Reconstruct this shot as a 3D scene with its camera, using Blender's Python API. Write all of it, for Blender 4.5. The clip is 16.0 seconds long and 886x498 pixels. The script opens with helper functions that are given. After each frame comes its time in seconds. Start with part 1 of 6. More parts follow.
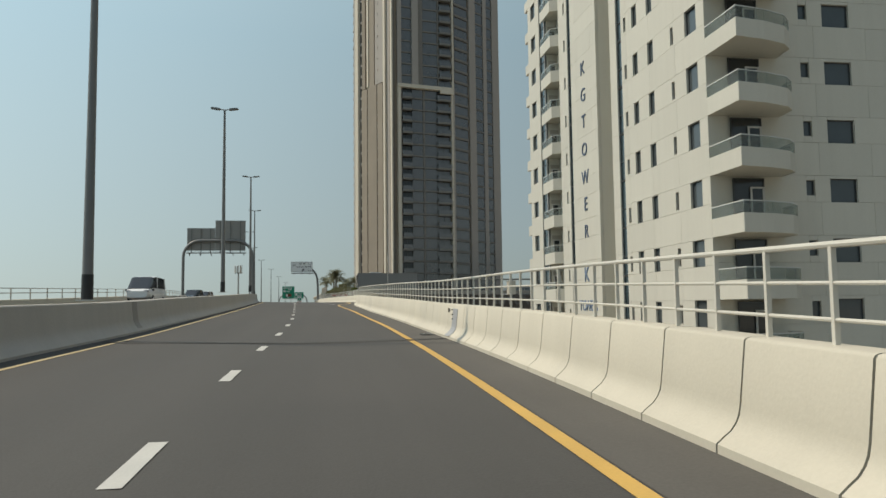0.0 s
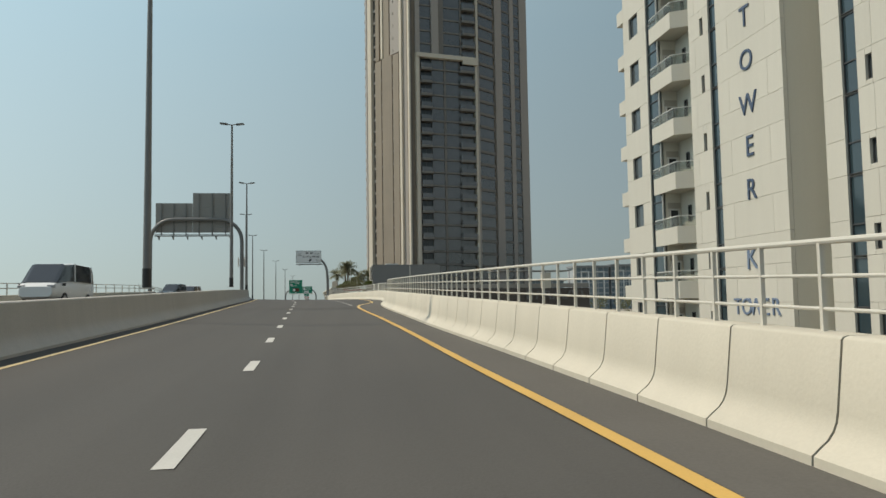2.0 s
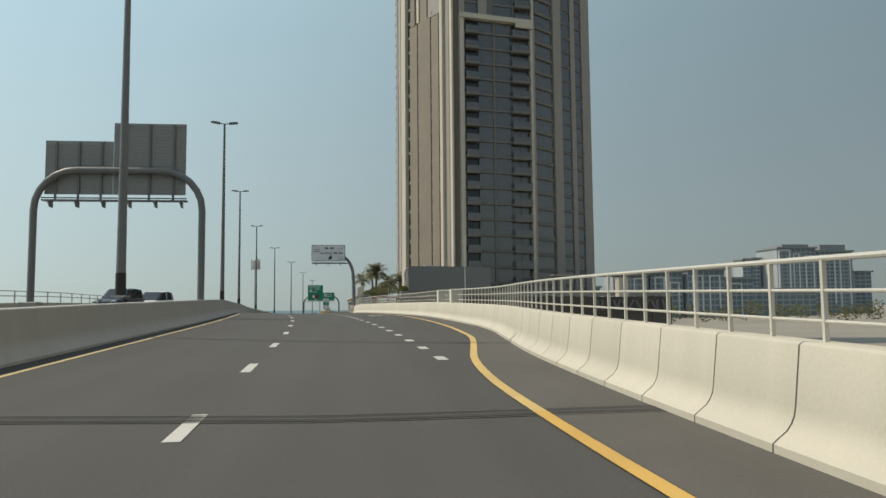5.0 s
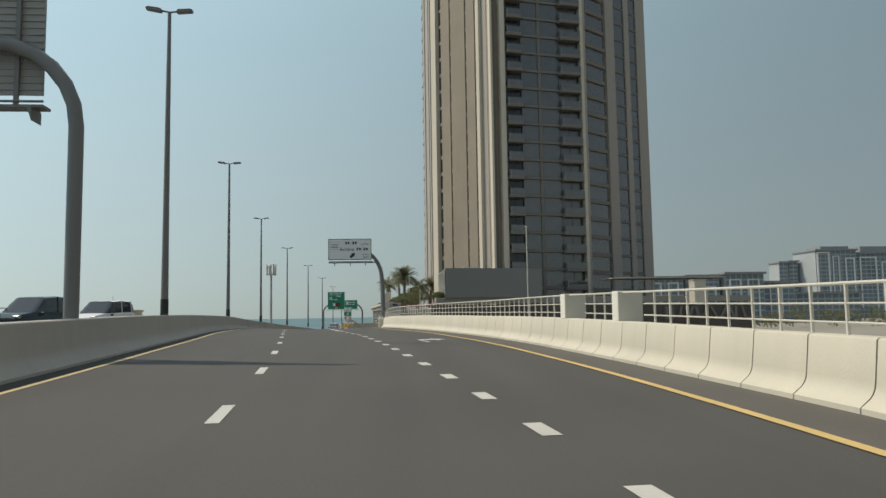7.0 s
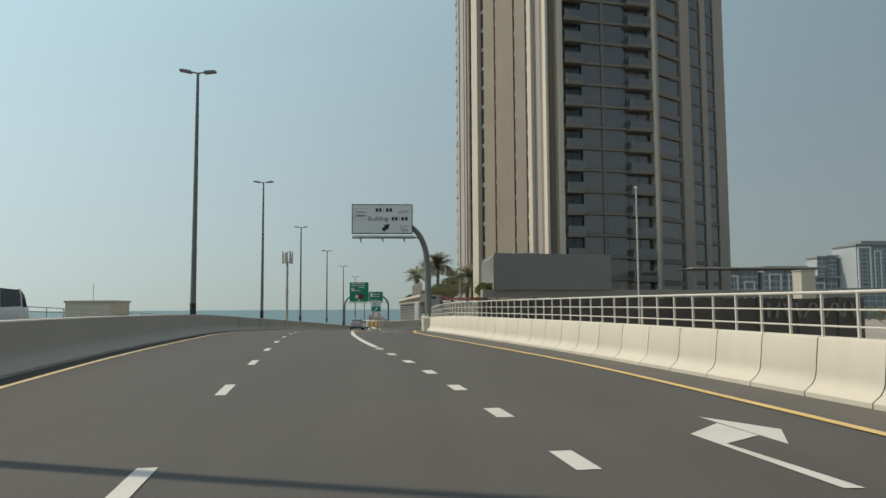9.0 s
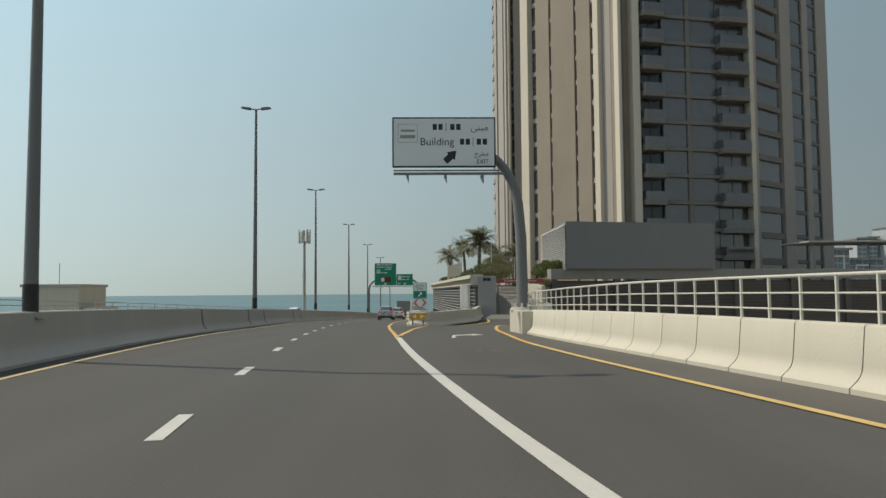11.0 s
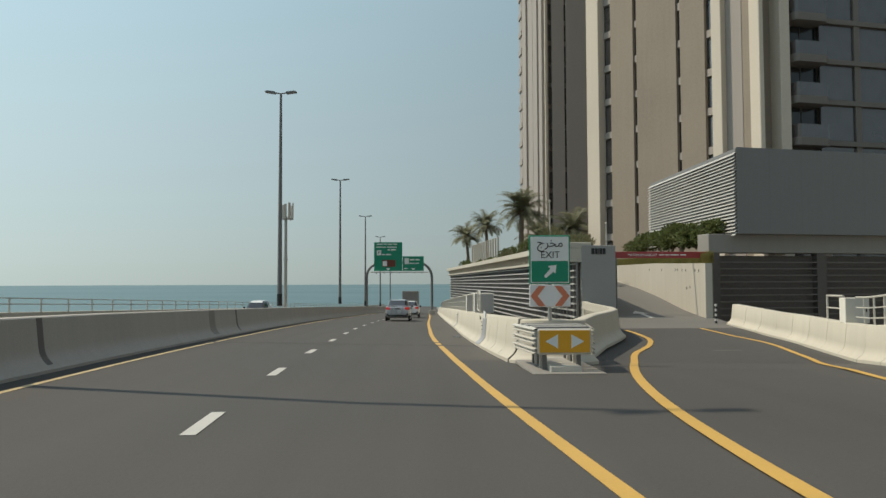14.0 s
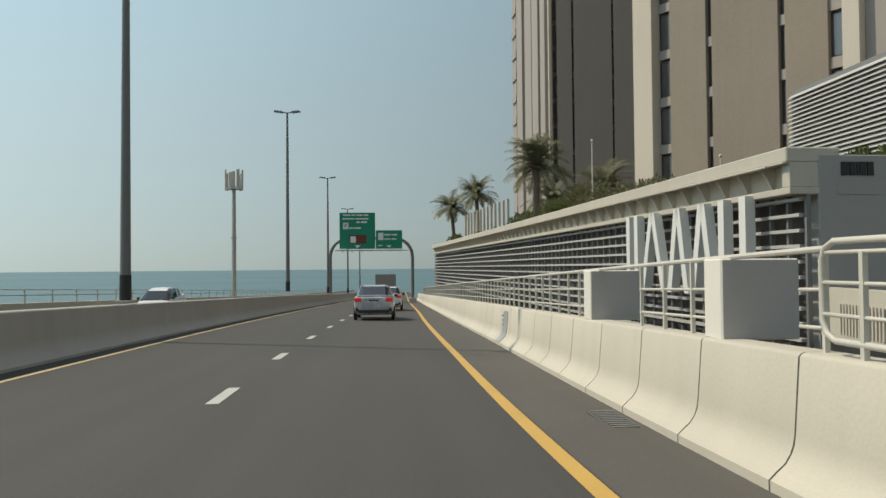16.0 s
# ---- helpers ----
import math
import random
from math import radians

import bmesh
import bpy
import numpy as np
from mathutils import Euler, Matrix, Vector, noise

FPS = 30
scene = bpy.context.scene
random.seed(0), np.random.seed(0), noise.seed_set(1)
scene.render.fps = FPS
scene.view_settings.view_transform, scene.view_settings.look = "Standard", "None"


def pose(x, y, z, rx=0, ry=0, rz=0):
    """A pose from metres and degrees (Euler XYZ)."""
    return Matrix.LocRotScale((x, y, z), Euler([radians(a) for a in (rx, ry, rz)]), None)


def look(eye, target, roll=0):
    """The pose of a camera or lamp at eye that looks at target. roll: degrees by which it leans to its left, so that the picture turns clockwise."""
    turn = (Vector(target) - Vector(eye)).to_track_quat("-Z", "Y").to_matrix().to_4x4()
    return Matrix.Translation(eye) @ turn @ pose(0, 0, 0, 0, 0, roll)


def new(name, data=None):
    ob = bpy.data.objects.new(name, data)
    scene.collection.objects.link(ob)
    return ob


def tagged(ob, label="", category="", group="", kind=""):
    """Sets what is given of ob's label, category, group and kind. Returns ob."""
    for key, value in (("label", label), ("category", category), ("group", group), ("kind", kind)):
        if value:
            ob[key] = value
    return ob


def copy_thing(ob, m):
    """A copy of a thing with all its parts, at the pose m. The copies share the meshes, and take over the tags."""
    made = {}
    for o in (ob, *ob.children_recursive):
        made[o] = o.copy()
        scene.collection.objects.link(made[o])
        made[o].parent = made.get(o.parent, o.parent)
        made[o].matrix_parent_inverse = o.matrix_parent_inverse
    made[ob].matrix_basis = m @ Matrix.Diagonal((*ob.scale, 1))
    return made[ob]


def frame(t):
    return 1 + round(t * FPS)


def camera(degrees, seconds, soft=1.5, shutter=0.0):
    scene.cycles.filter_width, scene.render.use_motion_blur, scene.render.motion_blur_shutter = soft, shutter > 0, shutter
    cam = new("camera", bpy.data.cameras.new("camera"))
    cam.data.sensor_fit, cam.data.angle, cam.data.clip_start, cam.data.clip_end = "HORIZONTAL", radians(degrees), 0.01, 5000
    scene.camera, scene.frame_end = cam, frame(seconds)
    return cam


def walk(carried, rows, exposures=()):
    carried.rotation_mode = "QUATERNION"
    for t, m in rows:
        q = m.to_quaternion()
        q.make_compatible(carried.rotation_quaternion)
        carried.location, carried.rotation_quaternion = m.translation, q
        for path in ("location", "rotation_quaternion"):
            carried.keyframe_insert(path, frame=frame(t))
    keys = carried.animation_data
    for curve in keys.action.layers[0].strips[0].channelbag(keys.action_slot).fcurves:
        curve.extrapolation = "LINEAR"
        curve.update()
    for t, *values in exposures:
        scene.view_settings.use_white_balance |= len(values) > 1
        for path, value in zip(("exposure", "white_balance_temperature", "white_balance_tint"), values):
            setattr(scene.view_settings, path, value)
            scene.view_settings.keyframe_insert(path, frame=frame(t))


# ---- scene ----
cam = camera(61.8, 16.0)
PATH = [
    (0, (4.537, -0.221, -0.997), (4.852, 1.748, -0.84), -0.7),
    (0.5, (4.525, 5.2, -0.861), (4.834, 7.17, -0.703), -0.8),
    (1, (4.56, 10.34, -0.688), (4.861, 12.311, -0.531), -1.0),
    (1.5, (4.472, 15.569, -0.62), (4.768, 17.541, -0.467), -1.0),
    (2, (4.396, 20.537, -0.498), (4.685, 22.511, -0.358), -0.9),
    (2.5, (4.326, 25.854, -0.364), (4.61, 27.829, -0.22), -0.7),
    (3, (4.259, 30.832, -0.217), (4.533, 32.808, -0.07), -0.7),
    (3.5, (4.124, 35.984, -0.086), (4.391, 37.961, 0.063), -0.8),
    (4, (4.007, 40.859, 0.027), (4.26, 42.837, 0.177), -0.8),
    (6.5, (3.311, 65.307, 0.598), (3.498, 67.291, 0.773), -0.6),
    (7, (3.067, 70.109, 0.698), (3.236, 72.094, 0.875), -0.9),
    (7.5, (2.75, 75.016, 0.798), (2.902, 77.003, 0.972), -0.6),
    (8, (2.382, 79.888, 0.883), (2.522, 81.876, 1.048), -0.0),
    (8.5, (2.012, 84.897, 0.981), (2.143, 86.886, 1.149), -0.1),
    (9, (1.59, 89.687, 1.047), (1.702, 91.678, 1.205), -0.3),
    (11.5, (-0.936, 113.666, 1.103), (-0.887, 115.662, 1.217), -0.4),
    (12, (-1.434, 118.426, 1.054), (-1.39, 120.422, 1.172), -0.4),
    (12.5, (-2.01, 123.646, 1.061), (-1.967, 125.642, 1.176), -0.4),
    (13, (-2.478, 128.575, 0.99), (-2.44, 130.571, 1.098), -0.1),
    (13.5, (-2.906, 133.446, 0.873), (-2.853, 135.443, 0.967), -0.4),
    (14, (-3.264, 138.39, 0.756), (-3.187, 140.386, 0.847), -0.2),
    (14.5, (-3.629, 143.471, 0.637), (-3.52, 145.467, 0.713), -0.1),
    (15, (-3.834, 148.273, 0.519), (-3.708, 150.268, 0.588), -0.1),
    (15.5, (-3.986, 153.198, 0.426), (-3.838, 155.192, 0.482), -0.4),
    (16, (-3.995, 158.041, 0.339), (-3.835, 160.034, 0.388), -0.5),
]
walk(cam, [(t, look(eye, target, roll)) for t, eye, target, roll in PATH], exposures=[(0, 0.0, 6480, 9), (16, 0.0, 6480, 9)])

# ---- light ----
SUN_TO = Vector((-0.600, 0.163, 0.783)).normalized()   # towards the sun
world = bpy.data.worlds.new("world")
scene.world = world
world.use_nodes = True
wn = world.node_tree.nodes
sky = wn.new("ShaderNodeTexSky")
sky.sky_type, sky.sun_disc = "NISHITA", False
sky.sun_elevation, sky.sun_rotation = radians(51.5), math.atan2(SUN_TO.x, SUN_TO.y)
sky.air_density, sky.dust_density, sky.ozone_density, sky.altitude = 1.0, 1.0, 4.0, 0
wn["Background"].inputs["Strength"].default_value = 0.118
haze = wn.new("ShaderNodeHueSaturation")             # hazy coastal air: a paler sky all over
haze.inputs["Saturation"].default_value = 0.58
wl = world.node_tree.links


def sky_math(op, a, c, clamp=False):
    n = wn.new("ShaderNodeMath")
    n.operation, n.use_clamp = op, clamp
    for i, v in enumerate((a, c)):
        if isinstance(v, (int, float)):
            n.inputs[i].default_value = v
        else:
            wl.new(v, n.inputs[i])
    return n.outputs[0]


# sea haze scatters the sunlight forward: brightest round the sun, falling off smoothly away from it, paler towards the horizon
where = wn.new("ShaderNodeTexCoord").outputs["Generated"]
towards = wn.new("ShaderNodeVectorMath")
towards.operation = "DOT_PRODUCT"
towards.inputs[1].default_value = SUN_TO
wl.new(where, towards.inputs[0])
axes = wn.new("ShaderNodeSeparateXYZ")
wl.new(where, axes.inputs[0])
near_sun = sky_math("POWER", sky_math("MAXIMUM", sky_math("ADD", sky_math("MINIMUM", towards.outputs["Value"], 0.80), 0.35), 0.0), 2.0)
scatter = sky_math("ADD", sky_math("MULTIPLY", near_sun, 4.0), 1.72)
height = sky_math("POWER", sky_math("MULTIPLY", axes.outputs["Z"], 2.9, True), 0.8)
tint = wn.new("ShaderNodeMix")
tint.data_type = "RGBA"
tint.inputs["A"].default_value = (1.07, 1.27, 1.21, 1)
tint.inputs["B"].default_value = (0.735, 1.025, 1.13, 1)
wl.new(height, tint.inputs["Factor"])
glow = wn.new("ShaderNodeVectorMath")
glow.operation = "SCALE"
zenith = wn.new("ShaderNodeMix")                      # deeper blue overhead
zenith.data_type = "RGBA"
zenith.inputs["B"].default_value = (0.66, 0.80, 0.96, 1)
wl.new(sky_math("MULTIPLY", sky_math("SUBTRACT", axes.outputs["Z"], 0.40), 2.2, True), zenith.inputs["Factor"])
wl.new(tint.outputs["Result"], zenith.inputs["A"])
wl.new(zenith.outputs["Result"], glow.inputs[0])
wl.new(scatter, glow.inputs["Scale"])
veil = wn.new("ShaderNodeMix")
veil.data_type = "RGBA"
veil.inputs["Factor"].default_value = 0.85
wl.new(sky.outputs[0], haze.inputs["Color"])
wl.new(haze.outputs[0], veil.inputs["A"])
wl.new(glow.outputs[0], veil.inputs["B"])
wl.new(veil.outputs["Result"], wn["Background"].inputs["Color"])
sun = new("sun", bpy.data.lights.new("sun", "SUN"))
sun.data.energy, sun.data.angle, sun.data.color = 3.15, radians(0.8), (1.0, 0.87, 0.69)
sun.matrix_world = look(SUN_TO * 200, (0, 0, 0))
scene.view_settings.exposure = 0.0


# ---- materials ----
def pmat(name, col, rough=0.6, metal=0.0, var=0.12, big=0.4, fine=18.0, bump=0.05, streak=0.0, rand=0.0, spec=0.5, grain=(2.6, 2.6, 0.16)):
    """Procedural surface: two scales of mottling, optional vertical streaks, and random tint for each object."""
    m = bpy.data.materials.new(name)
    m.use_nodes = True
    nt = m.node_tree
    N, L = nt.nodes, nt.links
    b = N["Principled BSDF"]
    b.inputs["Roughness"].default_value, b.inputs["Metallic"].default_value = rough, metal
    b.inputs["Specular IOR Level"].default_value = spec
    geo = N.new("ShaderNodeNewGeometry")

    def noisy(scale, detail, stretch=None):
        n = N.new("ShaderNodeTexNoise")
        n.inputs["Scale"].default_value, n.inputs["Detail"].default_value = scale, detail
        src = geo.outputs["Position"]
        if stretch:
            mp = N.new("ShaderNodeMapping")
            mp.inputs["Scale"].default_value = stretch
            L.new(src, mp.inputs["Vector"])
            src = mp.outputs[0]
        L.new(src, n.inputs["Vector"])
        return n.outputs["Fac"]

    def math_node(op, a, c):
        n = N.new("ShaderNodeMath")
        n.operation = op
        for i, v in enumerate((a, c)):
            if isinstance(v, (int, float)):
                n.inputs[i].default_value = v
            else:
                L.new(v, n.inputs[i])
        return n.outputs[0]
    f1, f2 = noisy(big, 4), noisy(fine, 3)
    tone = math_node("ADD", math_node("MULTIPLY", math_node("SUBTRACT", f1, 0.5), var * 2.2),
                     math_node("MULTIPLY", math_node("SUBTRACT", f2, 0.5), var * 1.6))
    if streak:
        st = noisy(1.0, 4, grain)
        tone = math_node("ADD", tone, math_node("MULTIPLY", math_node("SUBTRACT", st, 0.5), streak * 3))
    if rand:
        info = N.new("ShaderNodeObjectInfo")
        tone = math_node("ADD", tone, math_node("MULTIPLY", math_node("SUBTRACT", info.outputs["Random"], 0.5), rand * 2))
    fac = math_node("ADD", tone, 1.0)
    mix = N.new("ShaderNodeVectorMath")
    mix.operation = "SCALE"
    mix.inputs[0].default_value = col
    L.new(fac, mix.inputs["Scale"])
    L.new(mix.outputs[0], b.inputs["Base Color"])
    rr = math_node("ADD", math_node("MULTIPLY", math_node("SUBTRACT", f1, 0.5), 0.25), rough)
    L.new(rr, b.inputs["Roughness"])
    if bump:
        bp = N.new("ShaderNodeBump")
        bp.inputs["Strength"].default_value, bp.inputs["Distance"].default_value = bump * 4, 0.01
        L.new(f2, bp.inputs["Height"])
        L.new(bp.outputs[0], b.inputs["Normal"])
    return m


def glassy(name, col, rough=0.06, alpha=0.0):
    m = pmat(name, col, rough, 0, 0.15, 0.15, 1.5, 0.0, spec=0.8)
    if alpha:
        m.node_tree.nodes["Principled BSDF"].inputs["Transmission Weight"].default_value = alpha
        m.node_tree.nodes["Principled BSDF"].inputs["IOR"].default_value = 1.1
    return m


def lit(name, col, power):
    m = pmat(name, col, 0.3, 0, 0.02, bump=0)
    b = m.node_tree.nodes["Principled BSDF"]
    b.inputs["Emission Color"].default_value = (*col, 1)
    b.inputs["Emission Strength"].default_value = power
    return m


def leafy(m, through_light=0.4):
    """Thin leaves: part of the light passes through."""
    N, L = m.node_tree.nodes, m.node_tree.links
    b = N["Principled BSDF"]
    tr, mx = N.new("ShaderNodeBsdfTranslucent"), N.new("ShaderNodeMixShader")
    L.new(b.inputs["Base Color"].links[0].from_socket, tr.inputs["Color"])
    mx.inputs[0].default_value = through_light
    L.new(b.outputs[0], mx.inputs[1])
    L.new(tr.outputs[0], mx.inputs[2])
    L.new(mx.outputs[0], N["Material Output"].inputs["Surface"])
    return m


M_ASPHALT = pmat("asphalt", (0.078, 0.073, 0.066), 0.82, 0, 0.22, 0.22, 40, 0.07, streak=0.11, spec=0.35, grain=(1.3, 0.03, 1.0))
M_SHOULDER = pmat("asphalt_ramp", (0.078, 0.074, 0.068), 0.8, 0, 0.2, 0.3, 45, 0.2, spec=0.35)
# fascia and slat colours darkened to imitate the front's shaded side
M_FASCIA = pmat("shaded_weathered_fascia", (0.27, 0.255, 0.23), 0.8, 0, 0.08, 0.4, 20, 0.05, streak=0.05)
M_DIM_SLAT = pmat("shade_dark_slat", (0.15, 0.132, 0.118), 0.6, 0, 0.1, 0.5, 20, 0.02)
M_RAMP = pmat("ramp_concrete", (0.16, 0.152, 0.135), 0.85, 0, 0.12, 0.5, 30, 0.1)
M_BARRIER = pmat("cream_concrete", (0.53, 0.49, 0.40), 0.75, 0, 0.07, 0.5, 30, 0.05, streak=0.045, rand=0.035)
M_CONCRETE = pmat("grey_concrete", (0.40, 0.375, 0.335), 0.8, 0, 0.10, 0.4, 22, 0.08, streak=0.06)
M_JOINT = pmat("joint_filler", (0.10, 0.095, 0.085), 0.9)
M_DUST = pmat("dusty_asphalt", (0.108, 0.100, 0.088), 0.88, 0, 0.22, 0.6, 35, 0.07, streak=0.10, spec=0.3, grain=(1.3, 0.08, 1.0))
M_PATCH = pmat("dark_notch_concrete", (0.14, 0.13, 0.12), 0.85, 0, 0.2, 1.0, 25)
M_PATCH_PALE = pmat("mid_grey_concrete", (0.27, 0.255, 0.225), 0.85, 0, 0.2, 1.0, 25)
M_GUTTER = pmat("gutter", (0.05, 0.047, 0.042), 0.9, 0, 0.3, 0.8, 30)
M_WHITE_LINE = pmat("white_road_paint", (0.54, 0.52, 0.47), 0.6, 0, 0.12, 1.5, 40, 0.05)
M_YELLOW_LINE = pmat("yellow_road_paint", (0.60, 0.37, 0.09), 0.6, 0, 0.14, 1.5, 40, 0.05)
M_PLATE_BLUE = pmat("blue_grey_painted_plate", (0.32, 0.325, 0.335), 0.6, 0, 0.08, 1.5, 25, 0.03, streak=0.04)
# yellow paled to mimic glare on the line at a grazing view
M_GLARE_LINE = pmat("glare_paled_road_paint", (0.60, 0.42, 0.155), 0.65, 0, 0.18, 1.5, 40, 0.05)
M_PALE_LINE = pmat("faded_yellow_paint", (0.60, 0.465, 0.24), 0.6, 0, 0.16, 1.5, 40, 0.05)
M_RAIL = pmat("cream_painted_steel", (0.58, 0.55, 0.48), 0.45, 0, 0.06, 1.2, 30, 0.02)
M_POLE = pmat("grey_painted_steel", (0.17, 0.17, 0.165), 0.45, 0, 0.08, 0.8, 25, 0.02)
M_BLACK = pmat("black_paint", (0.02, 0.02, 0.02), 0.5, 0, 0.1)
M_GALV = pmat("galvanised_steel", (0.42, 0.42, 0.40), 0.42, 0.7, 0.12, 2.0, 40, 0.03)
M_SIGNBACK = pmat("sign_back", (0.30, 0.295, 0.28), 0.6, 0.2, 0.08, 0.6, 20, 0.02)
M_SIGN_WHITE = pmat("sign_white", (0.74, 0.74, 0.73), 0.5, 0, 0.03, 0.5, 20, 0)
M_SIGN_BLACK = pmat("sign_black", (0.018, 0.018, 0.02), 0.5, 0, 0.05, bump=0)
M_SIGN_GREEN = pmat("sign_green", (0.005, 0.235, 0.135), 0.45, 0, 0.05, 0.7, 20, 0)
M_SIGN_PLAIN = pmat("sign_white_marking", (0.75, 0.77, 0.75), 0.5, 0, 0.03, bump=0)
M_SIGN_YELLOW = pmat("sign_amber", (0.72, 0.36, 0.02), 0.45, 0, 0.05, 1.0, 20, 0)
M_SIGN_ORANGE = pmat("sign_orange", (0.62, 0.20, 0.11), 0.45, 0, 0.05, bump=0)
M_SIGN_RED = pmat("sign_red", (0.34, 0.05, 0.05), 0.5, 0, 0.08, bump=0)
M_SIGN_BROWN = pmat("sign_brown", (0.15, 0.035, 0.02), 0.5, 0, 0.05, bump=0)
M_KG = pmat("cream_cladding", (0.555, 0.53, 0.46), 0.7, 0, 0.05, 0.15, 12, 0.03, streak=0.03, rand=0.03)
M_KG_DARK = pmat("darker_cream_panel", (0.36, 0.33, 0.28), 0.75, 0, 0.06, 0.3, 12, 0.03)
M_GLASS = glassy("dark_window_glass", (0.028, 0.031, 0.033))
M_GLASS_KG = glassy("flat_window_glass", (0.060, 0.072, 0.078), 0.08)
# cabinet cream set extra pale to brighten the sunlit side
M_CABINET = pmat("sunlit_cabinet_cream", (0.78, 0.75, 0.66), 0.5, 0, 0.05, 0.8, 20, 0.02)
M_GREY_DOOR = pmat("grey_cabinet_paint", (0.42, 0.395, 0.375), 0.6, 0, 0.05, 0.8, 20, 0.02)
M_GLASS_BLUE = glassy("blue_green_glass", (0.030, 0.050, 0.060))
M_GLASS_RAIL = glassy("balcony_glass", (0.62, 0.66, 0.63), 0.05, 0.9)
# broad mottling in the glass colour stands in for reflected surroundings
M_GLASS_TOWER = pmat("reflection_mottled_glass", (0.074, 0.068, 0.068), 0.12, 0, 0.38, 0.09, 0.8, 0.0, spec=0.7)
M_GLASS_TOWER.node_tree.nodes["Principled BSDF"].inputs["IOR"].default_value = 1.95      # solar-coated panes
M_TOWER_FRAME = pmat("bronze_window_frame", (0.085, 0.078, 0.070), 0.5, 0, 0.08)
M_FRAME = pmat("white_window_frame", (0.55, 0.54, 0.51), 0.5, 0, 0.04)
M_DARKFRAME = pmat("dark_window_frame", (0.05, 0.05, 0.05), 0.5, 0, 0.05)
M_PALE_LETTER = pmat("pale_blue_letters", (0.15, 0.20, 0.29), 0.45, 0, 0.05)
M_BLUE_LETTER = pmat("blue_grey_letters", (0.05, 0.075, 0.13), 0.45, 0, 0.05)
M_TOWER = pmat("brown_stone_panel", (0.268, 0.222, 0.172), 0.75, 0, 0.15, 0.22, 6, 0.04, streak=0.05, rand=0.04)
M_TOWER_FIN = pmat("cream_stone_fin", (0.60, 0.53, 0.43), 0.65, 0, 0.09, 0.12, 8, 0.02, streak=0.02)
M_TOWER_PIER = pmat("grey_brown_pier", (0.36, 0.318, 0.282), 0.65, 0, 0.05, 0.12, 8, 0.02, streak=0.02)
M_TOWER_SLAB = pmat("tower_slab_edge", (0.19, 0.172, 0.152), 0.7, 0, 0.06, 0.2, 8, 0.02)
M_BOX = pmat("dark_grey_cladding", (0.20, 0.20, 0.195), 0.6, 0, 0.05, 0.15, 5, 0.02, streak=0.015)
M_SLAT = pmat("pale_aluminium_slat", (0.50, 0.49, 0.46), 0.5, 0.1, 0.05, 0.4, 20, 0.02)
# dark tone in place of the shade inside the car park
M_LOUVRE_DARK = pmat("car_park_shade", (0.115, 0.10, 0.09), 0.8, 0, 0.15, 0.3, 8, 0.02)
M_STUCCO = pmat("beige_stucco", (0.50, 0.465, 0.39), 0.8, 0, 0.07, 0.4, 25, 0.06, streak=0.06)
M_SIGN_WALL = pmat("grey_metal_panel", (0.32, 0.315, 0.30), 0.5, 0.1, 0.06, 0.3, 15, 0.02)
M_LETTER = pmat("white_block_letters", (0.72, 0.71, 0.67), 0.45, 0, 0.03, 1.0, 20, 0.0)
M_GROUND = pmat("sandy_ground", (0.27, 0.245, 0.20), 0.9, 0, 0.2, 0.02, 0.6, 0.1)
M_LEAF = leafy(pmat("palm_leaf", (0.25, 0.255, 0.17), 0.55, 0, 0.35, 1.5, 12, 0.0, spec=0.3))
M_COVER = leafy(pmat("yellow_green_cover", (0.21, 0.20, 0.075), 0.6, 0, 0.4, 3.0, 14, 0.0, spec=0.3))
M_SHRUB = leafy(pmat("shrub_leaf", (0.135, 0.16, 0.055), 0.5, 0, 0.4, 2.5, 14, 0.0, spec=0.3))
M_TREE = leafy(pmat("dry_green_leaf", (0.18, 0.18, 0.095), 0.6, 0, 0.4, 1.5, 14, 0.0, spec=0.3))
M_TRUNK = pmat("palm_trunk", (0.17, 0.135, 0.095), 0.9, 0, 0.3, 3, 25, 0.3)
M_SEA = pmat("sea_water", (0.062, 0.135, 0.145), 0.42, 0, 0.25, 0.004, 0.06, 0.0, spec=0.5)
M_CAR_SILVER = pmat("silver_car_paint", (0.50, 0.515, 0.53), 0.28, 0.35, 0.03, 1, 20, 0)
M_CAR_WHITE = pmat("white_car_paint", (0.72, 0.72, 0.71), 0.25, 0, 0.03, 1, 20, 0)
M_CAR_DARK = pmat("dark_car_paint", (0.03, 0.045, 0.055), 0.2, 0.2, 0.05, 1, 20, 0)
M_CAR_GLASS = glassy("car_glass", (0.02, 0.024, 0.026), 0.05)
M_TYRE = pmat("tyre_rubber", (0.02, 0.02, 0.02), 0.85, 0, 0.1)
M_RIM = pmat("alloy_rim", (0.35, 0.35, 0.36), 0.35, 0.8, 0.05)
M_TAIL = lit("tail_lamp_red", (0.55, 0.02, 0.015), 0.25)
M_TRUCK = pmat("truck_box_panel", (0.30, 0.28, 0.26), 0.6, 0, 0.08, 0.5, 10, 0.02, streak=0.05)
M_PLATE = pmat("number_plate", (0.55, 0.55, 0.52), 0.5)
M_CUSH = pmat("dull_galvanised_rail", (0.55, 0.53, 0.47), 0.5, 0.05, 0.10, 2.0, 40, 0.03)
# distant wall and roof colours lightened to stand in for aerial haze
M_FARB = pmat("hazed_distant_facade", (0.36, 0.385, 0.40), 0.7, 0, 0.12, 0.02, 0.4, 0)
M_FARD = pmat("hazed_distant_roof", (0.24, 0.25, 0.255), 0.7, 0, 0.1, 0.02, 0.4, 0)
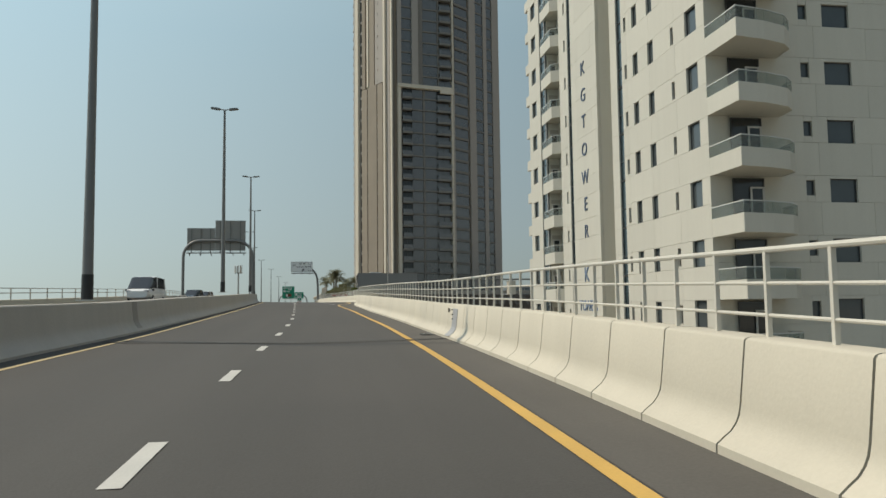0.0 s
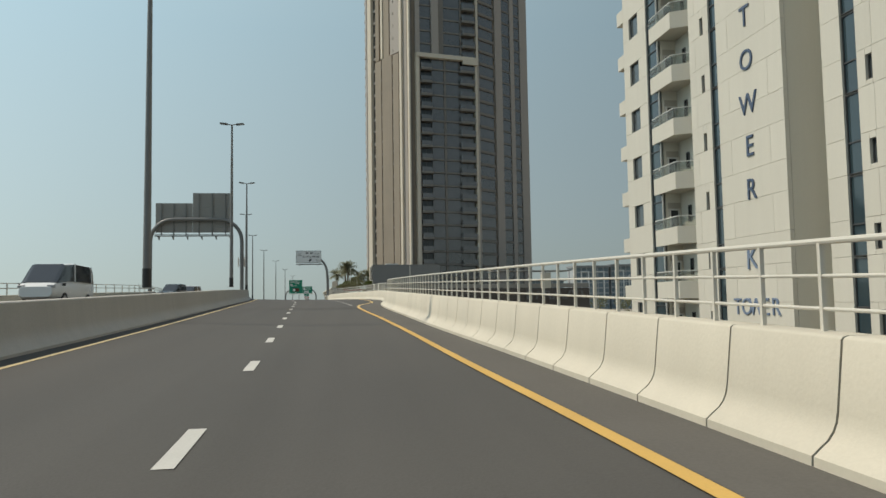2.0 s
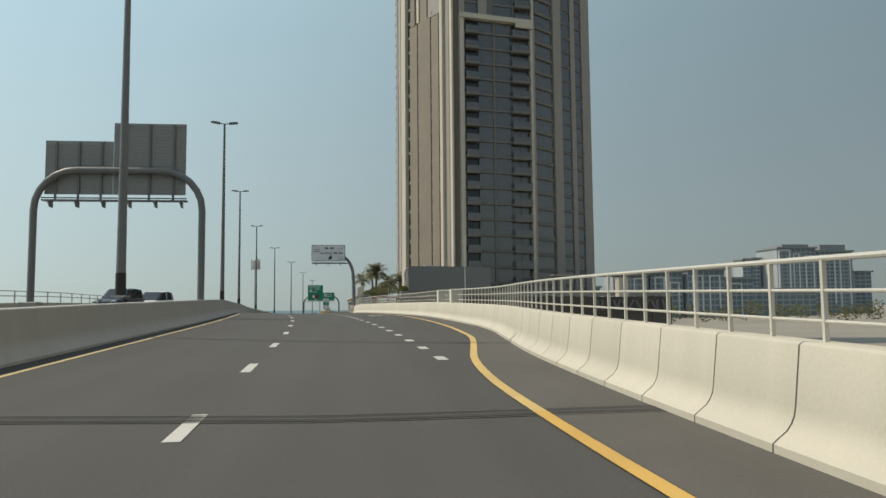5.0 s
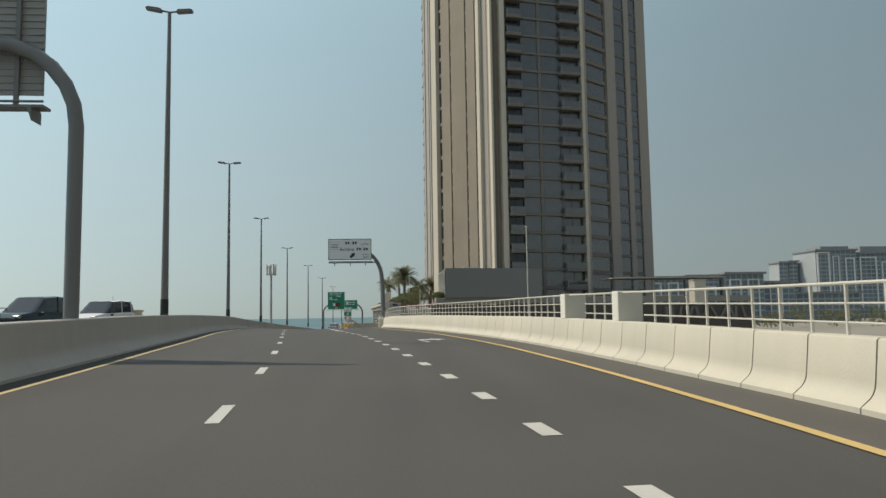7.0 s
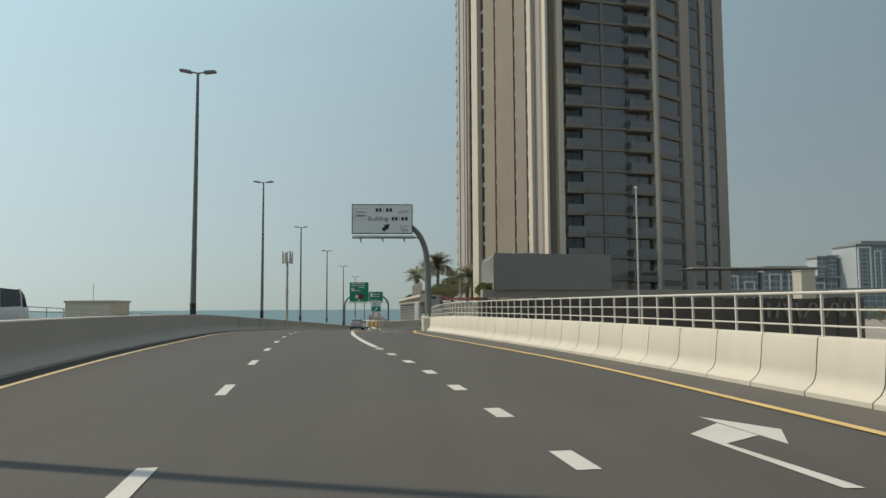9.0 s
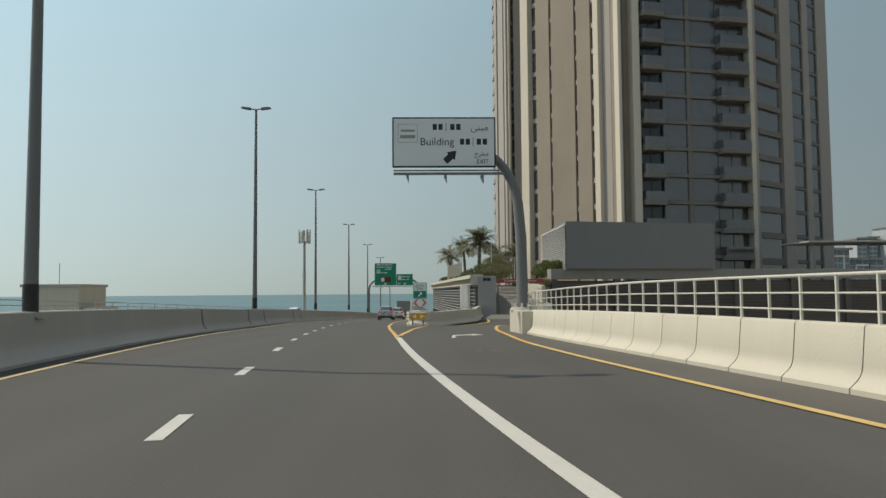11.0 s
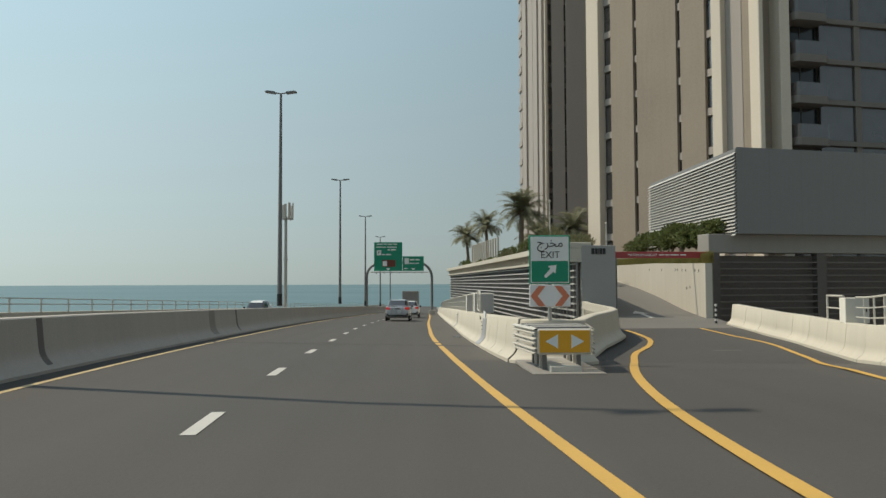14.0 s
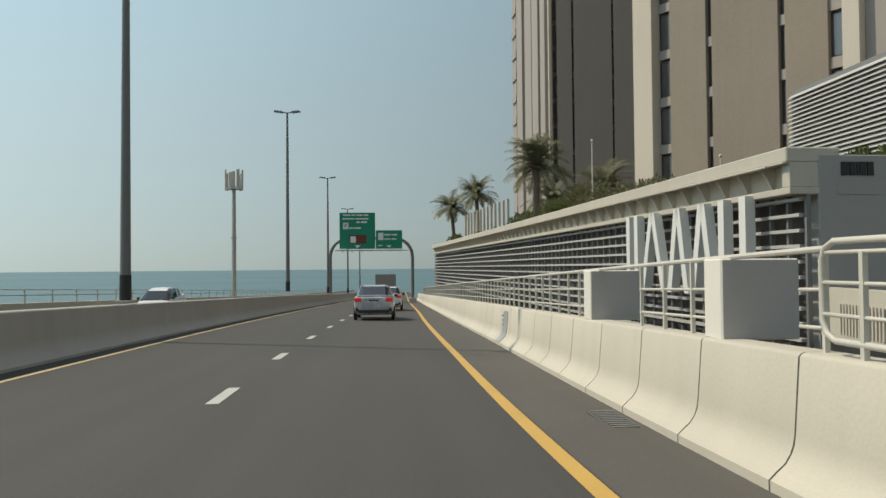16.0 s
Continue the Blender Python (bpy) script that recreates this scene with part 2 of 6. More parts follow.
M_FARW = pmat("distant_white_frame", (0.62, 0.63, 0.62), 0.6, 0, 0.05, 0.02, 0.4, 0)
M_FARG = pmat("distant_glass", (0.15, 0.20, 0.235), 0.3, 0, 0.3, 0.05, 0.3, 0, spec=0.5)


# ---- helpers ----
def mesh_of(name, bm, mats, smooth=False):
    me = bpy.data.meshes.new(name)
    bmesh.ops.recalc_face_normals(bm, faces=bm.faces)
    if smooth:
        for e in bm.edges:
            if len(e.link_faces) == 2 and e.calc_face_angle() > 0.65:
                e.smooth = False
    bm.to_mesh(me)
    bm.free()
    for m in (mats if isinstance(mats, (list, tuple)) else [mats]):
        me.materials.append(m)
    if smooth:
        for p in me.polygons:
            p.use_smooth = True
    return me


def part(name, bm, mats, parent=None, label="", smooth=False):
    ob = new(name, mesh_of(name, bm, mats, smooth))
    if parent:
        ob.parent = parent
    if label:
        tagged(ob, label)
    return ob


def share(name, me, parent, m, label=""):
    """One more object on a mesh that others use too."""
    frame_me = None
    if isinstance(me, tuple):
        me, frame_me = me
    ob = new(name, me)
    ob.parent = parent
    ob.matrix_basis = m
    if frame_me:
        new("frame", frame_me).parent = ob
    if label:
        tagged(ob, label)
    return ob


def thing(name, label, category, group="", kind="", at=None):
    ob = new(name)
    ob.empty_display_size = 0.2
    if at is not None:
        ob.matrix_basis = at
    return tagged(ob, label, category, group, kind)


def box(bm, x0, y0, z0, x1, y1, z1, m=None, bevel=0.0, mi=0):
    vs = [bm.verts.new((x, y, z)) for x in (x0, x1) for y in (y0, y1) for z in (z0, z1)]
    fs = [bm.faces.new([vs[i] for i in f]) for f in ((0, 1, 3, 2), (4, 6, 7, 5), (0, 4, 5, 1), (2, 3, 7, 6), (0, 2, 6, 4), (1, 5, 7, 3))]
    for f in fs:
        f.material_index = mi
    if bevel:
        es = list({e for f in fs for e in f.edges})
        bmesh.ops.bevel(bm, geom=es, offset=bevel, segments=1, affect="EDGES")
    if m is not None:
        for v in vs:
            if v.is_valid:
                v.co = m @ v.co
    return vs


def prism(bm, pts, z0, z1, mi=0):
    """A plan polygon raised from z0 to z1."""
    lo = [bm.verts.new((p[0], p[1], z0)) for p in pts]
    hi = [bm.verts.new((p[0], p[1], z1)) for p in pts]
    n = len(pts)
    fs = [bm.faces.new(hi), bm.faces.new(lo[::-1])]
    for i in range(n):
        fs.append(bm.faces.new((lo[i], lo[(i + 1) % n], hi[(i + 1) % n], hi[i])))
    for f in fs:
        f.material_index = mi
    return fs


def extrude_poly(bm, pts, d0, d1, m):
    """A polygon in the plane (x, z), given thickness along y, then put at the pose m."""
    a = [bm.verts.new(m @ Vector((p[0], d0, p[1]))) for p in pts]
    b = [bm.verts.new(m @ Vector((p[0], d1, p[1]))) for p in pts]
    n = len(pts)
    bm.faces.new(a), bm.faces.new(b[::-1])
    for i in range(n):
        bm.faces.new((a[i], b[i], b[(i + 1) % n], a[(i + 1) % n]))


def tube(bm, pts, r, seg=8, r1=None, cap=True):
    """A round bar through the points, tapering from r to r1."""
    pts = [Vector(p) for p in pts]
    r1 = r if r1 is None else r1
    rings, a = [], None
    for i, p in enumerate(pts):
        d = (pts[min(i + 1, len(pts) - 1)] - pts[max(i - 1, 0)]).normalized()
        if a is None:
            a = d.cross(Vector((0, 0, 1)))
            a = a if a.length > 1e-4 else Vector((1, 0, 0))
        a = (a - d * a.dot(d)).normalized()
        b = d.cross(a)
        rad = r + (r1 - r) * i / max(len(pts) - 1, 1)
        rings.append([bm.verts.new(p + (a * math.cos(t) + b * math.sin(t)) * rad) for t in (2 * math.pi * k / seg for k in range(seg))])
    for q, w in zip(rings, rings[1:]):
        for k in range(seg):
            bm.faces.new((q[k], q[(k + 1) % seg], w[(k + 1) % seg], w[k]))
    if cap:
        bm.faces.new(rings[0][::-1]), bm.faces.new(rings[-1])


def sweep(bm, stations, prof, cap=True, mi=None):
    """A profile of (side, height) pairs carried along stations of (place, side vector)."""
    rings = [[bm.verts.new(p + s * a + Vector((0, 0, h))) for a, h in prof] for p, s in stations]
    n = len(prof)
    for q, w in zip(rings, rings[1:]):
        for k in range(n):
            f = bm.faces.new((q[k], q[(k + 1) % n], w[(k + 1) % n], w[k]))
            if mi:
                f.material_index = mi[k]
    if cap:
        bm.faces.new(rings[0][::-1]), bm.faces.new(rings[-1])


def curve(pts):
    """A smooth function through (y, value) pairs."""
    ys, vs = np.array(pts, float).T
    tan = np.gradient(vs, ys)

    def f(y):
        i = int(np.clip(np.searchsorted(ys, y) - 1, 0, len(ys) - 2))
        h = ys[i + 1] - ys[i]
        t = (y - ys[i]) / h
        if t < 0:
            return float(vs[0] + tan[0] * (y - ys[0]))
        if t > 1:
            return float(vs[-1] + tan[-1] * (y - ys[-1]))
        return float((2 * t**3 - 3 * t**2 + 1) * vs[i] + (t**3 - 2 * t**2 + t) * h * tan[i]
                     + (-2 * t**3 + 3 * t**2) * vs[i + 1] + (t**3 - t**2) * h * tan[i + 1])
    return f


def lettering(name, body, size, mat, parent, m, depth=0.01, label="", align="CENTER"):
    cu = bpy.data.curves.new(name, "FONT")
    cu.body, cu.size, cu.extrude, cu.align_x = body, size, depth, align
    cu.resolution_u = 3
    tmp = new(name + "_curve", cu)
    dg = bpy.context.evaluated_depsgraph_get()
    me = bpy.data.meshes.new_from_object(tmp.evaluated_get(dg))
    bpy.data.objects.remove(tmp)
    me.materials.clear()
    me.materials.append(mat)
    ob = new(name, me)
    ob.parent = parent
    ob.matrix_basis = m
    if label:
        tagged(ob, label)
    return ob


UPRIGHT = Matrix.Rotation(radians(90), 4, "X")       # letters that face -y
GROUND_Z = -9.2

# ---- the road's plan ----
# centre line of the driven lane: y, x, z
xc = curve([(-30, 4.6), (0, 4.54), (10, 4.54), (20, 4.41), (31, 4.26), (41, 4.0), (53, 3.68), (65, 3.31), (75, 2.75), (85, 2.0), (90, 1.57),
            (102, 0.35), (114, -0.97), (124, -2.03), (133.5, -2.9), (143.5, -3.62), (153, -3.95), (165, -3.88), (176, -3.6), (203, -3.0), (228, -2.4),
            (260, -1.6), (300, -0.6), (400, 2.0)])
zc = curve([(-30, -3.0), (0, -2.24), (10.3, -1.94), (20.5, -1.74), (31, -1.46), (41, -1.22), (53, -0.93), (65, -0.65), (75, -0.45), (85, -0.27), (90, -0.20),
            (102, -0.13), (114, -0.14), (124, -0.20), (133.5, -0.37), (143.5, -0.61), (153, -0.82), (162, -1.07), (176, -1.48), (203, -2.30), (228, -3.1),
            (260, -4.1), (300, -5.2), (400, -7.6)])
xL = curve([(-30, 0.2), (0, 0.05), (16, -0.08), (30, -0.2), (44, -0.5), (58, -0.95), (70.7, -1.45), (84, -2.2), (96, -3.4), (107, -4.9), (122, -6.55),
            (135, -7.8), (149, -8.5), (162, -8.95), (176, -9.15), (203, -8.85), (228, -8.3), (260, -7.5), (300, -6.5), (400, -4)])
xd = curve([(-30, 3.2), (16, 3.25), (27, 3.25), (32, 3.17), (37, 3.0), (43, 2.8), (49, 2.56), (62, 2.1), (73.5, 1.63), (79, 1.27), (84, 0.9), (89.5, 0.37),
            (95, -0.24), (101, -0.97), (107, -1.7), (112, -2.3), (118, -2.98), (126, -3.77), (132, -4.35), (140.7, -5.03), (146.4, -5.38), (152, -5.62), (161, -5.8),
            (172, -5.95), (184, -5.8), (203, -5.4), (228, -4.8), (300, -3), (400, -0.5)])
xR = curve([(-30.64, 6.12), (-0.74, 6.3), (10.2, 6.45), (17.12, 6.54), (24.9, 6.51), (30.73, 6.33), (40.62, 6.12), (47.07, 5.93), (53.09, 5.72), (57.36, 5.61), (60.88, 5.63), (63.84, 5.86),
            (66.77, 6.3), (70.22, 6.78), (74.26, 6.99), (79.87, 7.06), (87.32, 6.8), (96.28, 6.26), (105, 5.42), (110.9, 4.47), (117.7, 3.37), (124.1, 2.52), (128.5, 2.28), (133.8, 2.39),
            (138.2, 2.54), (142.5, 2.89), (145.6, 3.25), (148.9, 3.75), (152.7, 4.91), (155.5, 6), (157.2, 6.5), (158.8, 6.95), (161.4, 7.35), (164.5, 7.5), (166.5, 7.5)])
xF = curve([(-31.04, 7.09), (-1.12, 7.2), (10.33, 7.33), (16.76, 7.42), (24.75, 7.35), (32.77, 7.15), (40.76, 6.95), (48.84, 6.87), (54.94, 6.82), (60.02, 6.87), (65.05, 7.1), (69.55, 7.55),
            (73.57, 7.97), (77.15, 8.17), (83.7, 8.01), (89.16, 7.77), (93.14, 7.59), (99.11, 7.18), (102.9, 6.73), (110, 5.77), (118.3, 4.47), (125.7, 3.49), (129.2, 3.25), (134.1, 3.08),
            (137, 3.06), (139.9, 3.24), (142.8, 3.55), (146.5, 4.18), (152.1, 5.74), (158, 7.5), (163, 8.6), (168, 9.25)])
xD = curve([(59.41, 5.47), (71.6, 4.96), (77.18, 4.62), (82.43, 4.2), (87.34, 3.73), (93.04, 3.21), (98.73, 2.65), (104.1, 2.03), (109.7, 1.2), (116.6, 0.22), (123.8, -0.57), (132.8, -1.22)])
xV = curve([(132.8, -1.24), (139.3, -1.67), (142.5, -1.88), (150.2, -2.29), (156, -2.45), (163.5, -2.62), (174, -2.55), (184.6, -2.4), (203, -1.95), (235, -1.3), (300, 0.4), (400, 3)])
xG = curve([(132.8, -1.22), (135.4, -1.16), (139.1, -0.99), (142.1, -0.86), (147.4, -0.27), (150.2, 0.30), (154.1, 1.42), (157.2, 2.4), (159.6, 3.5), (161.8, 4.2), (164, 4.48), (165.4, 4.46)])
xM = curve([(152, -1.31), (153.6, -1.36), (157, -1.45), (163, -1.5), (170, -1.42), (176, -1.3), (190, -1.1), (203, -0.85), (235, -0.15), (300, 1.5), (400, 4.1)])


def zroad(x, y):
    """Height of the asphalt: falls gently to the right, but banked up where the road bends."""
    off = max(-8.0, min(8.0, x - xc(y)))
    return zc(y) - 0.022 * off + float(np.interp(y, [-30, 45, 80, 100, 125, 145, 151, 154.5], [0.04, 0.04, 0.013, 0.013, 0.03, 0.03, 0.02, 0])) * max(0.0, off)


def zramp(y):
    return float(np.interp(y, [140, 150, 154, 158, 163, 168.7, 174, 180, 185, 199, 215], [-0.62, -0.9, -1.02, -1.06, -1.08, -0.93, -0.63, -0.02, 0.36, 1.2, 1.95]))


def along(f, y0, y1, step, dx=0.0, zf=None):
    """Stations on the line f with the vector to its right."""
    n = max(2, int(round((y1 - y0) / step)) + 1)
    out = []
    for k in range(n):
        y = y0 + (y1 - y0) * k / (n - 1)
        t = Vector((f(y + 0.2) - f(y - 0.2), 0.4, 0)).normalized()
        s = Vector((t.y, -t.x, 0))
        p = Vector((f(y), y, 0)) + s * dx
        p.z = (zf or zroad)(p.x, p.y)
        out.append((p, s))
    return out


def sheet(bm, fa, fb, y0, y1, step, cols, zf):
    """A surface between the lines fa and fb."""
    n = int((y1 - y0) / step) + 1
    grid = []
    for k in range(n + 1):
        y = y0 + (y1 - y0) * k / n
        a, b = fa(y), fb(y)
        grid.append([bm.verts.new((a + (b - a) * c / cols, y, zf(a + (b - a) * c / cols, y))) for c in range(cols + 1)])
    for q, w in zip(grid, grid[1:]):
        for c in range(cols):
            bm.faces.new((q[c], q[c + 1], w[c + 1], w[c]))


def stripe(name, f, y0, y1, width, mat, parent, zf=None, lift=0.005, step=1.0):
    bm = bmesh.new()
    st = along(f, y0, y1, step, 0, zf)
    rows = [(bm.verts.new(p - s * width / 2 + Vector((0, 0, lift))), bm.verts.new(p + s * width / 2 + Vector((0, 0, lift)))) for p, s in st]
    for q, w in zip(rows, rows[1:]):
        bm.faces.new((q[0], q[1], w[1], w[0]))
    return part(name, bm, mat, parent)


def right_edge(y):
    return xF(y) + 0.3 if y < 153.8 else xM(y) + 0.3


# ---- ground, sea, road ----
bm = bmesh.new()
box(bm, -4900, -1500, GROUND_Z - 1, 4900, 4900, GROUND_Z)
tagged(part("ground", bm, M_GROUND), "flat sandy ground reaching to the horizon", "ground", kind="structure")
bm = bmesh.new()
for pts in ([(-4900, 240), (20, 290), (70, 330), (420, 4900), (-4900, 4900)], [(-4900, -1500), (-42, -1500), (-42, 240), (-4900, 239)]):
    bm.faces.new([bm.verts.new((x, y, GROUND_Z + 0.15)) for x, y in pts])
tagged(part("water", bm, M_SEA), "calm blue-green sea under haze", "sea", kind="structure")

bm = bmesh.new()
sheet(bm, lambda y: xL(y) - 1.4, lambda y: xF(y) + 0.3, -30, 153.8, 2.0, 10, zroad)
sheet(bm, lambda y: xL(y) - 1.4, lambda y: xM(y) + 0.3, 153.8, 400, 2.5, 8, zroad)
ROAD = tagged(part("road", bm, M_ASPHALT), "dark grey asphalt flyover carriageway, worn and dry", "road", kind="structure")
bm = bmesh.new()
sheet(bm, lambda y: xL(y) - 9.6, lambda y: xL(y) - 1.4, -30, 400, 2.5, 4, zroad)
tagged(part("road_opposite", bm, M_ASPHALT), "asphalt carriageway for oncoming traffic", "road", kind="structure")
bm = bmesh.new()
sheet(bm, lambda y: np.interp(y, [153.8, 156, 162, 168, 172, 215], [-1.0, 0.6, 3.2, 4.6, 5.6, 6.6]), lambda y: np.interp(y, [153.8, 158, 163, 168, 199, 215], [6.8, 7.9, 9.0, 9.7, 12.3, 13.6]),
      153.8, 166.2, 0.6, 12, lambda x, y: zramp(y) if y > 160 else zroad(x, y) * (1 - (y - 153.8) / 6.2) + zramp(y) * (y - 153.8) / 6.2)
RAMP_L, RAMP_R = ([153.8, 156, 162, 168, 172, 215], [-1.0, 0.6, 3.2, 4.6, 5.6, 6.6]), ([153.8, 158, 163, 168, 199, 215], [6.8, 7.9, 9.0, 9.7, 12.3, 13.6])
tagged(part("exit_ramp", bm, M_SHOULDER), "asphalt exit ramp climbing beside the car park", "road", kind="structure")

bm = bmesh.new()
sheet(bm, lambda y: np.interp(y, *RAMP_L), lambda y: np.interp(y, *RAMP_R), 166.2, 215, 1.2, 6, lambda x, y: zramp(y))
tagged(part("ramp_slab", bm, M_RAMP), "pale concrete upper part of the exit ramp", "road", kind="structure")
# the flyover's body, down to the ground
bm = bmesh.new()
for k in range(-30, 400, 5):
    y0, y1 = k, k + 5
    quad = [(xL(y0) - 10.3, y0), ((right_edge(y0) + 0.25), y0), ((right_edge(y1) + 0.25), y1), (xL(y1) - 10.3, y1)]
    lo = [bm.verts.new((x, y, GROUND_Z - 0.5)) for x, y in quad]
    hi = [bm.verts.new((x, y, zroad(x, y) - 0.1)) for x, y in quad]
    for i in range(4):
        bm.faces.new((lo[i], lo[(i + 1) % 4], hi[(i + 1) % 4], hi[i]))
    bm.faces.new(hi)
tagged(part("flyover_body", bm, M_CONCRETE), "plain concrete flyover sides", "flyover", kind="structure")

# lines
stripe("edge_line", lambda y: xL(y), -20, 400, 0.115, M_PALE_LINE, ROAD)
stripe("edge_line", lambda y: xR(y), -20, 17.12, 0.145, M_YELLOW_LINE, ROAD)
stripe("edge_line", lambda y: xR(y), 17.5, 58, 0.145, M_YELLOW_LINE, ROAD, step=0.7, lift=0.012)
stripe("edge_line", lambda y: xR(y), 58, 128, 0.145, M_GLARE_LINE, ROAD, step=0.7, lift=0.012)
stripe("edge_line", lambda y: xR(y), 128, 166, 0.145, M_YELLOW_LINE, ROAD, step=0.7, lift=0.012,
       zf=lambda x, y: zroad(x, y) if y < 153.8 else zroad(x, y) * (1 - (min(y, 160) - 153.8) / 6.2) + zramp(y) * (min(y, 160) - 153.8) / 6.2)
stripe("edge_line", lambda y: xV(y), 132.9, 160.9, 0.15, M_YELLOW_LINE, ROAD)
stripe("edge_line", lambda y: xV(y), 161.3, 400, 0.15, M_YELLOW_LINE, ROAD)
stripe("gore_line", lambda y: xG(y), 134.0, 165.4, 0.16, M_YELLOW_LINE, ROAD, step=0.5, lift=0.016,
       zf=lambda x, y: zroad(x, y) if y < 153.8 else zroad(x, y) * (1 - (min(y, 160) - 153.8) / 6.2) + zramp(y) * (min(y, 160) - 153.8) / 6.2)
stripe("solid_line", lambda y: xD(y), 112.2, 132.8, 0.19, M_WHITE_LINE, ROAD)
DASHES = [5.3, 10.5, 15.7, 21.2, 26.4, 31.9, 37.1, 42.4, 47.6, 52.8, 57.6, 62.8, 68, 73.3, 78.6, 83.9, 89.2, 94.7, 100.5, 105.7, 110.8, 115.9, 121, 126.4,
          131.5, 136.3, 140.8, 145.9, 151.1, 156.2, 161.6, 167.1, 172.3, 177.8, 183.3, 188.8, 194.3, 199.8, 205.3, 210.8, 216.3, 221.8, 227.3, 232.8, 238.3]
for y in DASHES:
    stripe("lane_dash", xd, y - 0.68, y + 0.68, 0.15, M_WHITE_LINE, ROAD, step=0.7)
for k in range(19):
    y = 64.2 + 2.62 * k
    stripe("lane_dash", xD, y - 0.36, y + 0.36, 0.2, M_WHITE_LINE, ROAD, step=0.36)
# dusty strip between the edge line and the outer barrier
bm = bmesh.new()
sheet(bm, lambda y: xR(y) + 0.09, lambda y: xF(y) + 0.05, -20, 153.6, 1.5, 1, lambda x, y: zroad(x, y) + 0.004)
part("shoulder", bm, M_DUST, ROAD, "dusty lighter shoulder strip")
bm = bmesh.new()
sheet(bm, lambda y: xV(y) + 0.09, lambda y: xM(y) + 0.05, 154.2, 300, 1.5, 1, lambda x, y: zroad(x, y) + 0.004)
part("shoulder", bm, M_DUST, ROAD, "dusty lighter shoulder strip")
# dark gutter strip beside the median barrier
bm = bmesh.new()
sheet(bm, lambda y: xL(y) - 0.46, lambda y: xL(y) - 0.14, -20, 400, 2.0, 1, lambda x, y: zroad(x, y) + 0.004)
part("gutter", bm, M_GUTTER, ROAD, "dark gutter strip along the median")


def road_arrow(at, heading, size, parent):
    """Turn arrow: a shaft with a hooked head to the right."""
    m = Matrix.Translation(at) @ Matrix.Rotation(heading, 4, "Z")
    bm = bmesh.new()
    for poly in ([(0.0, 0.0), (0.13, -0.50), (0.37, -2.12), (0.22, -2.12)], [(0.0, 0.0), (0.13, -0.50), (0.62, -0.10), (0.54, 0.64)],
                 [(0.52, 1.10), (0.68, -0.54), (1.02, 0.24)]):
        vs = []
        for px, py in poly:
            v = m @ Vector((px * size, py * size, 0))
            v.z = zroad(v.x, v.y) + 0.006
            vs.append(bm.verts.new(v))
        bm.faces.new(vs)
    return part("turn_arrow", bm, M_WHITE_LINE, parent)


road_arrow((4.36, 96.77, 0), 0.0, 1.0, ROAD)
road_arrow((0.57, 133.98, 0), radians(-9), 1.0, ROAD)


# ---- barriers ----
FACE_TALL = [(0.0, 0.0), (0.003, 0.075), (0.06, 0.128), (0.115, 0.175), (0.155, 0.235), (0.178, 0.295), (0.190, 0.37), (0.235, 0.87), (0.25, 0.89), (0.28, 0.90), (0.50, 0.90), (0.53, 0.0)]
FACE = [(a, h * 0.906) for a, h in FACE_TALL]
TOP = 0.815
MEDIAN = [(0.0, 0.0), (-0.004, 0.055), (-0.065, 0.12), (-0.125, 0.185), (-0.17, 0.25), (-0.195, 0.315), (-0.21, 0.39), (-0.26, 0.86), (-0.28, 0.88), (-0.73, 0.88), (-0.77, 0.40), (-0.83, 0.30), (-0.98, 0.07), (-1.0, 0.0)]


def segment_mesh(length, prof, mat):
    bm = bmesh.new()
    sweep(bm, [(Vector((0, -length / 2, -0.06)), Vector((1, 0, 0))), (Vector((0, length / 2, -0.06)), Vector((1, 0, 0)))], [(a, h + (0.06 if h else 0)) for a, h in prof])
    return mesh_of("segment", bm, mat, True)


def segmented(barrier, f, y0, y1, pitch, mat, zf=None, prof=FACE, gap=0.022):
    """Precast segments side by side along f, with a recessed joint core behind them."""
    me = segment_mesh(pitch - gap, prof, mat)
    y = y0
    while y < y1:
        t = Vector((f(y + 0.3) - f(y - 0.3), 0.6, 0)).normalized()
        step = pitch * t.y
        z = zf or zroad
        a = Vector((f(y), y, z(f(y), y)))
        b = Vector((f(y + step), y + step, z(f(y + step), y + step)))
        d = (b - a).normalized()
        s = d.cross(Vector((0, 0, 1))).normalized()
        u = s.cross(d)
        m = Matrix(((s.x, d.x, u.x, 0), (s.y, d.y, u.y, 0), (s.z, d.z, u.z, 0), (0, 0, 0, 1)))
        share("segment", me, barrier, Matrix.Translation((a + b) / 2) @ m)
        y += step
    bm = bmesh.new()
    core = [(a + (0.02 if a < 0.4 else -0.02), h - (0.015 if h > 0.5 else 0)) for a, h in prof]
    sweep(bm, along(f, y0, y, 1.0, 0, zf), core)
    part("joint_core", bm, M_JOINT, barrier, "dark joints between the segments")
    return y


RIGHT_BARRIER = thing("concrete_barrier", "cream precast concrete barrier along the outer edge of the flyover", "barrier")
for y0, y1, pitch in ((-5.565, 17.0, 1.286), (17.56, 18.0, 0.862), (18.42, 138.2, 1.2915)):
    exit_start = segmented(RIGHT_BARRIER, xF, y0, y1, pitch, M_BARRIER)
bm = bmesh.new()
sweep(bm, along(lambda y: xL(y) - 0.44, -25, 400, 2.0), MEDIAN)
MEDIAN_BARRIER = tagged(part("median_barrier", bm, M_CONCRETE, None, "", True), "grey stained concrete median barrier carrying the lamp posts", "barrier", kind="structure")
bm = bmesh.new()
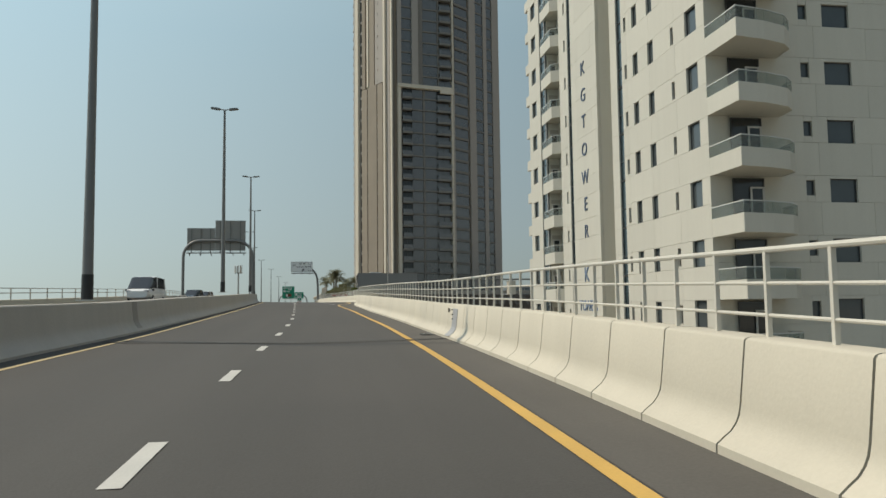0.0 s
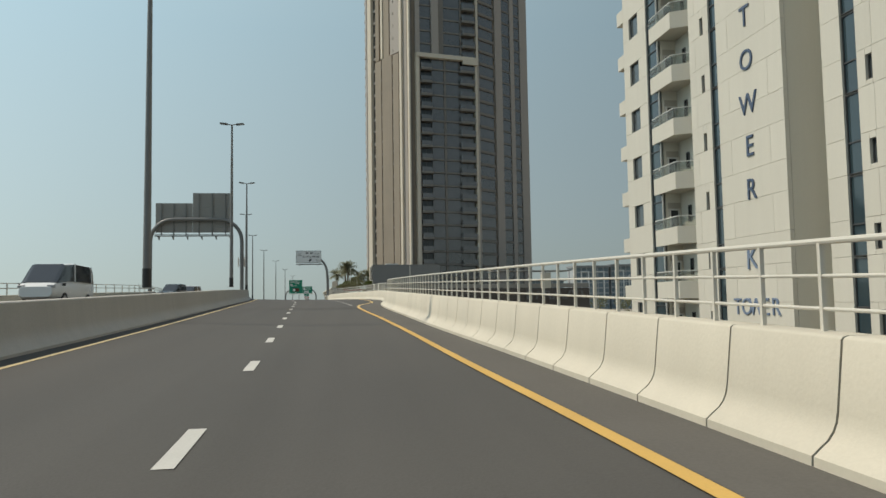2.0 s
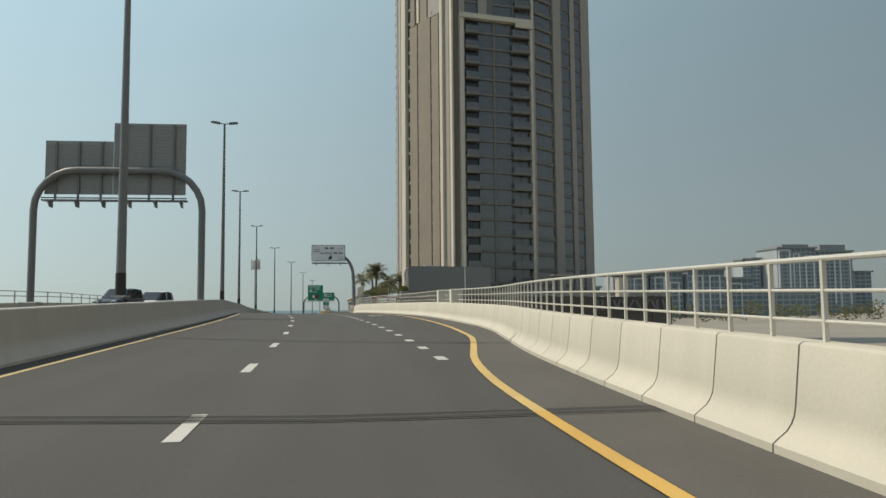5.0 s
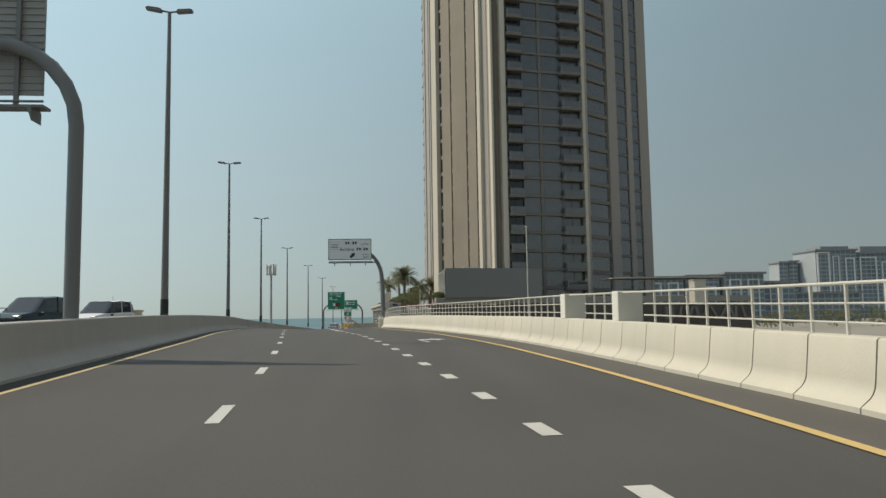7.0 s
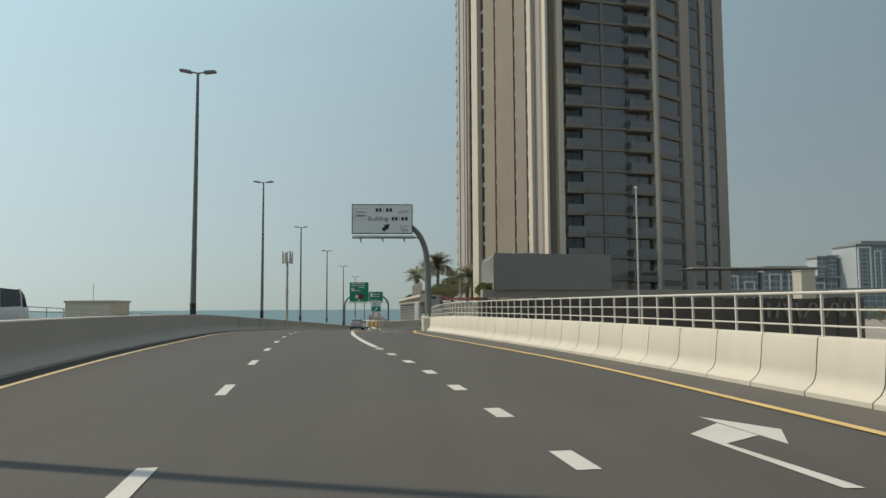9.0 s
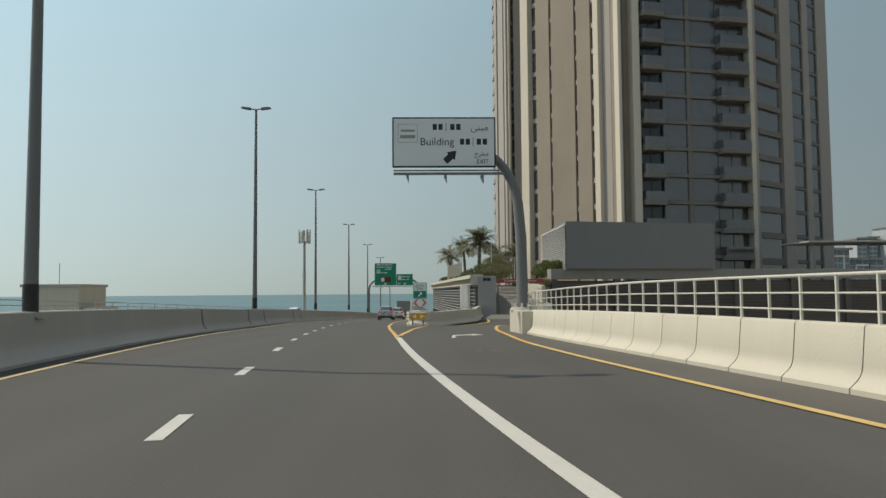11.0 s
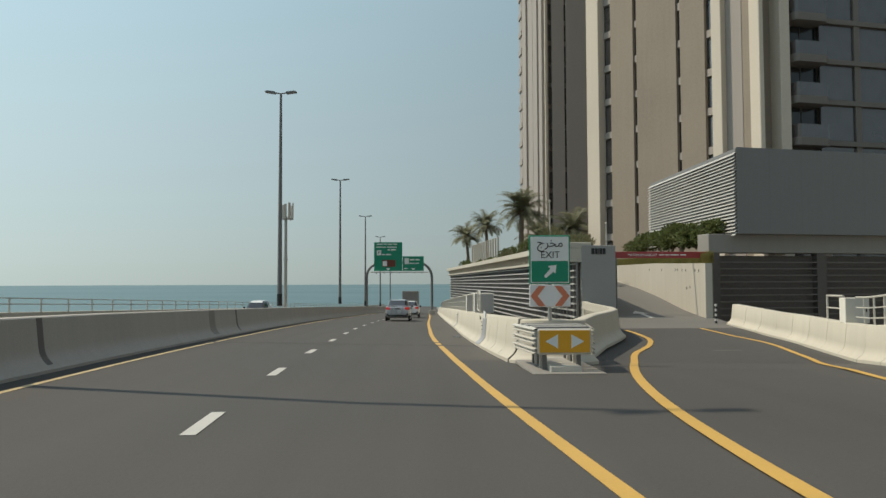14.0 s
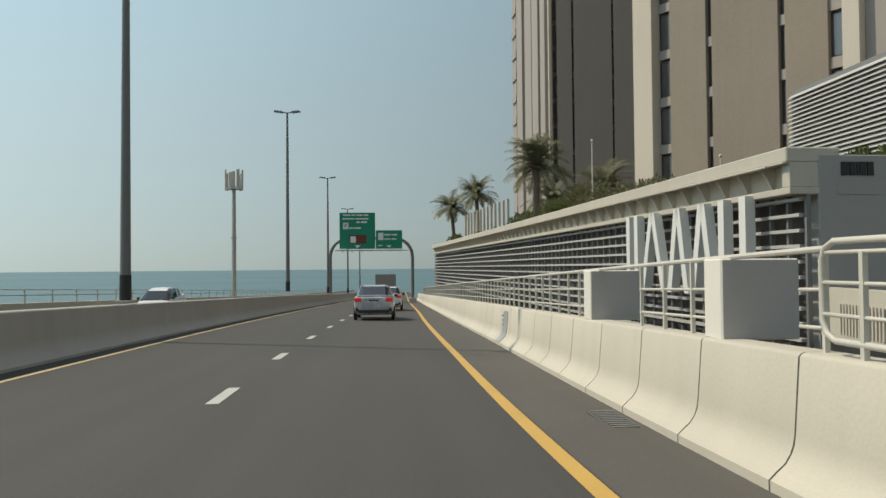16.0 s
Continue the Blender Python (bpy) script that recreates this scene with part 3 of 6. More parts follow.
sweep(bm, along(lambda y: xL(y) - 9.5, -25, 400, 2.0), [(-a, h * 0.9) for a, h in FACE])
tagged(part("outer_barrier", bm, M_BARRIER), "pale concrete barrier on the far side of the oncoming carriageway", "barrier", kind="structure")
GORE_BARRIER = thing("gore_barrier", "cream precast barrier beyond the exit, by the car park", "barrier")
segmented(GORE_BARRIER, xM, 153.60, 260, 1.52, M_BARRIER, prof=FACE_TALL)
EXIT_BARRIER = thing("exit_barrier", "cream concrete barrier along the exit ramp", "barrier")


def zexit(x, y):
    a = max(0.0, min(1.0, (y - 153.8) / 6.2))
    return zroad(x, y) * (1 - a) + zramp(y) * a


segmented(EXIT_BARRIER, xF, exit_start, 167.5, 1.7, M_BARRIER, zexit)

# notches in the median barrier, drawn as flush strips of darker colour
for y, w in ((22.0, 0.55), (136.7, 0.24), (146.0, 0.22), (150.5, 0.2), (162.0, 0.7), (165.5, 0.2)):
    bm = bmesh.new()
    prof = [(a + 0.004, h + 0.002) for a, h in MEDIAN[2:8]] + [(a - 0.02, h) for a, h in MEDIAN[2:8][::-1]]
    sweep(bm, along(lambda v: xL(v) - 0.44, y - w / 2, y + w / 2, w), prof)
    part("patch", bm, M_PATCH if w < 0.5 else M_PATCH_PALE, MEDIAN_BARRIER, "flush strip of darker colour in place of a notch")
# short white marks on the exit lane
for x, y, w, l in ((0.82, 125.3, 0.12, 0.16), (1.15, 125.3, 0.12, 0.16), (5.1, 158.0, 0.8, 0.12)):
    bm = bmesh.new()
    pts = [(x - w / 2, y - l / 2), (x + w / 2, y - l / 2), (x + w / 2, y + l / 2), (x - w / 2, y + l / 2)]
    bm.faces.new([bm.verts.new((a, b, zexit(a, b) + 0.006)) for a, b in pts])
    part("white_mark", bm, M_RAMP, ROAD)


def slab_mesh(name, x0, y0, z0, x1, y1, z1, mat, bevel=0.0):
    bm = bmesh.new()
    box(bm, x0, y0, z0, x1, y1, z1, bevel=bevel)
    return mesh_of(name, bm, mat)


# ---- lamp posts ----
def lamp_post():
    post = thing("street_lamp", "tall grey steel lamp post with twin heads on the median", "street lamp", "median lamp posts")
    bm = bmesh.new()
    box(bm, -0.2, -0.2, 0, 0.2, 0.2, 0.03)
    part("base_plate", bm, M_GALV, post)
    bm = bmesh.new()
    tube(bm, [(0, 0, 0.03), (0, 0, 0.62)], 0.137, 12, 0.134)
    part("black_band", bm, M_BLACK, post, "black painted foot band", True)
    bm = bmesh.new()
    tube(bm, [(0, 0, 0.62), (0, 0, 4), (0, 0, 8), (0, 0, 10.8)], 0.125, 12, 0.06)
    part("pole", bm, M_POLE, post, "", True)
    bm = bmesh.new()
    tube(bm, [(-0.34, 0, 10.86), (0, 0, 10.80), (0.34, 0, 10.86)], 0.035, 8)
    part("cross_arm", bm, M_POLE, post)
    for s in (-1, 1):
        bm = bmesh.new()
        prof = [(0.24, 10.83), (0.30, 10.79), (0.78, 10.86), (0.80, 10.90), (0.70, 10.945), (0.30, 10.90)]
        extrude_poly(bm, [(s * x, z) for x, z in prof], -0.13, 0.13, Matrix())
        part("lamp_head", bm, M_POLE, post)
    return post


LAMPS = [(-0.95, 18.2, -0.75), (-1.34, 44.4, 0.02), (-2.35, 70.7, 0.62), (-4.33, 96.3, 0.76), (-7.43, 122.4, 0.68), (-9.40, 148.9, 0.26), (-10.05, 176.0, -0.4), (-9.75, 203.2, -1.06),
         (-9.2, 228.1, -2.02), (-8.6, 254, -2.9), (-7.9, 280, -3.6)]
first = None
for x, y, z in LAMPS:
    turn = Matrix.Rotation(-math.atan2(xL(y + 1) - xL(y - 1), 2), 4, "Z")
    m = Matrix.Translation((x, y, z)) @ turn
    if first is None:
        first = lamp_post()
        first.matrix_basis = m
    else:
        copy_thing(first, m)


# ---- railing on the outer barrier ----
def railing(label, f, y0, y1, off, group="", panels=(), zf=None, zadd=0.9, tall=0.67):
    """Three rails and posts; the lower rails and the posts leave out the panels."""
    rail = thing("railing", label, "railing", group)
    z = zf or zroad
    for h in (0.24 * tall, 0.61 * tall, tall):
        cuts = [y0] + [y for gap in panels for y in gap] + [y1]
        for a, b in ([(y0, y1)] if h == tall else zip(cuts[::2], cuts[1::2])):
            bm = bmesh.new()
            tube(bm, [(p.x, p.y, p.z + zadd + h) for p, s in along(f, a, b, 0.9, off, z)], 0.023 if h == tall else 0.014, 8)
            part("top_rail" if h == tall else "mid_rail", bm, M_RAIL, rail, "", True)
    bm = bmesh.new()
    box(bm, -0.018, -0.016, -0.02, 0.018, 0.016, tall)
    me = mesh_of("post", bm, M_RAIL)
    k = 0
    y = y0
    while y <= y1:
        if not any(a < y < b for a, b in panels):
            x = f(y)
            t = Vector((f(y + 0.3) - x, 0.3, 0)).normalized()
            s = Vector((t.y, -t.x, 0))
            p = Vector((x, y, 0)) + s * off
            share("post", me, rail, Matrix.Translation((p.x, p.y, z(p.x, p.y) + zadd)) @ Matrix.Rotation(math.atan2(-t.x, t.y), 4, "Z"))
        y += 0.71
    return rail


railing("cream tubular steel railing with three rails on the outer barrier", xF, -6, 155.8, 0.40, zf=zexit, panels=((84.7, 86.3), (88.4, 90.1)), zadd=TOP, tall=0.615)
railing("cream tubular steel railing on the barrier beside the car park", xM, 162.7, 240, 0.40, panels=((163.0, 164.36), (166.3, 168.4)), tall=0.69)


def cabinet(x, y, w, d, h, turn=0.0, door=M_RAIL, foot=0.895, handle=True):
    c = thing("cabinet", "grey painted steel cabinet on the barrier, its side coloured pale as if sunlit", "cabinet", "roadside cabinets", at=Matrix.Translation((x, y, zroad(x, y) + foot)) @ Matrix.Rotation(turn, 4, "Z"))
    bm = bmesh.new()
    box(bm, 0, 0, 0.0, w, d, h, bevel=0.012)
    part("body", bm, M_CABINET, c)
    bm = bmesh.new()
    box(bm, 0.012, -0.012, 0.012, w - 0.012, 0.0, h - 0.012)
    part("door", bm, door, c)
    if handle:
        bm = bmesh.new()
        box(bm, w - 0.09, -0.028, h * 0.45, w - 0.06, -0.012, h * 0.6)
        part("handle", bm, M_BLACK, c)


cabinet(xF(89.7) + 0.24, 89.7, 0.60, 0.36, 0.655, radians(4), M_RAIL, TOP - 0.004, False)
cabinet(xF(85.9) + 0.27, 85.85, 0.58, 0.33, 0.655, radians(4), M_RAIL, TOP - 0.004, False)
cabinet(-1.19, 167.95, 0.70, 0.34, 0.68, 0.0, M_GREY_DOOR, handle=False)
cabinet(-1.20, 164.0, 0.68, 0.33, 0.68, 0.0, M_GREY_DOOR, handle=False)


# ---- the grey sign bridge over the oncoming side ----
def arch(bm, x0, x1, y, z0, z1, z2, ztop, rad, seg=10):
    """Two posts with rounded shoulders and a bar between them."""
    r = 1.9
    pts = [(x0, y, z0), (x0, y, ztop - r)]
    for k in range(1, 7):
        a = math.pi / 2 * k / 6
        pts.append((x0 + r - r * math.cos(a), y, ztop - r + r * math.sin(a)))
    for k in range(0, 7):
        a = math.pi / 2 * (1 - k / 6)
        pts.append((x1 - r + r * math.cos(a), y, ztop - r + r * math.sin(a)))
    pts.append((x1, y, z1))
    tube(bm, pts, rad, seg)


gantry = thing("sign_gantry", "grey steel sign gantry seen from behind, over the oncoming carriageway", "sign gantry")
bm = bmesh.new()
arch(bm, -11.3, -3.65, 86.9, 0.55, 0.55, 0, 6.9, 0.165)
part("arch", bm, M_POLE, gantry, "", True)
for x in (-11.3, -3.65):
    bm = bmesh.new()
    box(bm, x - 0.42, 86.55, 0.42, x + 0.42, 87.25, 0.70, bevel=0.04)
    part("pedestal", bm, M_CONCRETE, gantry, "concrete pedestal")
for n, (x0, x1, z0, z1) in enumerate(((-10.95, -7.87, 5.78, 8.35), (-7.85, -4.50, 5.78, 9.25))):
    bm = bmesh.new()
    box(bm, x0, 87.170, z0, x1, 87.210, z1)
    panel = part("sign_panel", bm, M_SIGNBACK, gantry, "bare grey back of a sign panel")
    z = z0 + 0.12
    me = slab_mesh("rib", x0 + 0.02, 87.145, 0, x1 - 0.02, 87.170, 0.035, M_SIGNBACK)
    while z < z1 - 0.05:
        share("rib", me, panel, Matrix.Translation((0, 0, z)))
        z += 0.16
    for i in range(3):
        bm = bmesh.new()
        x = x0 + (x1 - x0) * (i + 0.5) / 3
        box(bm, x - 0.05, 87.080, z0 - 0.25, x + 0.05, 87.144, z1 - 0.05)
        part("stiffener", bm, M_POLE, panel)
bm = bmesh.new()
box(bm, -11.0, 86.95, 5.45, -4.40, 87.350, 5.51)
tube(bm, [(-11.0, 86.950, 5.58), (-4.40, 86.950, 5.58)], 0.03)
part("catwalk", bm, M_POLE, gantry)
for i in range(6):
    bm = bmesh.new()
    x = -10.7 + i * 1.2
    extrude_poly(bm, [(-0.05, 0), (0.05, 0), (0.05, -0.3)], -0.2, 0.3, Matrix.Translation((x, 87.150, 5.45)))
    part("bracket", bm, M_POLE, gantry)


# ---- the cantilever exit sign ----
exit_sign = thing("exit_sign", "white overhead exit sign on a curved grey cantilever post", "road sign")
ez = zroad(xF(136.4), 136.4) + TOP
bm = bmesh.new()
pts = [(3.28, 136.4, ez + 0.1), (3.25, 136.4, 3.1), (3.19, 136.4, 3.9)]
for k in range(1, 9):
    a = math.pi / 2 * k / 8
    pts.append((3.19 - 1.80 * (1 - math.cos(a)), 136.4, 3.9 + 2.55 * math.sin(a)))
pts += [(0.2, 136.4, 6.5), (-1.3, 136.4, 6.5)]
tube(bm, pts, 0.215, 14, 0.12)
part("post", bm, M_POLE, exit_sign, "thick tapering grey post", True)
bm = bmesh.new()
prism(bm, [(2.93, 134.0), (2.90, 135.4), (2.86, 136.95), (3.62, 137.0), (3.66, 135.4), (3.72, 134.0)], ez - 1.3, ez)
bmesh.ops.bevel(bm, geom=[e for e in bm.edges], offset=0.025, segments=2, affect="EDGES")
tagged(part("sign_pedestal", bm, M_BARRIER), "cream concrete block with an upright face under the sign post", "pedestal", kind="structure")
bm = bmesh.new()
tube(bm, [(3.24, 136.42, ez - 0.01), (3.24, 136.42, ez + 0.07), (3.24, 136.42, ez + 0.1)], 0.44, 20, 0.36)
part("base_plate", bm, M_CONCRETE, exit_sign, "round concrete collar", True)
for k in range(8):
    a = 2 * math.pi * k / 8
    bm = bmesh.new()
    tube(bm, [(3.22 + 0.31 * math.cos(a), 136.42 + 0.31 * math.sin(a), ez + 0.08), (3.22 + 0.31 * math.cos(a), 136.42 + 0.31 * math.sin(a), ez + 0.25)], 0.04, 8)
    part("anchor_bolt", bm, M_RAIL, exit_sign)
bm = bmesh.new()
box(bm, -1.51, 135.84, 5.66, 2.29, 135.90, 7.53, bevel=0.02)
panel = part("sign_panel", bm, M_SIGN_BLACK, exit_sign, "rectangular panel with black border")
bm = bmesh.new()
box(bm, -1.455, 135.828, 5.72, 2.235, 135.84, 7.47, bevel=0.01)
part("sign_face", bm, M_SIGN_WHITE, panel, "white face")
ty = 135.826
lettering("sign_text", "Building", 0.40, M_SIGN_BLACK, panel, Matrix.Translation((-0.50, ty, 6.48)) @ UPRIGHT, 0.003, "black lettering", "LEFT")
lettering("sign_text", "\uFEF0\uFEE8\uFE92\uFEE3", 0.34, M_SIGN_BLACK, panel, Matrix.Translation((2.03, ty, 7.03)) @ UPRIGHT, 0.003, "black Arabic lettering", "RIGHT")
lettering("sign_text", "\uFE9D\uFEAE\uFEA8\uFEE3", 0.24, M_SIGN_BLACK, panel, Matrix.Translation((2.03, ty, 6.09)) @ UPRIGHT, 0.003, "black Arabic lettering", "RIGHT")
lettering("sign_text", "EXIT", 0.22, M_SIGN_BLACK, panel, Matrix.Translation((2.03, ty, 5.80)) @ UPRIGHT, 0.003, "black lettering", "RIGHT")
for x0, x1, z0, z1 in ((0.98, 1.13, 6.50, 6.72), (1.19, 1.34, 6.50, 6.72), (1.445, 1.467, 6.46, 6.76), (1.59, 1.75, 6.50, 6.72), (1.81, 1.97, 6.50, 6.72), (-0.02, 0.13, 7.05, 7.27), (0.19, 0.34, 7.05, 7.27), (0.46, 0.482, 7.01, 7.31), (0.62, 0.78, 7.05, 7.27), (0.84, 1.0, 7.05, 7.27)):
    bm = bmesh.new()
    box(bm, x0, ty - 0.003, z0, x1, ty, z1)
    part("number_bar", bm, M_SIGN_BLACK, panel, "black bar")
bm = bmesh.new()
extrude_poly(bm, [(0, 0), (0.09, -0.09), (0.30, 0.10), (0.36, 0.04), (0.42, 0.40), (0.06, 0.34), (0.12, 0.28), (-0.07, 0.09)], ty - 0.003, ty, Matrix.Translation((0.42, 0, 5.88)))
part("arrow", bm, M_SIGN_BLACK, panel, "black arrow pointing up to the right")
bm = bmesh.new()
for x0, x1, z0, z1 in ((-1.30, -0.58, 6.58, 6.595), (-1.30, -0.58, 7.255, 7.27), (-1.30, -1.285, 6.58, 7.27), (-0.595, -0.58, 6.58, 7.27), (-1.22, -0.66, 6.74, 6.86), (-1.20, -0.68, 6.98, 7.06)):
    box(bm, x0, ty - 0.003, z0, x1, ty, z1)
part("logo", bm, M_SIGNBACK, panel, "thin grey square emblem")
bm = bmesh.new()
box(bm, -1.45, 135.45, 5.34, 2.4, 135.60, 5.40)
tube(bm, [(-1.45, 135.55, 5.50), (2.4, 135.55, 5.50)], 0.03)
tube(bm, [(-1.45, 135.75, 5.42), (2.6, 135.75, 5.42)], 0.05)
part("catwalk", bm, M_POLE, exit_sign)
for x in (-0.95, 0.42, 1.75):
    bm = bmesh.new()
    box(bm, x - 0.04, 135.35, 5.28, x + 0.04, 136.0, 5.36)
    extrude_poly(bm, [(-0.05, 0), (0.05, 0), (0.05, -0.25)], -0.35, 0.1, Matrix.Translation((x, 135.7, 5.30)))
    part("bracket", bm, M_POLE, exit_sign)


# ---- green gantry far ahead ----
green = thing("green_sign_gantry", "green direction signs on a grey arched gantry over the road", "sign gantry")
bm = bmesh.new()
arch(bm, -9.5, -1.0, 235.3, zroad(-9.5, 235) + 0.85, zroad(-1, 235), 0, 3.4, 0.17)
part("arch", bm, M_POLE, green, "", True)
WORDS_WIDE = ((0.35, 3.42, (0.9, 0.5, 0.75, 0.6), 0.15), (0.30, 3.05, (1.35, 1.45), 0.13), (1.75, 2.68, (0.45, 0.75), 0.17), (1.0, 2.08, (0.5, 0.8), 0.14))
WORDS_SMALL = ((0.9, 1.38, (0.75, 0.7), 0.15), (0.85, 0.95, (0.8, 0.6), 0.12), (0.2, 0.28, (0.6,), 0.11))
for x0, x1, z0, z1, marks in ((-8.52, -4.85, 2.30, 6.06, WORDS_WIDE), (-4.80, -2.06, 2.30, 4.22, WORDS_SMALL)):
    bm = bmesh.new()
    box(bm, x0, 235.0, z0, x1, 235.06, z1, bevel=0.02)
    p = part("sign_panel", bm, M_SIGN_GREEN, green, "green panel")
    for at_x, at_z, widths, tall in marks:
        for w in widths:
            bm = bmesh.new()
            box(bm, x0 + at_x, 234.99, z0 + at_z, x0 + at_x + w - 0.12, 235.0, z0 + at_z + tall)
            part("marking_bar", bm, M_SIGN_PLAIN, p, "white bar")
            at_x += w
    bm = bmesh.new()
    cx = (x0 + x1) / 2
    extrude_poly(bm, [(-0.28, 0.36), (0.28, 0.36), (0, 0.08)], 234.99, 235.0, Matrix.Translation((cx, 0, z0)))
    part("arrow", bm, M_SIGN_PLAIN, p)
bm = bmesh.new()
box(bm, -8.15, 234.985, 4.35, -7.6, 235.0, 5.0)
part("parking_square", bm, M_SIGN_PLAIN, green, "white square parking symbol")
lettering("parking_letter", "P", 0.6, M_SIGN_BLACK, green, Matrix.Translation((-7.88, 234.982, 4.47)) @ UPRIGHT, 0.002)
bm = bmesh.new()
box(bm, -7.5, 234.985, 2.85, -5.75, 235.0, 3.75, bevel=0.01)
part("brown_panel", bm, M_SIGN_BROWN, green, "brown inset panel")
for c in ((-7.4, 234.97, 2.95, -6.85, 234.984, 3.6), (-4.55, 234.97, 3.2, -4.0, 234.999, 3.95)):
    bm = bmesh.new()
    box(bm, *c)
    part("symbol_square", bm, M_SIGN_PLAIN, green)
bm = bmesh.new()
box(bm, -8.6, 234.45, 2.14, -2.0, 235.0, 2.20)
tube(bm, [(-9.0, 235.3, 2.15), (-1.4, 235.3, 2.15)], 0.06)
part("catwalk", bm, M_RAIL, green, "pale catwalk under the panels")
for k in range(7):
    bm = bmesh.new()
    x = -8.2 + k * 0.98
    extrude_poly(bm, [(-0.04, 0), (0.04, 0), (0.04, -0.28)], -0.5, 0.2, Matrix.Translation((x, 235.0, 2.14)))
    part("bracket", bm, M_POLE, green)
bm = bmesh.new()
box(bm, -1.4, 234.9, zroad(-1.0, 235) - 0.05, -0.6, 235.7, zroad(-1.0, 235) + 0.55, bevel=0.04)
part("plinth", bm, M_CONCRETE, green, "concrete plinth")


# ---- gore: crash cushion and exit board ----
zg = zroad(-0.7, 151)
cushion = thing("crash_cushion", "steel crash cushion with amber arrow plate at the gore", "crash cushion")
bm = bmesh.new()
box(bm, -1.16, 151.10, zg + 0.29, -0.21, 151.16, zg + 0.74, bevel=0.03)
nose = part("nose_frame", bm, M_CUSH, cushion, "steel nose frame")
bm = bmesh.new()
box(bm, -1.12, 151.088, zg + 0.33, -0.25, 151.10, zg + 0.71)
part("arrow_plate", bm, M_SIGN_YELLOW, nose, "amber reflective plate")
for s, cx in ((-1, -0.90), (1, -0.47)):
    bm = bmesh.new()
    extrude_poly(bm, [(-s * 0.10, 0.12), (-s * 0.10, -0.12), (s * 0.12, 0)][:: 1 if s > 0 else -1], 151.082, 151.088, Matrix.Translation((cx, 0, zg + 0.52)))
    part("arrow", bm, M_SIGN_PLAIN, nose, "white arrow head")
WB = [(-0.03, 0.0), (0.03, 0.035), (0.03, 0.055), (-0.03, 0.09), (0.03, 0.125), (0.03, 0.145), (-0.03, 0.18)]
for side in (-1, 1):
    for k in range(3):
        bm = bmesh.new()
        xa, xb = (-1.19, -1.36) if side < 0 else (-0.18, 0.05)
        prof = [(side * a, h * 0.72) for a, h in WB] + [(side * (a - 0.012), h * 0.72) for a, h in WB[::-1]]
        d = Vector((xb - xa, 1.5, 0)).normalized()
        s = Vector((d.y, -d.x, 0))
        sweep(bm, [(Vector((xa, 151.12, zg + 0.28 + k * 0.17)), s), (Vector((xb, 152.62, zg + 0.28 + k * 0.17)), s)], prof)
        part("side_rail", bm, M_CUSH, cushion, "corrugated steel rail")
for k in range(5):
    bm = bmesh.new()
    y = 151.3 + k * 0.27
    w = 0.02 * k
    box(bm, -1.17 - w, y, zg + 0.70, -0.2 + w, y + 0.08, zg + 0.76, bevel=0.01)
    for x in (-1.0, -0.4):
        box(bm, x - 0.04, y, zg, x + 0.04, y + 0.06, zg + 0.70)
    part("diaphragm", bm, M_CUSH if k % 2 else M_POLE, cushion)
bm = bmesh.new()
box(bm, -0.95, 150.95, zg, -0.42, 152.7, zg + 0.10)
part("ground_track", bm, M_CUSH, cushion)
bm = bmesh.new()
box(bm, -1.28, 150.72, zg - 0.05, -0.05, 153.0, zg + 0.016, bevel=0.006)
tagged(part("cushion_pad", bm, M_PATCH_PALE), "pale concrete pad under the crash cushion", "pad", kind="structure")

board = thing("exit_board", "white and green exit board with orange chevrons on a post", "road sign")
bm = bmesh.new()
tube(bm, [(-0.57, 153.10, zroad(-0.5, 153) + 0.5), (-0.57, 153.10, 1.60)], 0.04, 10)
part("post", bm, M_GALV, board, "", True)
for z0, z1, mt, nm in ((0.72, 1.69, M_SIGN_GREEN, "sign_panel"), (0.27, 0.70, M_SIGN_WHITE, "chevron_panel")):
    bm = bmesh.new()
    box(bm, -0.99, 153.0, z0, -0.17, 153.03, z1, bevel=0.012)
    p = part(nm, bm, mt, board)
    if nm == "sign_panel":
        bm = bmesh.new()
        box(bm, -0.96, 152.992, 0.745, -0.20, 153.0, 1.665, bevel=0.008)
        part("white_field", bm, M_SIGN_PLAIN, p, "white field")
        bm = bmesh.new()
        box(bm, -0.945, 152.984, 0.765, -0.215, 152.992, 1.18, bevel=0.006)
        part("green_field", bm, M_SIGN_GREEN, p, "green field")
        bm = bmesh.new()
        extrude_poly(bm, [(-0.13, -0.09), (-0.09, -0.13), (0.06, 0.0), (0.10, -0.04), (0.12, 0.13), (-0.05, 0.11), (0.0, 0.06)], 152.978, 152.984, Matrix.Translation((-0.57, 0, 0.97)))
        part("arrow", bm, M_SIGN_PLAIN, p, "white arrow pointing up to the right")
        lettering("sign_text", "\uFE9D\uFEAE\uFEA8\uFEE3", 0.24, M_SIGN_BLACK, p, Matrix.Translation((-0.57, 152.988, 1.46)) @ UPRIGHT, 0.003, "black Arabic lettering")
        lettering("sign_text", "EXIT", 0.19, M_SIGN_BLACK, p, Matrix.Translation((-0.57, 152.988, 1.24)) @ UPRIGHT, 0.003, "black lettering")
    else:
        for s in (-1, 1):
            bm = bmesh.new()
            pts = [(0, 0.0), (-s * 0.16, 0.20), (-s * 0.30, 0.20), (-s * 0.14, 0.0), (-s * 0.30, -0.20), (-s * 0.16, -0.20)]
            extrude_poly(bm, pts[:: 1 if s > 0 else -1], 152.99, 153.0, Matrix.Translation((-0.58 + s * 0.39, 0, 0.485)))
            part("chevron", bm, M_SIGN_ORANGE, p, "orange chevron")


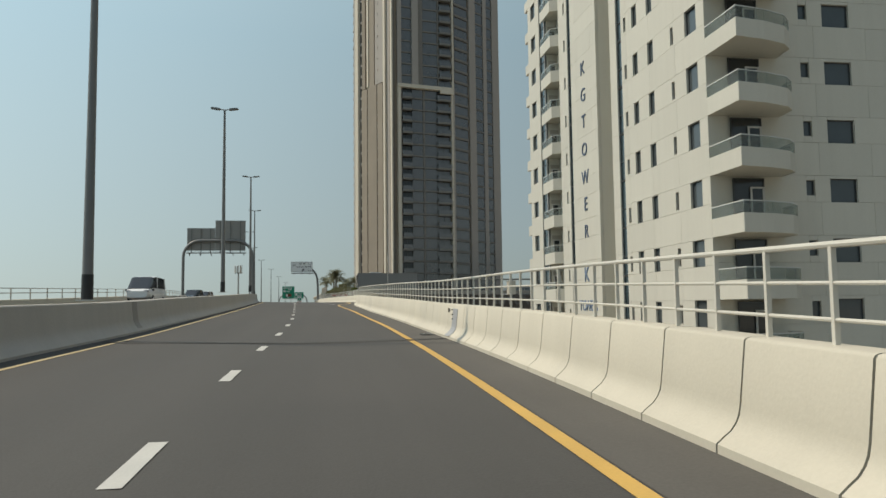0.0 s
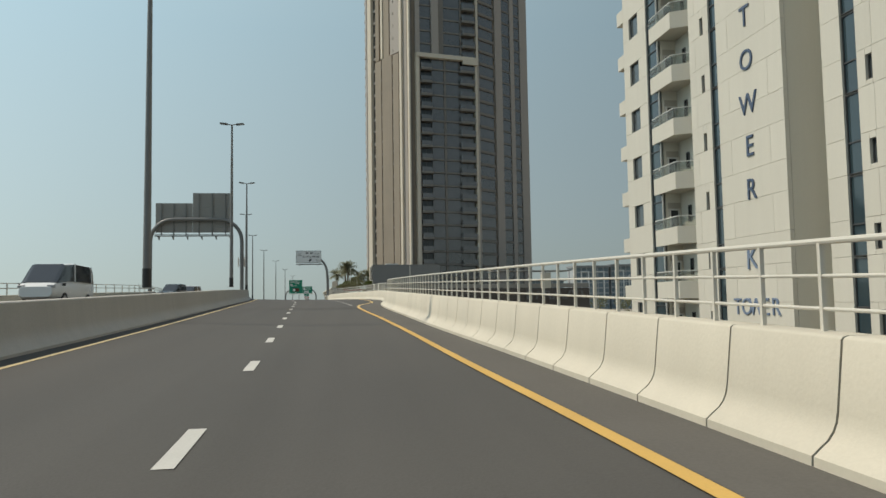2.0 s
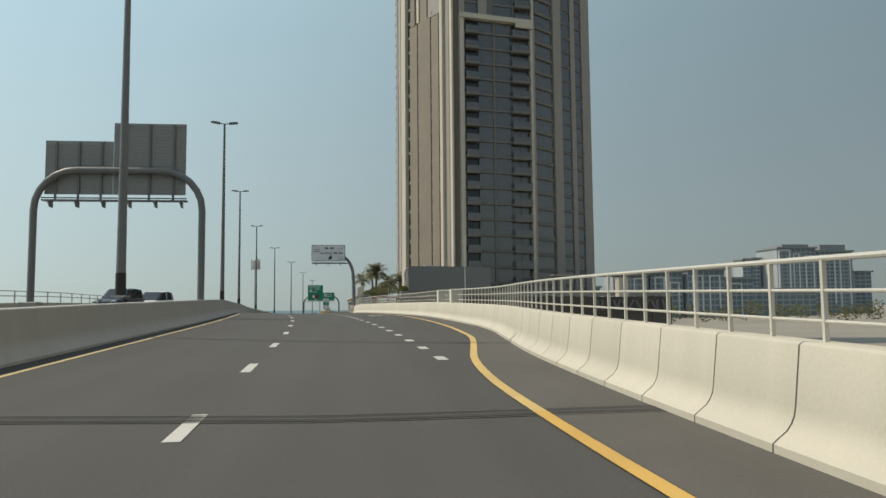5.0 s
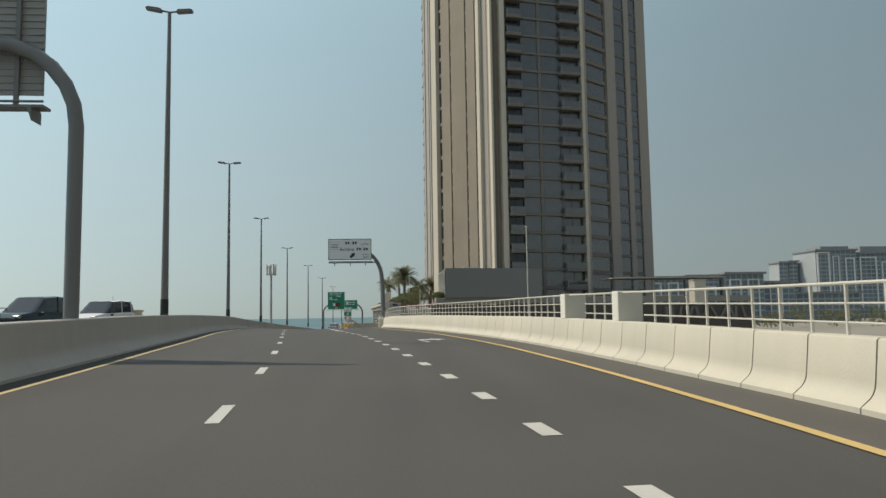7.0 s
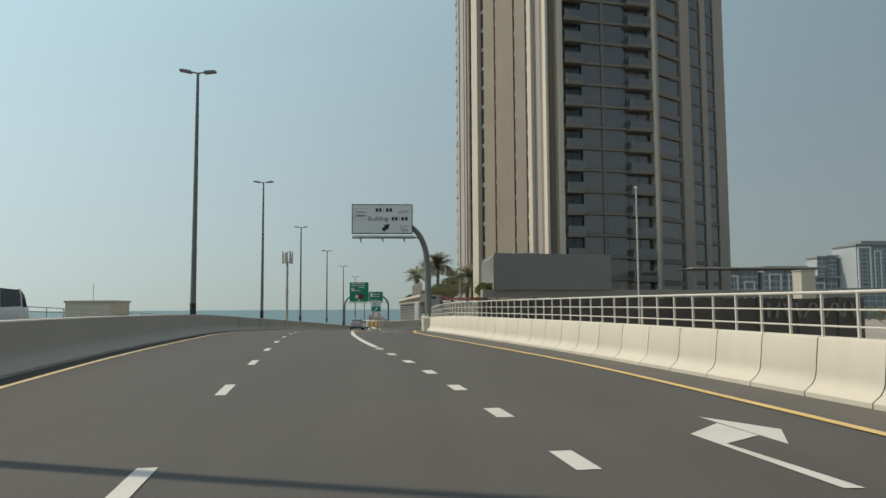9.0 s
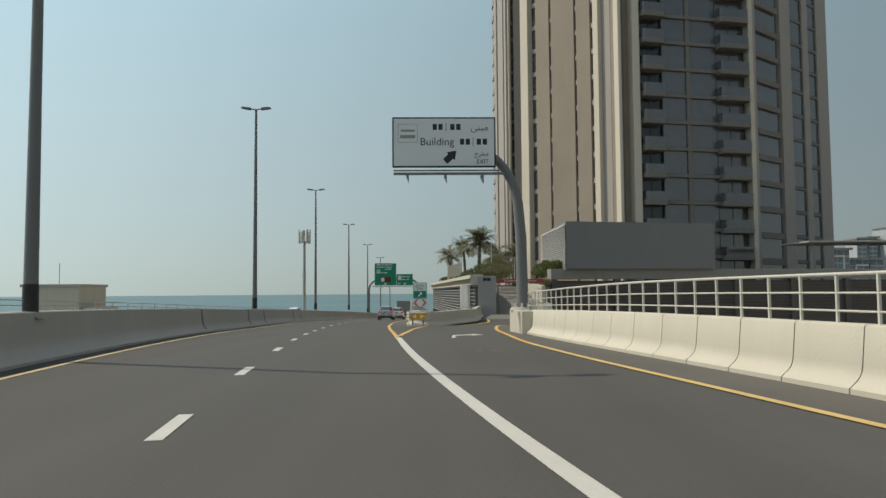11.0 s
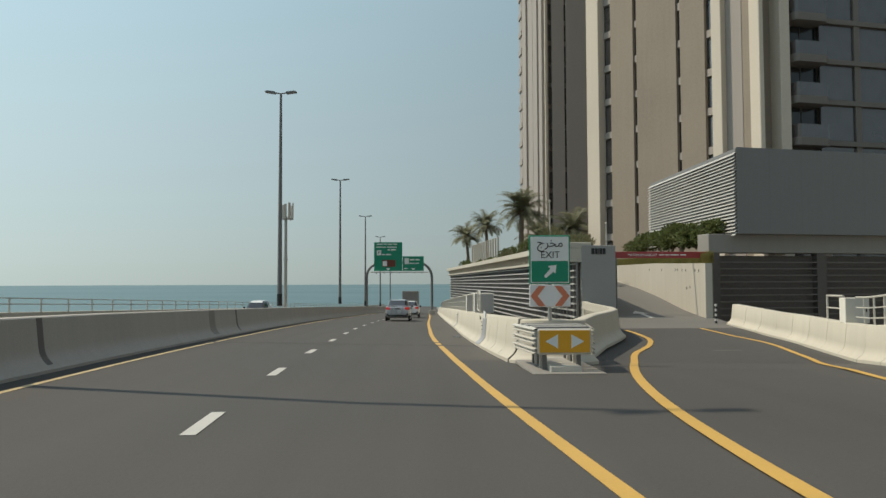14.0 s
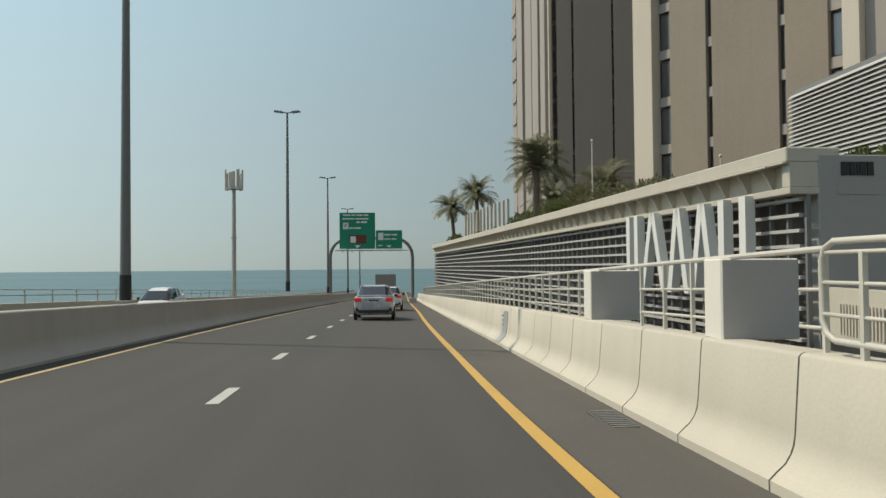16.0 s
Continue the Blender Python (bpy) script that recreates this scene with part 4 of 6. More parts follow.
def wall_run(bm, pts, zs, prof):
    """A wall of one profile through plan points, its foot at the heights zs."""
    st = []
    for i, p in enumerate(pts):
        a, b = Vector((*pts[max(i - 1, 0)], 0)), Vector((*pts[min(i + 1, len(pts) - 1)], 0))
        d = (b - a).normalized()
        st.append((Vector((p[0], p[1], zs[i])), Vector((d.y, -d.x, 0))))
    sweep(bm, st, prof)
    bm.verts.index_update()
    for e in bm.edges:
        e.smooth = e.verts[0].index // len(prof) == e.verts[1].index // len(prof)


# rounded nose of the gore barrier and its far side along the ramp
nose_pts = []
for k in range(0, 19):
    a = math.pi * k / 18
    nose_pts.append((-0.40 - 0.965 * math.cos(a), 153.85 - 1.05 * math.sin(a)))
far = [(0.80, 155.2), (1.85, 158.0), (2.7, 159.9), (3.4, 161.6), (3.8, 163.5), (4.05, 166.0), (4.35, 169.0), (4.75, 171.4)]
full = nose_pts + far
bm = bmesh.new()
wall_run(bm, full, [zexit(x, max(y, 140)) - 0.02 if y < 156 else -1.0 for x, y in full], [(-a, h) for a, h in FACE_TALL])
part("nose", bm, M_BARRIER, GORE_BARRIER, "rounded cream concrete nose", True)
# ribbed inner face of the ramp-side wall
bm = bmesh.new()
box(bm, -0.02, -0.028, -0.9, 0.0, 0.028, -0.37)
rib = mesh_of("rib", bm, M_BARRIER)
fy, fx = [p[1] for p in far], [p[0] for p in far]
y = 157.5
while y < 170.6:
    x = float(np.interp(y, fy, fx))
    t = Vector((float(np.interp(y + 0.5, fy, fx)) - x, 0.5, 0)).normalized()
    share("rib", rib, GORE_BARRIER, Matrix.Translation((x - t.y * 0.53, y + t.x * 0.53, 0)) @ Matrix.Rotation(math.atan2(-t.x, t.y), 4, "Z"))
    y += 0.115


# ---- buildings ----
def frame_of(origin, along_dir, out):
    """A pose whose x runs along a wall, -y points out of it and z up."""
    a, o = Vector(along_dir).normalized(), Vector(out).normalized()
    return Matrix(((a.x, -o.x, 0, origin[0]), (a.y, -o.y, 0, origin[1]), (0, 0, 1, 0), (0, 0, 0, 1)))


def window_mesh(w, h, mats, bars=1, fw=0.05):
    """A pane and the one-piece frame in front of it."""
    bm = bmesh.new()
    box(bm, 0, 0.0, 0, w, 0.02, h)
    pane = mesh_of("pane", bm, mats[0])
    xs = [0, fw]
    for k in range(bars):
        c = w * (k + 1) / (bars + 1)
        xs += [c - fw / 2, c + fw / 2]
    xs += [w - fw, w]
    zs = [0, fw, h - fw, h]
    bm = bmesh.new()
    grid = [[bm.verts.new((x, 0.0, z)) for z in zs] for x in xs]
    fs = []
    for i in range(len(xs) - 1):
        for j in range(3):
            if i % 2 == 0 or j != 1:
                fs.append(bm.faces.new((grid[i][j], grid[i + 1][j], grid[i + 1][j + 1], grid[i][j + 1])))
    ext = bmesh.ops.extrude_face_region(bm, geom=fs)
    for v in ext["geom"]:
        if isinstance(v, bmesh.types.BMVert):
            v.co.y = -0.05
    return pane, mesh_of("frame", bm, mats[1])


def clad(parent, m, length, z0, pitch, floors, band, openings, mat, thick=0.2, gap=0.014, wide=3.2, wmats=(M_GLASS_KG, M_DARKFRAME), skip=()):
    """A clad wall: window bands with openings and spandrel panels between, floor by floor."""
    meshes = []
    cuts = sorted(openings)
    spans, x = [], 0.0
    for a, b, lo, hi in cuts:
        spans.append((x, a, 0, band))
        if lo > 0.01:
            spans.append((a, b, 0, lo))
        if hi < band - 0.01:
            spans.append((a, b, hi, band))
        x = b
    spans.append((x, length, 0, band))
    n = max(1, round(length / wide))
    edges = [length * k / n for k in range(n + 1)]
    for a, b in zip(edges, edges[1:]):
        spans.append((a, b, band, pitch))
    for a, b, lo, hi in spans:
        for s0, s1 in skip:
            if a < s1 and b > s0:
                if a < s0 - 0.05:
                    meshes.append(("panel", slab_mesh("panel", a + gap / 2, -thick, lo + gap / 2, s0, 0, hi - gap / 2, mat), 0))
                a = max(a, s1)
        if b - a > 0.05:
            meshes.append(("panel", slab_mesh("panel", a + gap / 2, -thick, lo + gap / 2, b - gap / 2, 0, hi - gap / 2, mat), 0))
    for a, b, lo, hi in cuts:
        me = window_mesh(b - a, hi - lo, wmats, 0, 0.04)
        meshes.append(("window", me, (a, lo)))
    for k in range(floors):
        z = z0 + pitch * k
        for nm, me, off in meshes:
            if off:
                share(nm, me, parent, m @ Matrix.Translation((off[0], -0.03, z + off[1])))
            else:
                share(nm, me, parent, m @ Matrix.Translation((0, 0, z)))


# the cream apartment tower beside the flyover
kg = thing("apartment_building", "cream-clad apartment building with balconies and blue-grey letters on its wall", "building")
KG_P, KG_Z, KG_N = 3.17, 7.30 - 3.17 * 5, 16
KG_TOP = KG_Z + KG_P * KG_N
bm = bmesh.new()
prism(bm, [(24.32, 35.02), (46, 35.02), (46, 67.8), (24.32, 67.8), (24.32, 62.8), (25.3, 62.8), (25.3, 58.72), (24.32, 58.72), (24.32, 50.25), (26.4, 50.25), (26.4, 47.6), (24.32, 47.6)], GROUND_Z - 0.3, KG_TOP)
part("wall_core", bm, M_KG, kg, "inner wall behind the cladding")
west = frame_of((24.3, 68.0), (0, -1, 0), (-1, 0, 0))
# x along the wall counts from the far corner towards the near one
clad(kg, west, 33.2, KG_Z, KG_P, KG_N, 1.42, [(1.0, 2.4, 0, 1.42), (10.55, 10.88, 0.0, 0.95), (22.85, 23.2, 0.2, 1.15), (24.15, 24.9, 0, 1.38), (26.35, 27.12, 0, 1.38), (29.38, 29.72, 0.15, 1.15), (31.1, 32.35, 0, 1.40)],
     M_KG, skip=((3.65, 9.28), (11.45, 12.2), (17.75, 20.4), (21.55, 22.4)))
for x0, x1 in ((11.45, 12.2), (21.55, 22.4), (3.65, 5.15)):
    me = window_mesh(x1 - x0, KG_P - 0.06, (M_GLASS_BLUE, M_DARKFRAME), 0, 0.04)
    me2 = slab_mesh("transom", 0, -0.09, 0, x1 - x0, 0.0, 0.06, M_DARKFRAME)
    for k in range(KG_N):
        share("window", me, kg, west @ Matrix.Translation((x0, -0.06, KG_Z + KG_P * k)), "blue-green glass strip")
        share("transom", me2, kg, west @ Matrix.Translation((x0, -0.02, KG_Z + KG_P * k + 1.2)))
# loggia balconies on the long wall
lx = 3.6


def balcony(plan, zlo, zhi, glass_h, thick=0.12):
    """Meshes for a parapet along a plan line: solid, glass above and a hand rail."""
    out = []
    for mat, a, b, t in ((M_KG, zlo, zhi, thick), (M_GLASS_RAIL, zhi, zhi + glass_h, 0.02), (M_FRAME, zhi + glass_h, zhi + glass_h + 0.05, 0.06)):
        bm = bmesh.new()
        for p, q in zip(plan, plan[1:]):
            d = Vector((q[0] - p[0], q[1] - p[1], 0)).normalized()
            s = Vector((-d.y, d.x, 0)) * t
            prism(bm, [p, q, (q[0] + s.x, q[1] + s.y), (p[0] + s.x, p[1] + s.y)], a, b)
        out.append(mesh_of("parapet", bm, mat))
    return out


plan_w = [(23.98, 63.65), (23.98, 60.72), (25.28, 59.95)]
bm = bmesh.new()
prism(bm, [(24.0, 63.6), (24.0, 60.75), (25.3, 60.0), (25.3, 62.78), (24.08, 62.78), (24.08, 63.6)], -0.18, 0.0)
me_slab = mesh_of("balcony_floor", bm, M_KG)
me_par = balcony(plan_w, -0.2, 0.80, 0.56)
me_door = window_mesh(0.66, 2.05, (M_GLASS, M_FRAME), 0, 0.09)
me_head = slab_mesh("door_head", 0, 0, 0, 0.8, 0.05, 0.35, M_KG_DARK)
me_small = window_mesh(0.34, 0.95, (M_GLASS, M_DARKFRAME), 0, 0.04)
me_edge = slab_mesh("bay_edge", 24.08, 62.74, 0, 24.16, 62.80, KG_P, M_FRAME)
door_at = frame_of((24.45, 62.76), (1, 0, 0), (0, -1, 0))
back = frame_of((25.28, 62.8), (0, -1, 0), (-1, 0, 0))
for k in range(KG_N):
    z = KG_Z + KG_P * k - 1.32
    at = Matrix.Translation((0, 0, z))
    share("balcony_floor", me_slab, kg, at)
    for nm, me in zip(("parapet", "parapet_glass", "hand_rail"), me_par):
        share(nm, me, kg, at)
    share("balcony_door", me_door, kg, door_at @ Matrix.Translation((0.05, 0, z)), "dark glass door in a white frame")
    share("door_head", me_head, kg, door_at @ Matrix.Translation((-0.02, -0.02, z + 2.07)))
    share("window", me_small, kg, back @ Matrix.Translation((1.0, 0, z + 1.2)))
    share("bay_edge", me_edge, kg, Matrix.Translation((0, 0, KG_Z + KG_P * k)))
# shaded end wall with corner balconies
south = frame_of((24.12, 35.0), (1, 0, 0), (0, -1, 0))
clad(kg, south, 21.8, KG_Z + 0.15, KG_P, KG_N, 1.42, [(5.4, 5.9, 0.35, 1.15), (6.8, 8.4, 0.0, 1.25), (13.0, 14.6, 0.0, 1.25)], M_KG)
plan_s = [(24.1, 34.8), (24.1, 31.85), (25.8, 32.15), (27.2, 32.65), (27.9, 33.3), (28.1, 34.75)]
bm = bmesh.new()
prism(bm, [(x + 0.02, y + 0.02) for x, y in plan_s], -0.16, 0.0)
me_slab = mesh_of("balcony_floor", bm, M_KG)
me_par = balcony(plan_s, -0.17, 0.76, 0.56)
me_bd = window_mesh(1.75, 2.9, (M_GLASS, M_DARKFRAME), 0, 0.05)
me_bd2 = window_mesh(0.78, 2.45, (M_GLASS, M_FRAME), 0, 0.09)
for k in range(KG_N):
    z = KG_Z + KG_P * k - 1.57
    at = Matrix.Translation((0, 0, z))
    share("balcony_floor", me_slab, kg, at)
    for nm, me in zip(("parapet", "parapet_glass", "hand_rail"), me_par):
        share(nm, me, kg, at)
    share("balcony_door", me_bd, kg, south @ Matrix.Translation((1.15, -0.30, z)), "dark balcony glazing")
    share("balcony_door", me_bd2, kg, south @ Matrix.Translation((2.08, -0.36, z)), "white framed glass door")
# rear balconies whose ends show past the far corner
me_rb = slab_mesh("balcony", 24.1, 68.0, 0, 30, 69.05, 0.92, M_KG)
for k in range(KG_N):
    share("balcony", me_rb, kg, Matrix.Translation((0, 0, KG_Z + KG_P * k - 1.53)))
bm = bmesh.new()
box(bm, 24.0, 34.7, KG_TOP, 46.1, 68.1, KG_TOP + 0.8)
part("roof", bm, M_KG, kg)
letters = west @ Matrix.Translation((14.95, -0.2, 0)) @ UPRIGHT
for i, ch in enumerate("KG TOWER"):
    z = [16.70, 14.62, 0, 12.55, 10.40, 8.25, 6.20, 4.12][i]
    if ch != " ":
        lettering("letter", ch, 1.45, M_BLUE_LETTER, kg, west @ Matrix.Translation((14.95, -0.22, z)) @ UPRIGHT, 0.04, "blue-grey raised letter")
lettering("letter", "K", 1.6, M_PALE_LETTER, kg, west @ Matrix.Translation((14.75, -0.22, 0.80)) @ UPRIGHT, 0.04, "blue-grey raised letter")
for i, ch in enumerate("TOWER"):
    lettering("letter", ch, 1.15, M_PALE_LETTER, kg, west @ Matrix.Translation((13.3 + 0.80 * i, -0.22, -1.38)) @ UPRIGHT, 0.04, "blue-grey raised letter")


# the brown stone tower ahead
tower = thing("residential_tower", "tall brown stone and dark glass residential tower with cream fins", "building")
S0, UD, VD = Vector((22.4, 191.7, 0)), Vector((0.981, 0.195, 0)), Vector((-0.4936, 0.8697, 0))
T_P, T_Z, T_N = 3.117, 17.6 - 3.117 * 8, 43
T_TOP = T_Z + T_P * T_N
T_MID = 58.4
s_at = frame_of(S0, UD, (0.195, -0.981, 0))
w_at = frame_of(S0 + VD * 17.9, -VD, (-0.8697, -0.4936, 0))
# the eastern part of the front bends back by 26 degrees
BD, bend, wend = Vector((0.796, 0.605, 0)), S0 + UD * 17.35, S0 + VD * 17.9
b_front = frame_of(bend, BD, (0.605, -0.796, 0))
core = [(S0 + Vector((0.3, 0.5, 0)))[:2], (bend + Vector((0, 0.5, 0)))[:2], (bend + BD * 19.0 + Vector((-0.2, 0.5, 0)))[:2], (46, 224), (24, 221), (wend + Vector((0.5, 0.1, 0)))[:2]]
bm = bmesh.new()
prism(bm, core, GROUND_Z - 0.3, T_TOP)
part("wall_core", bm, M_TOWER, tower, "brown stone core")
# south side: glass bays, floor edges and balconies, with a change of bays above the portal
def tower_bay(x0, x1, inset):
    return window_mesh(x1 - x0, T_P - 0.44, (M_GLASS_TOWER, M_TOWER_FRAME), 0, 0.05), x0, inset


def tower_balcony(x0, x1):
    """Slab, parapet with rounded ends and the glazing behind."""
    plan = [(x0, 0.3), (x0, -0.75), (x0 + 0.09, -0.96), (x0 + 0.3, -1.05), (x1 - 0.3, -1.05), (x1 - 0.09, -0.96), (x1, -0.75), (x1, 0.3)]
    bm = bmesh.new()
    prism(bm, plan, -0.58, 0.0)
    slab = mesh_of("balcony_floor", bm, M_TOWER_SLAB)
    bm = bmesh.new()
    inner = [((x - (x0 + x1) / 2) * 0.985 + (x0 + x1) / 2, y + 0.03 if y < 0 else y) for x, y in plan]
    prism(bm, plan + inner[::-1], 0.0, 0.98)
    return slab, mesh_of("parapet_glass", bm, M_GLASS_TOWER), window_mesh(x1 - x0, T_P - 0.62, (M_GLASS if x0 < 10 else M_GLASS_TOWER, M_TOWER_FRAME), 1, 0.06), x0


low_bays = [tower_bay(a, b, 0.05) for a, b in ((5.15, 8.2), (8.8, 12.2))]
high_bays = [tower_bay(a, b, 0.05) for a, b in ((2.2, 5.1), (8.3, 12.5))]
bend_bays = [tower_bay(a, b, 0.05) for a, b in ((0.1, 5.55), (8.9, 12.15), (13.75, 16.15))]
low_balconies = [tower_balcony(2.25, 5.15), tower_balcony(12.2, 16.1)]
high_balconies = [tower_balcony(12.9, 16.3)]
edge = slab_mesh("floor_edge", 5.15, -0.24, -0.38, 12.2, 0.3, 0.0, M_TOWER_SLAB)
edge_high = slab_mesh("floor_edge", 2.2, -0.16, -0.38, 12.9, 0.3, 0.0, M_TOWER_SLAB)
bend_edges = [slab_mesh("floor_edge", a, -d, -h, b, 0.3, 0.0, M_TOWER_SLAB) for a, b, d, h in ((0.05, 5.5, 0.30, 0.66), (8.9, 12.15, 0.05, 0.36), (13.75, 16.15, 0.05, 0.36))]
for k in range(T_N):
    z = T_Z + T_P * k
    lift = s_at @ Matrix.Translation((0, 0, z))
    low = z < T_MID - 1.5
    share("floor_edge", edge if low else edge_high, tower, lift)
    turn = b_front @ Matrix.Translation((0, 0, z - 0.35))
    for me in bend_edges:
        share("floor_edge", me, tower, turn)
    for (pane_frame, x, inset) in bend_bays:
        share("window", pane_frame, tower, turn @ Matrix.Translation((x, inset, 0.03)))
    for (pane_frame, x, inset) in (low_bays if low else high_bays):
        share("window", pane_frame, tower, lift @ Matrix.Translation((x, inset, 0.03)))
    for slab, par, win, x in (low_balconies if low else high_balconies):
        share("balcony_floor", slab, tower, lift)
        share("parapet_glass", par, tower, lift)
        share("window", win, tower, lift @ Matrix.Translation((x, 0.34, 0.02)))


def pier(at, x0, x1, out, z0, z1, mat, name="pier", label=""):
    bm = bmesh.new()
    box(bm, x0, -out, z0, x1, 0.5, z1, bevel=0.03)
    ob = part(name, bm, mat, tower, label)
    ob.matrix_basis = at
    return ob


for x0, x1, out, z0, z1, mat in ((1.03, 1.88, 0.90, 0, T_MID, M_TOWER_FIN), (1.04, 2.2, 0.45, 0, T_TOP, M_TOWER_PIER), (8.22, 8.78, 0.12, 0, T_MID - 0.9, M_TOWER_SLAB),
                                  (16.15, 16.75, 0.75, 0, T_MID - 1.9, M_TOWER_FIN), (16.76, 17.35, 0.40, 0, T_MID, M_TOWER_PIER), (16.60, 17.2, 0.40, T_MID, T_TOP, M_TOWER_FIN),
                                  (5.1, 6.9, 0.6, T_MID, T_TOP, M_TOWER_PIER), (6.95, 8.25, 0.2, T_MID, T_TOP, M_TOWER_SLAB), (12.5, 12.85, 0.25, T_MID, T_TOP, M_TOWER_SLAB)):
    pier(s_at, x0, x1, out, z0 or GROUND_Z - 0.3, z1, mat)
for x0, x1 in ((6.2, 8.85), (12.2, 13.7), (16.2, 19.2)):
    pier(b_front, x0, x1, 0.2, GROUND_Z - 0.3, T_TOP, M_TOWER_PIER)
# the corner: a cream fin standing clear of the wall, and the brown return beside it
bm = bmesh.new()
box(bm, -0.75, -0.92, GROUND_Z - 0.3, -0.36, 0.25, T_TOP, bevel=0.05)
part("corner_fin", bm, M_TOWER_FIN, tower, "cream corner fin").matrix_basis = s_at
bm = bmesh.new()
box(bm, -0.62, 0.22, GROUND_Z - 0.3, 1.02, 1.5, T_TOP)
part("corner_pier", bm, M_TOWER, tower).matrix_basis = s_at
bm = bmesh.new()
box(bm, 1.09, -1.12, T_MID - 1.0, 16.75, 0.3, T_MID, bevel=0.05)
box(bm, 12.9, -1.16, T_MID - 1.9, 16.76, -0.5, T_MID - 0.98, bevel=0.05)
part("portal_head", bm, M_TOWER_FIN, tower, "cream beam across the top of the lower bays").matrix_basis = s_at
# west side: stone panels, slots and fins (x counts from the far end)
for x0, x1, out, top, mat in ((0.25, 1.85, 0.9, T_TOP, M_TOWER_FIN), (2.85, 5.62, 0.35, T_MID + 1.4, M_TOWER), (6.0, 10.4, 0.35, T_MID + 1.6, M_TOWER), (10.78, 13.25, 0.35, T_MID + 1.3, M_TOWER),
                              (14.2, 15.1, 0.8, T_TOP, M_TOWER_FIN), (15.1, 16.55, 0.25, T_TOP, M_TOWER_PIER), (17.2, 17.85, 0.1, T_TOP, M_TOWER_SLAB)):
    pier(w_at, x0, x1, out, GROUND_Z - 0.3, top, mat)
for x0, x1 in ((1.86, 2.84), (13.26, 14.19), (5.63, 5.99), (10.41, 10.77), (16.56, 17.19)):
    me = window_mesh(x1 - x0, T_P - 0.75, (M_GLASS_TOWER, M_DARKFRAME), 0, 0.05)
    me2 = slab_mesh("sill", x0, -0.2, -0.6, x1, 0.1, 0.0, M_TOWER_PIER)
    for k in range(T_N):
        share("window", me, tower, w_at @ Matrix.Translation((x0, -0.03, T_Z + T_P * k + 0.05)))
        share("sill", me2, tower, w_at @ Matrix.Translation((0, 0, T_Z + T_P * k)))
# upper shaft of the west side, set back behind the lower panels
for x0, x1, out, mat in ((2.9, 4.5, 0.2, M_TOWER), (5.7, 6.5, 0.5, M_TOWER_FIN), (6.6, 9.1, 0.25, M_TOWER), (9.3, 13.2, 0.1, M_TOWER_PIER)):
    pier(w_at, x0, x1, out, T_MID + 1.62, T_TOP, mat)
bm = bmesh.new()
prism(bm, core, T_TOP, T_TOP + 1.2)
part("roof", bm, M_TOWER_PIER, tower)

# the tower's rear wing
wing = thing("rear_tower_wing", "tall stone tower wing behind, with cream fins and a shaded wall", "building")
R0 = Vector((15.8, 245.2, 0))
r_at = frame_of(R0, (0.99, 0.13, 0), (0.13, -0.99, 0))
rw_at = frame_of(Vector((15.1, 263.0, 0)), (0.04, -1, 0), (-1, -0.04, 0))
bm = bmesh.new()
prism(bm, [(16.1, 245.6), (56, 250.8), (54, 272), (15.4, 263.2)], GROUND_Z - 0.3, T_TOP)
part("wall_core", bm, M_TOWER, wing)
for at, spans in ((r_at, ((0.0, 0.35, 0.5, M_TOWER_FIN), (1.1, 3.0, 0.3, M_TOWER_PIER), (3.3, 8.2, 0.3, M_TOWER_PIER), (8.5, 13.5, 0.3, M_TOWER_PIER), (13.8, 19, 0.3, M_TOWER_PIER))),
                  (rw_at, ((0.0, 2.2, 0.35, M_TOWER_PIER), (3.2, 6.4, 0.5, M_TOWER_PIER), (7.4, 11.0, 0.35, M_TOWER_PIER), (12.0, 15.0, 0.5, M_TOWER_PIER), (15.8, 17.9, 0.4, M_TOWER_PIER)))):
    for x0, x1, out, mat in spans:
        bm = bmesh.new()
        box(bm, x0, -out, GROUND_Z - 0.3, x1, 0.6, T_TOP, bevel=0.03)
        part("pier", bm, mat, wing).matrix_basis = at
me_w = window_mesh(0.7, T_P - 0.7, (M_GLASS, M_DARKFRAME), 0, 0.05)
me_s = window_mesh(0.3, T_P - 0.7, (M_GLASS, M_DARKFRAME), 0, 0.04)
me_b = slab_mesh("balcony", 0, -0.55, -0.3, 2.6, 0.0, 0.55, M_TOWER_PIER)
for k in range(T_N):
    z = T_Z + T_P * k
    for x in (0.38,):
        share("window", me_w, wing, r_at @ Matrix.Translation((x, -0.05, z)))
    for x in (3.0, 8.2, 13.5):
        share("window", me_s, wing, r_at @ Matrix.Translation((x, -0.05, z)))
    share("balcony", me_b, wing, rw_at @ Matrix.Translation((0.3, 0, z)))


# ---- car park with louvred walls beside the road ----
park = thing("car_park", "low car park with pale louvred wall and planted deck", "building")
P0 = Vector((4.1, 171.6, 0))
ld = Vector((-0.0428, 0.9991, 0))
l_at = frame_of(P0 + ld * 62, -ld, (-0.9991, -0.0428, 0))      # x from the far end to the near end
LEN = 62.0
# solid core; its dark colour stands in for the shaded interior
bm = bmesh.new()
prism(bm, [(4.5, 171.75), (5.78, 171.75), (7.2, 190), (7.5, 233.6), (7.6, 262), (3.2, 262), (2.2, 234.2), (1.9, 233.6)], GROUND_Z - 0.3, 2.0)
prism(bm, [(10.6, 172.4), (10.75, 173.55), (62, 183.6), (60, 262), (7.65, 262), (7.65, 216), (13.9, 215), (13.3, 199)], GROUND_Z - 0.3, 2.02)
part("wall_core", bm, M_LOUVRE_DARK, park, "solid car park core coloured dark as its shaded inside")
slat = bmesh.new()
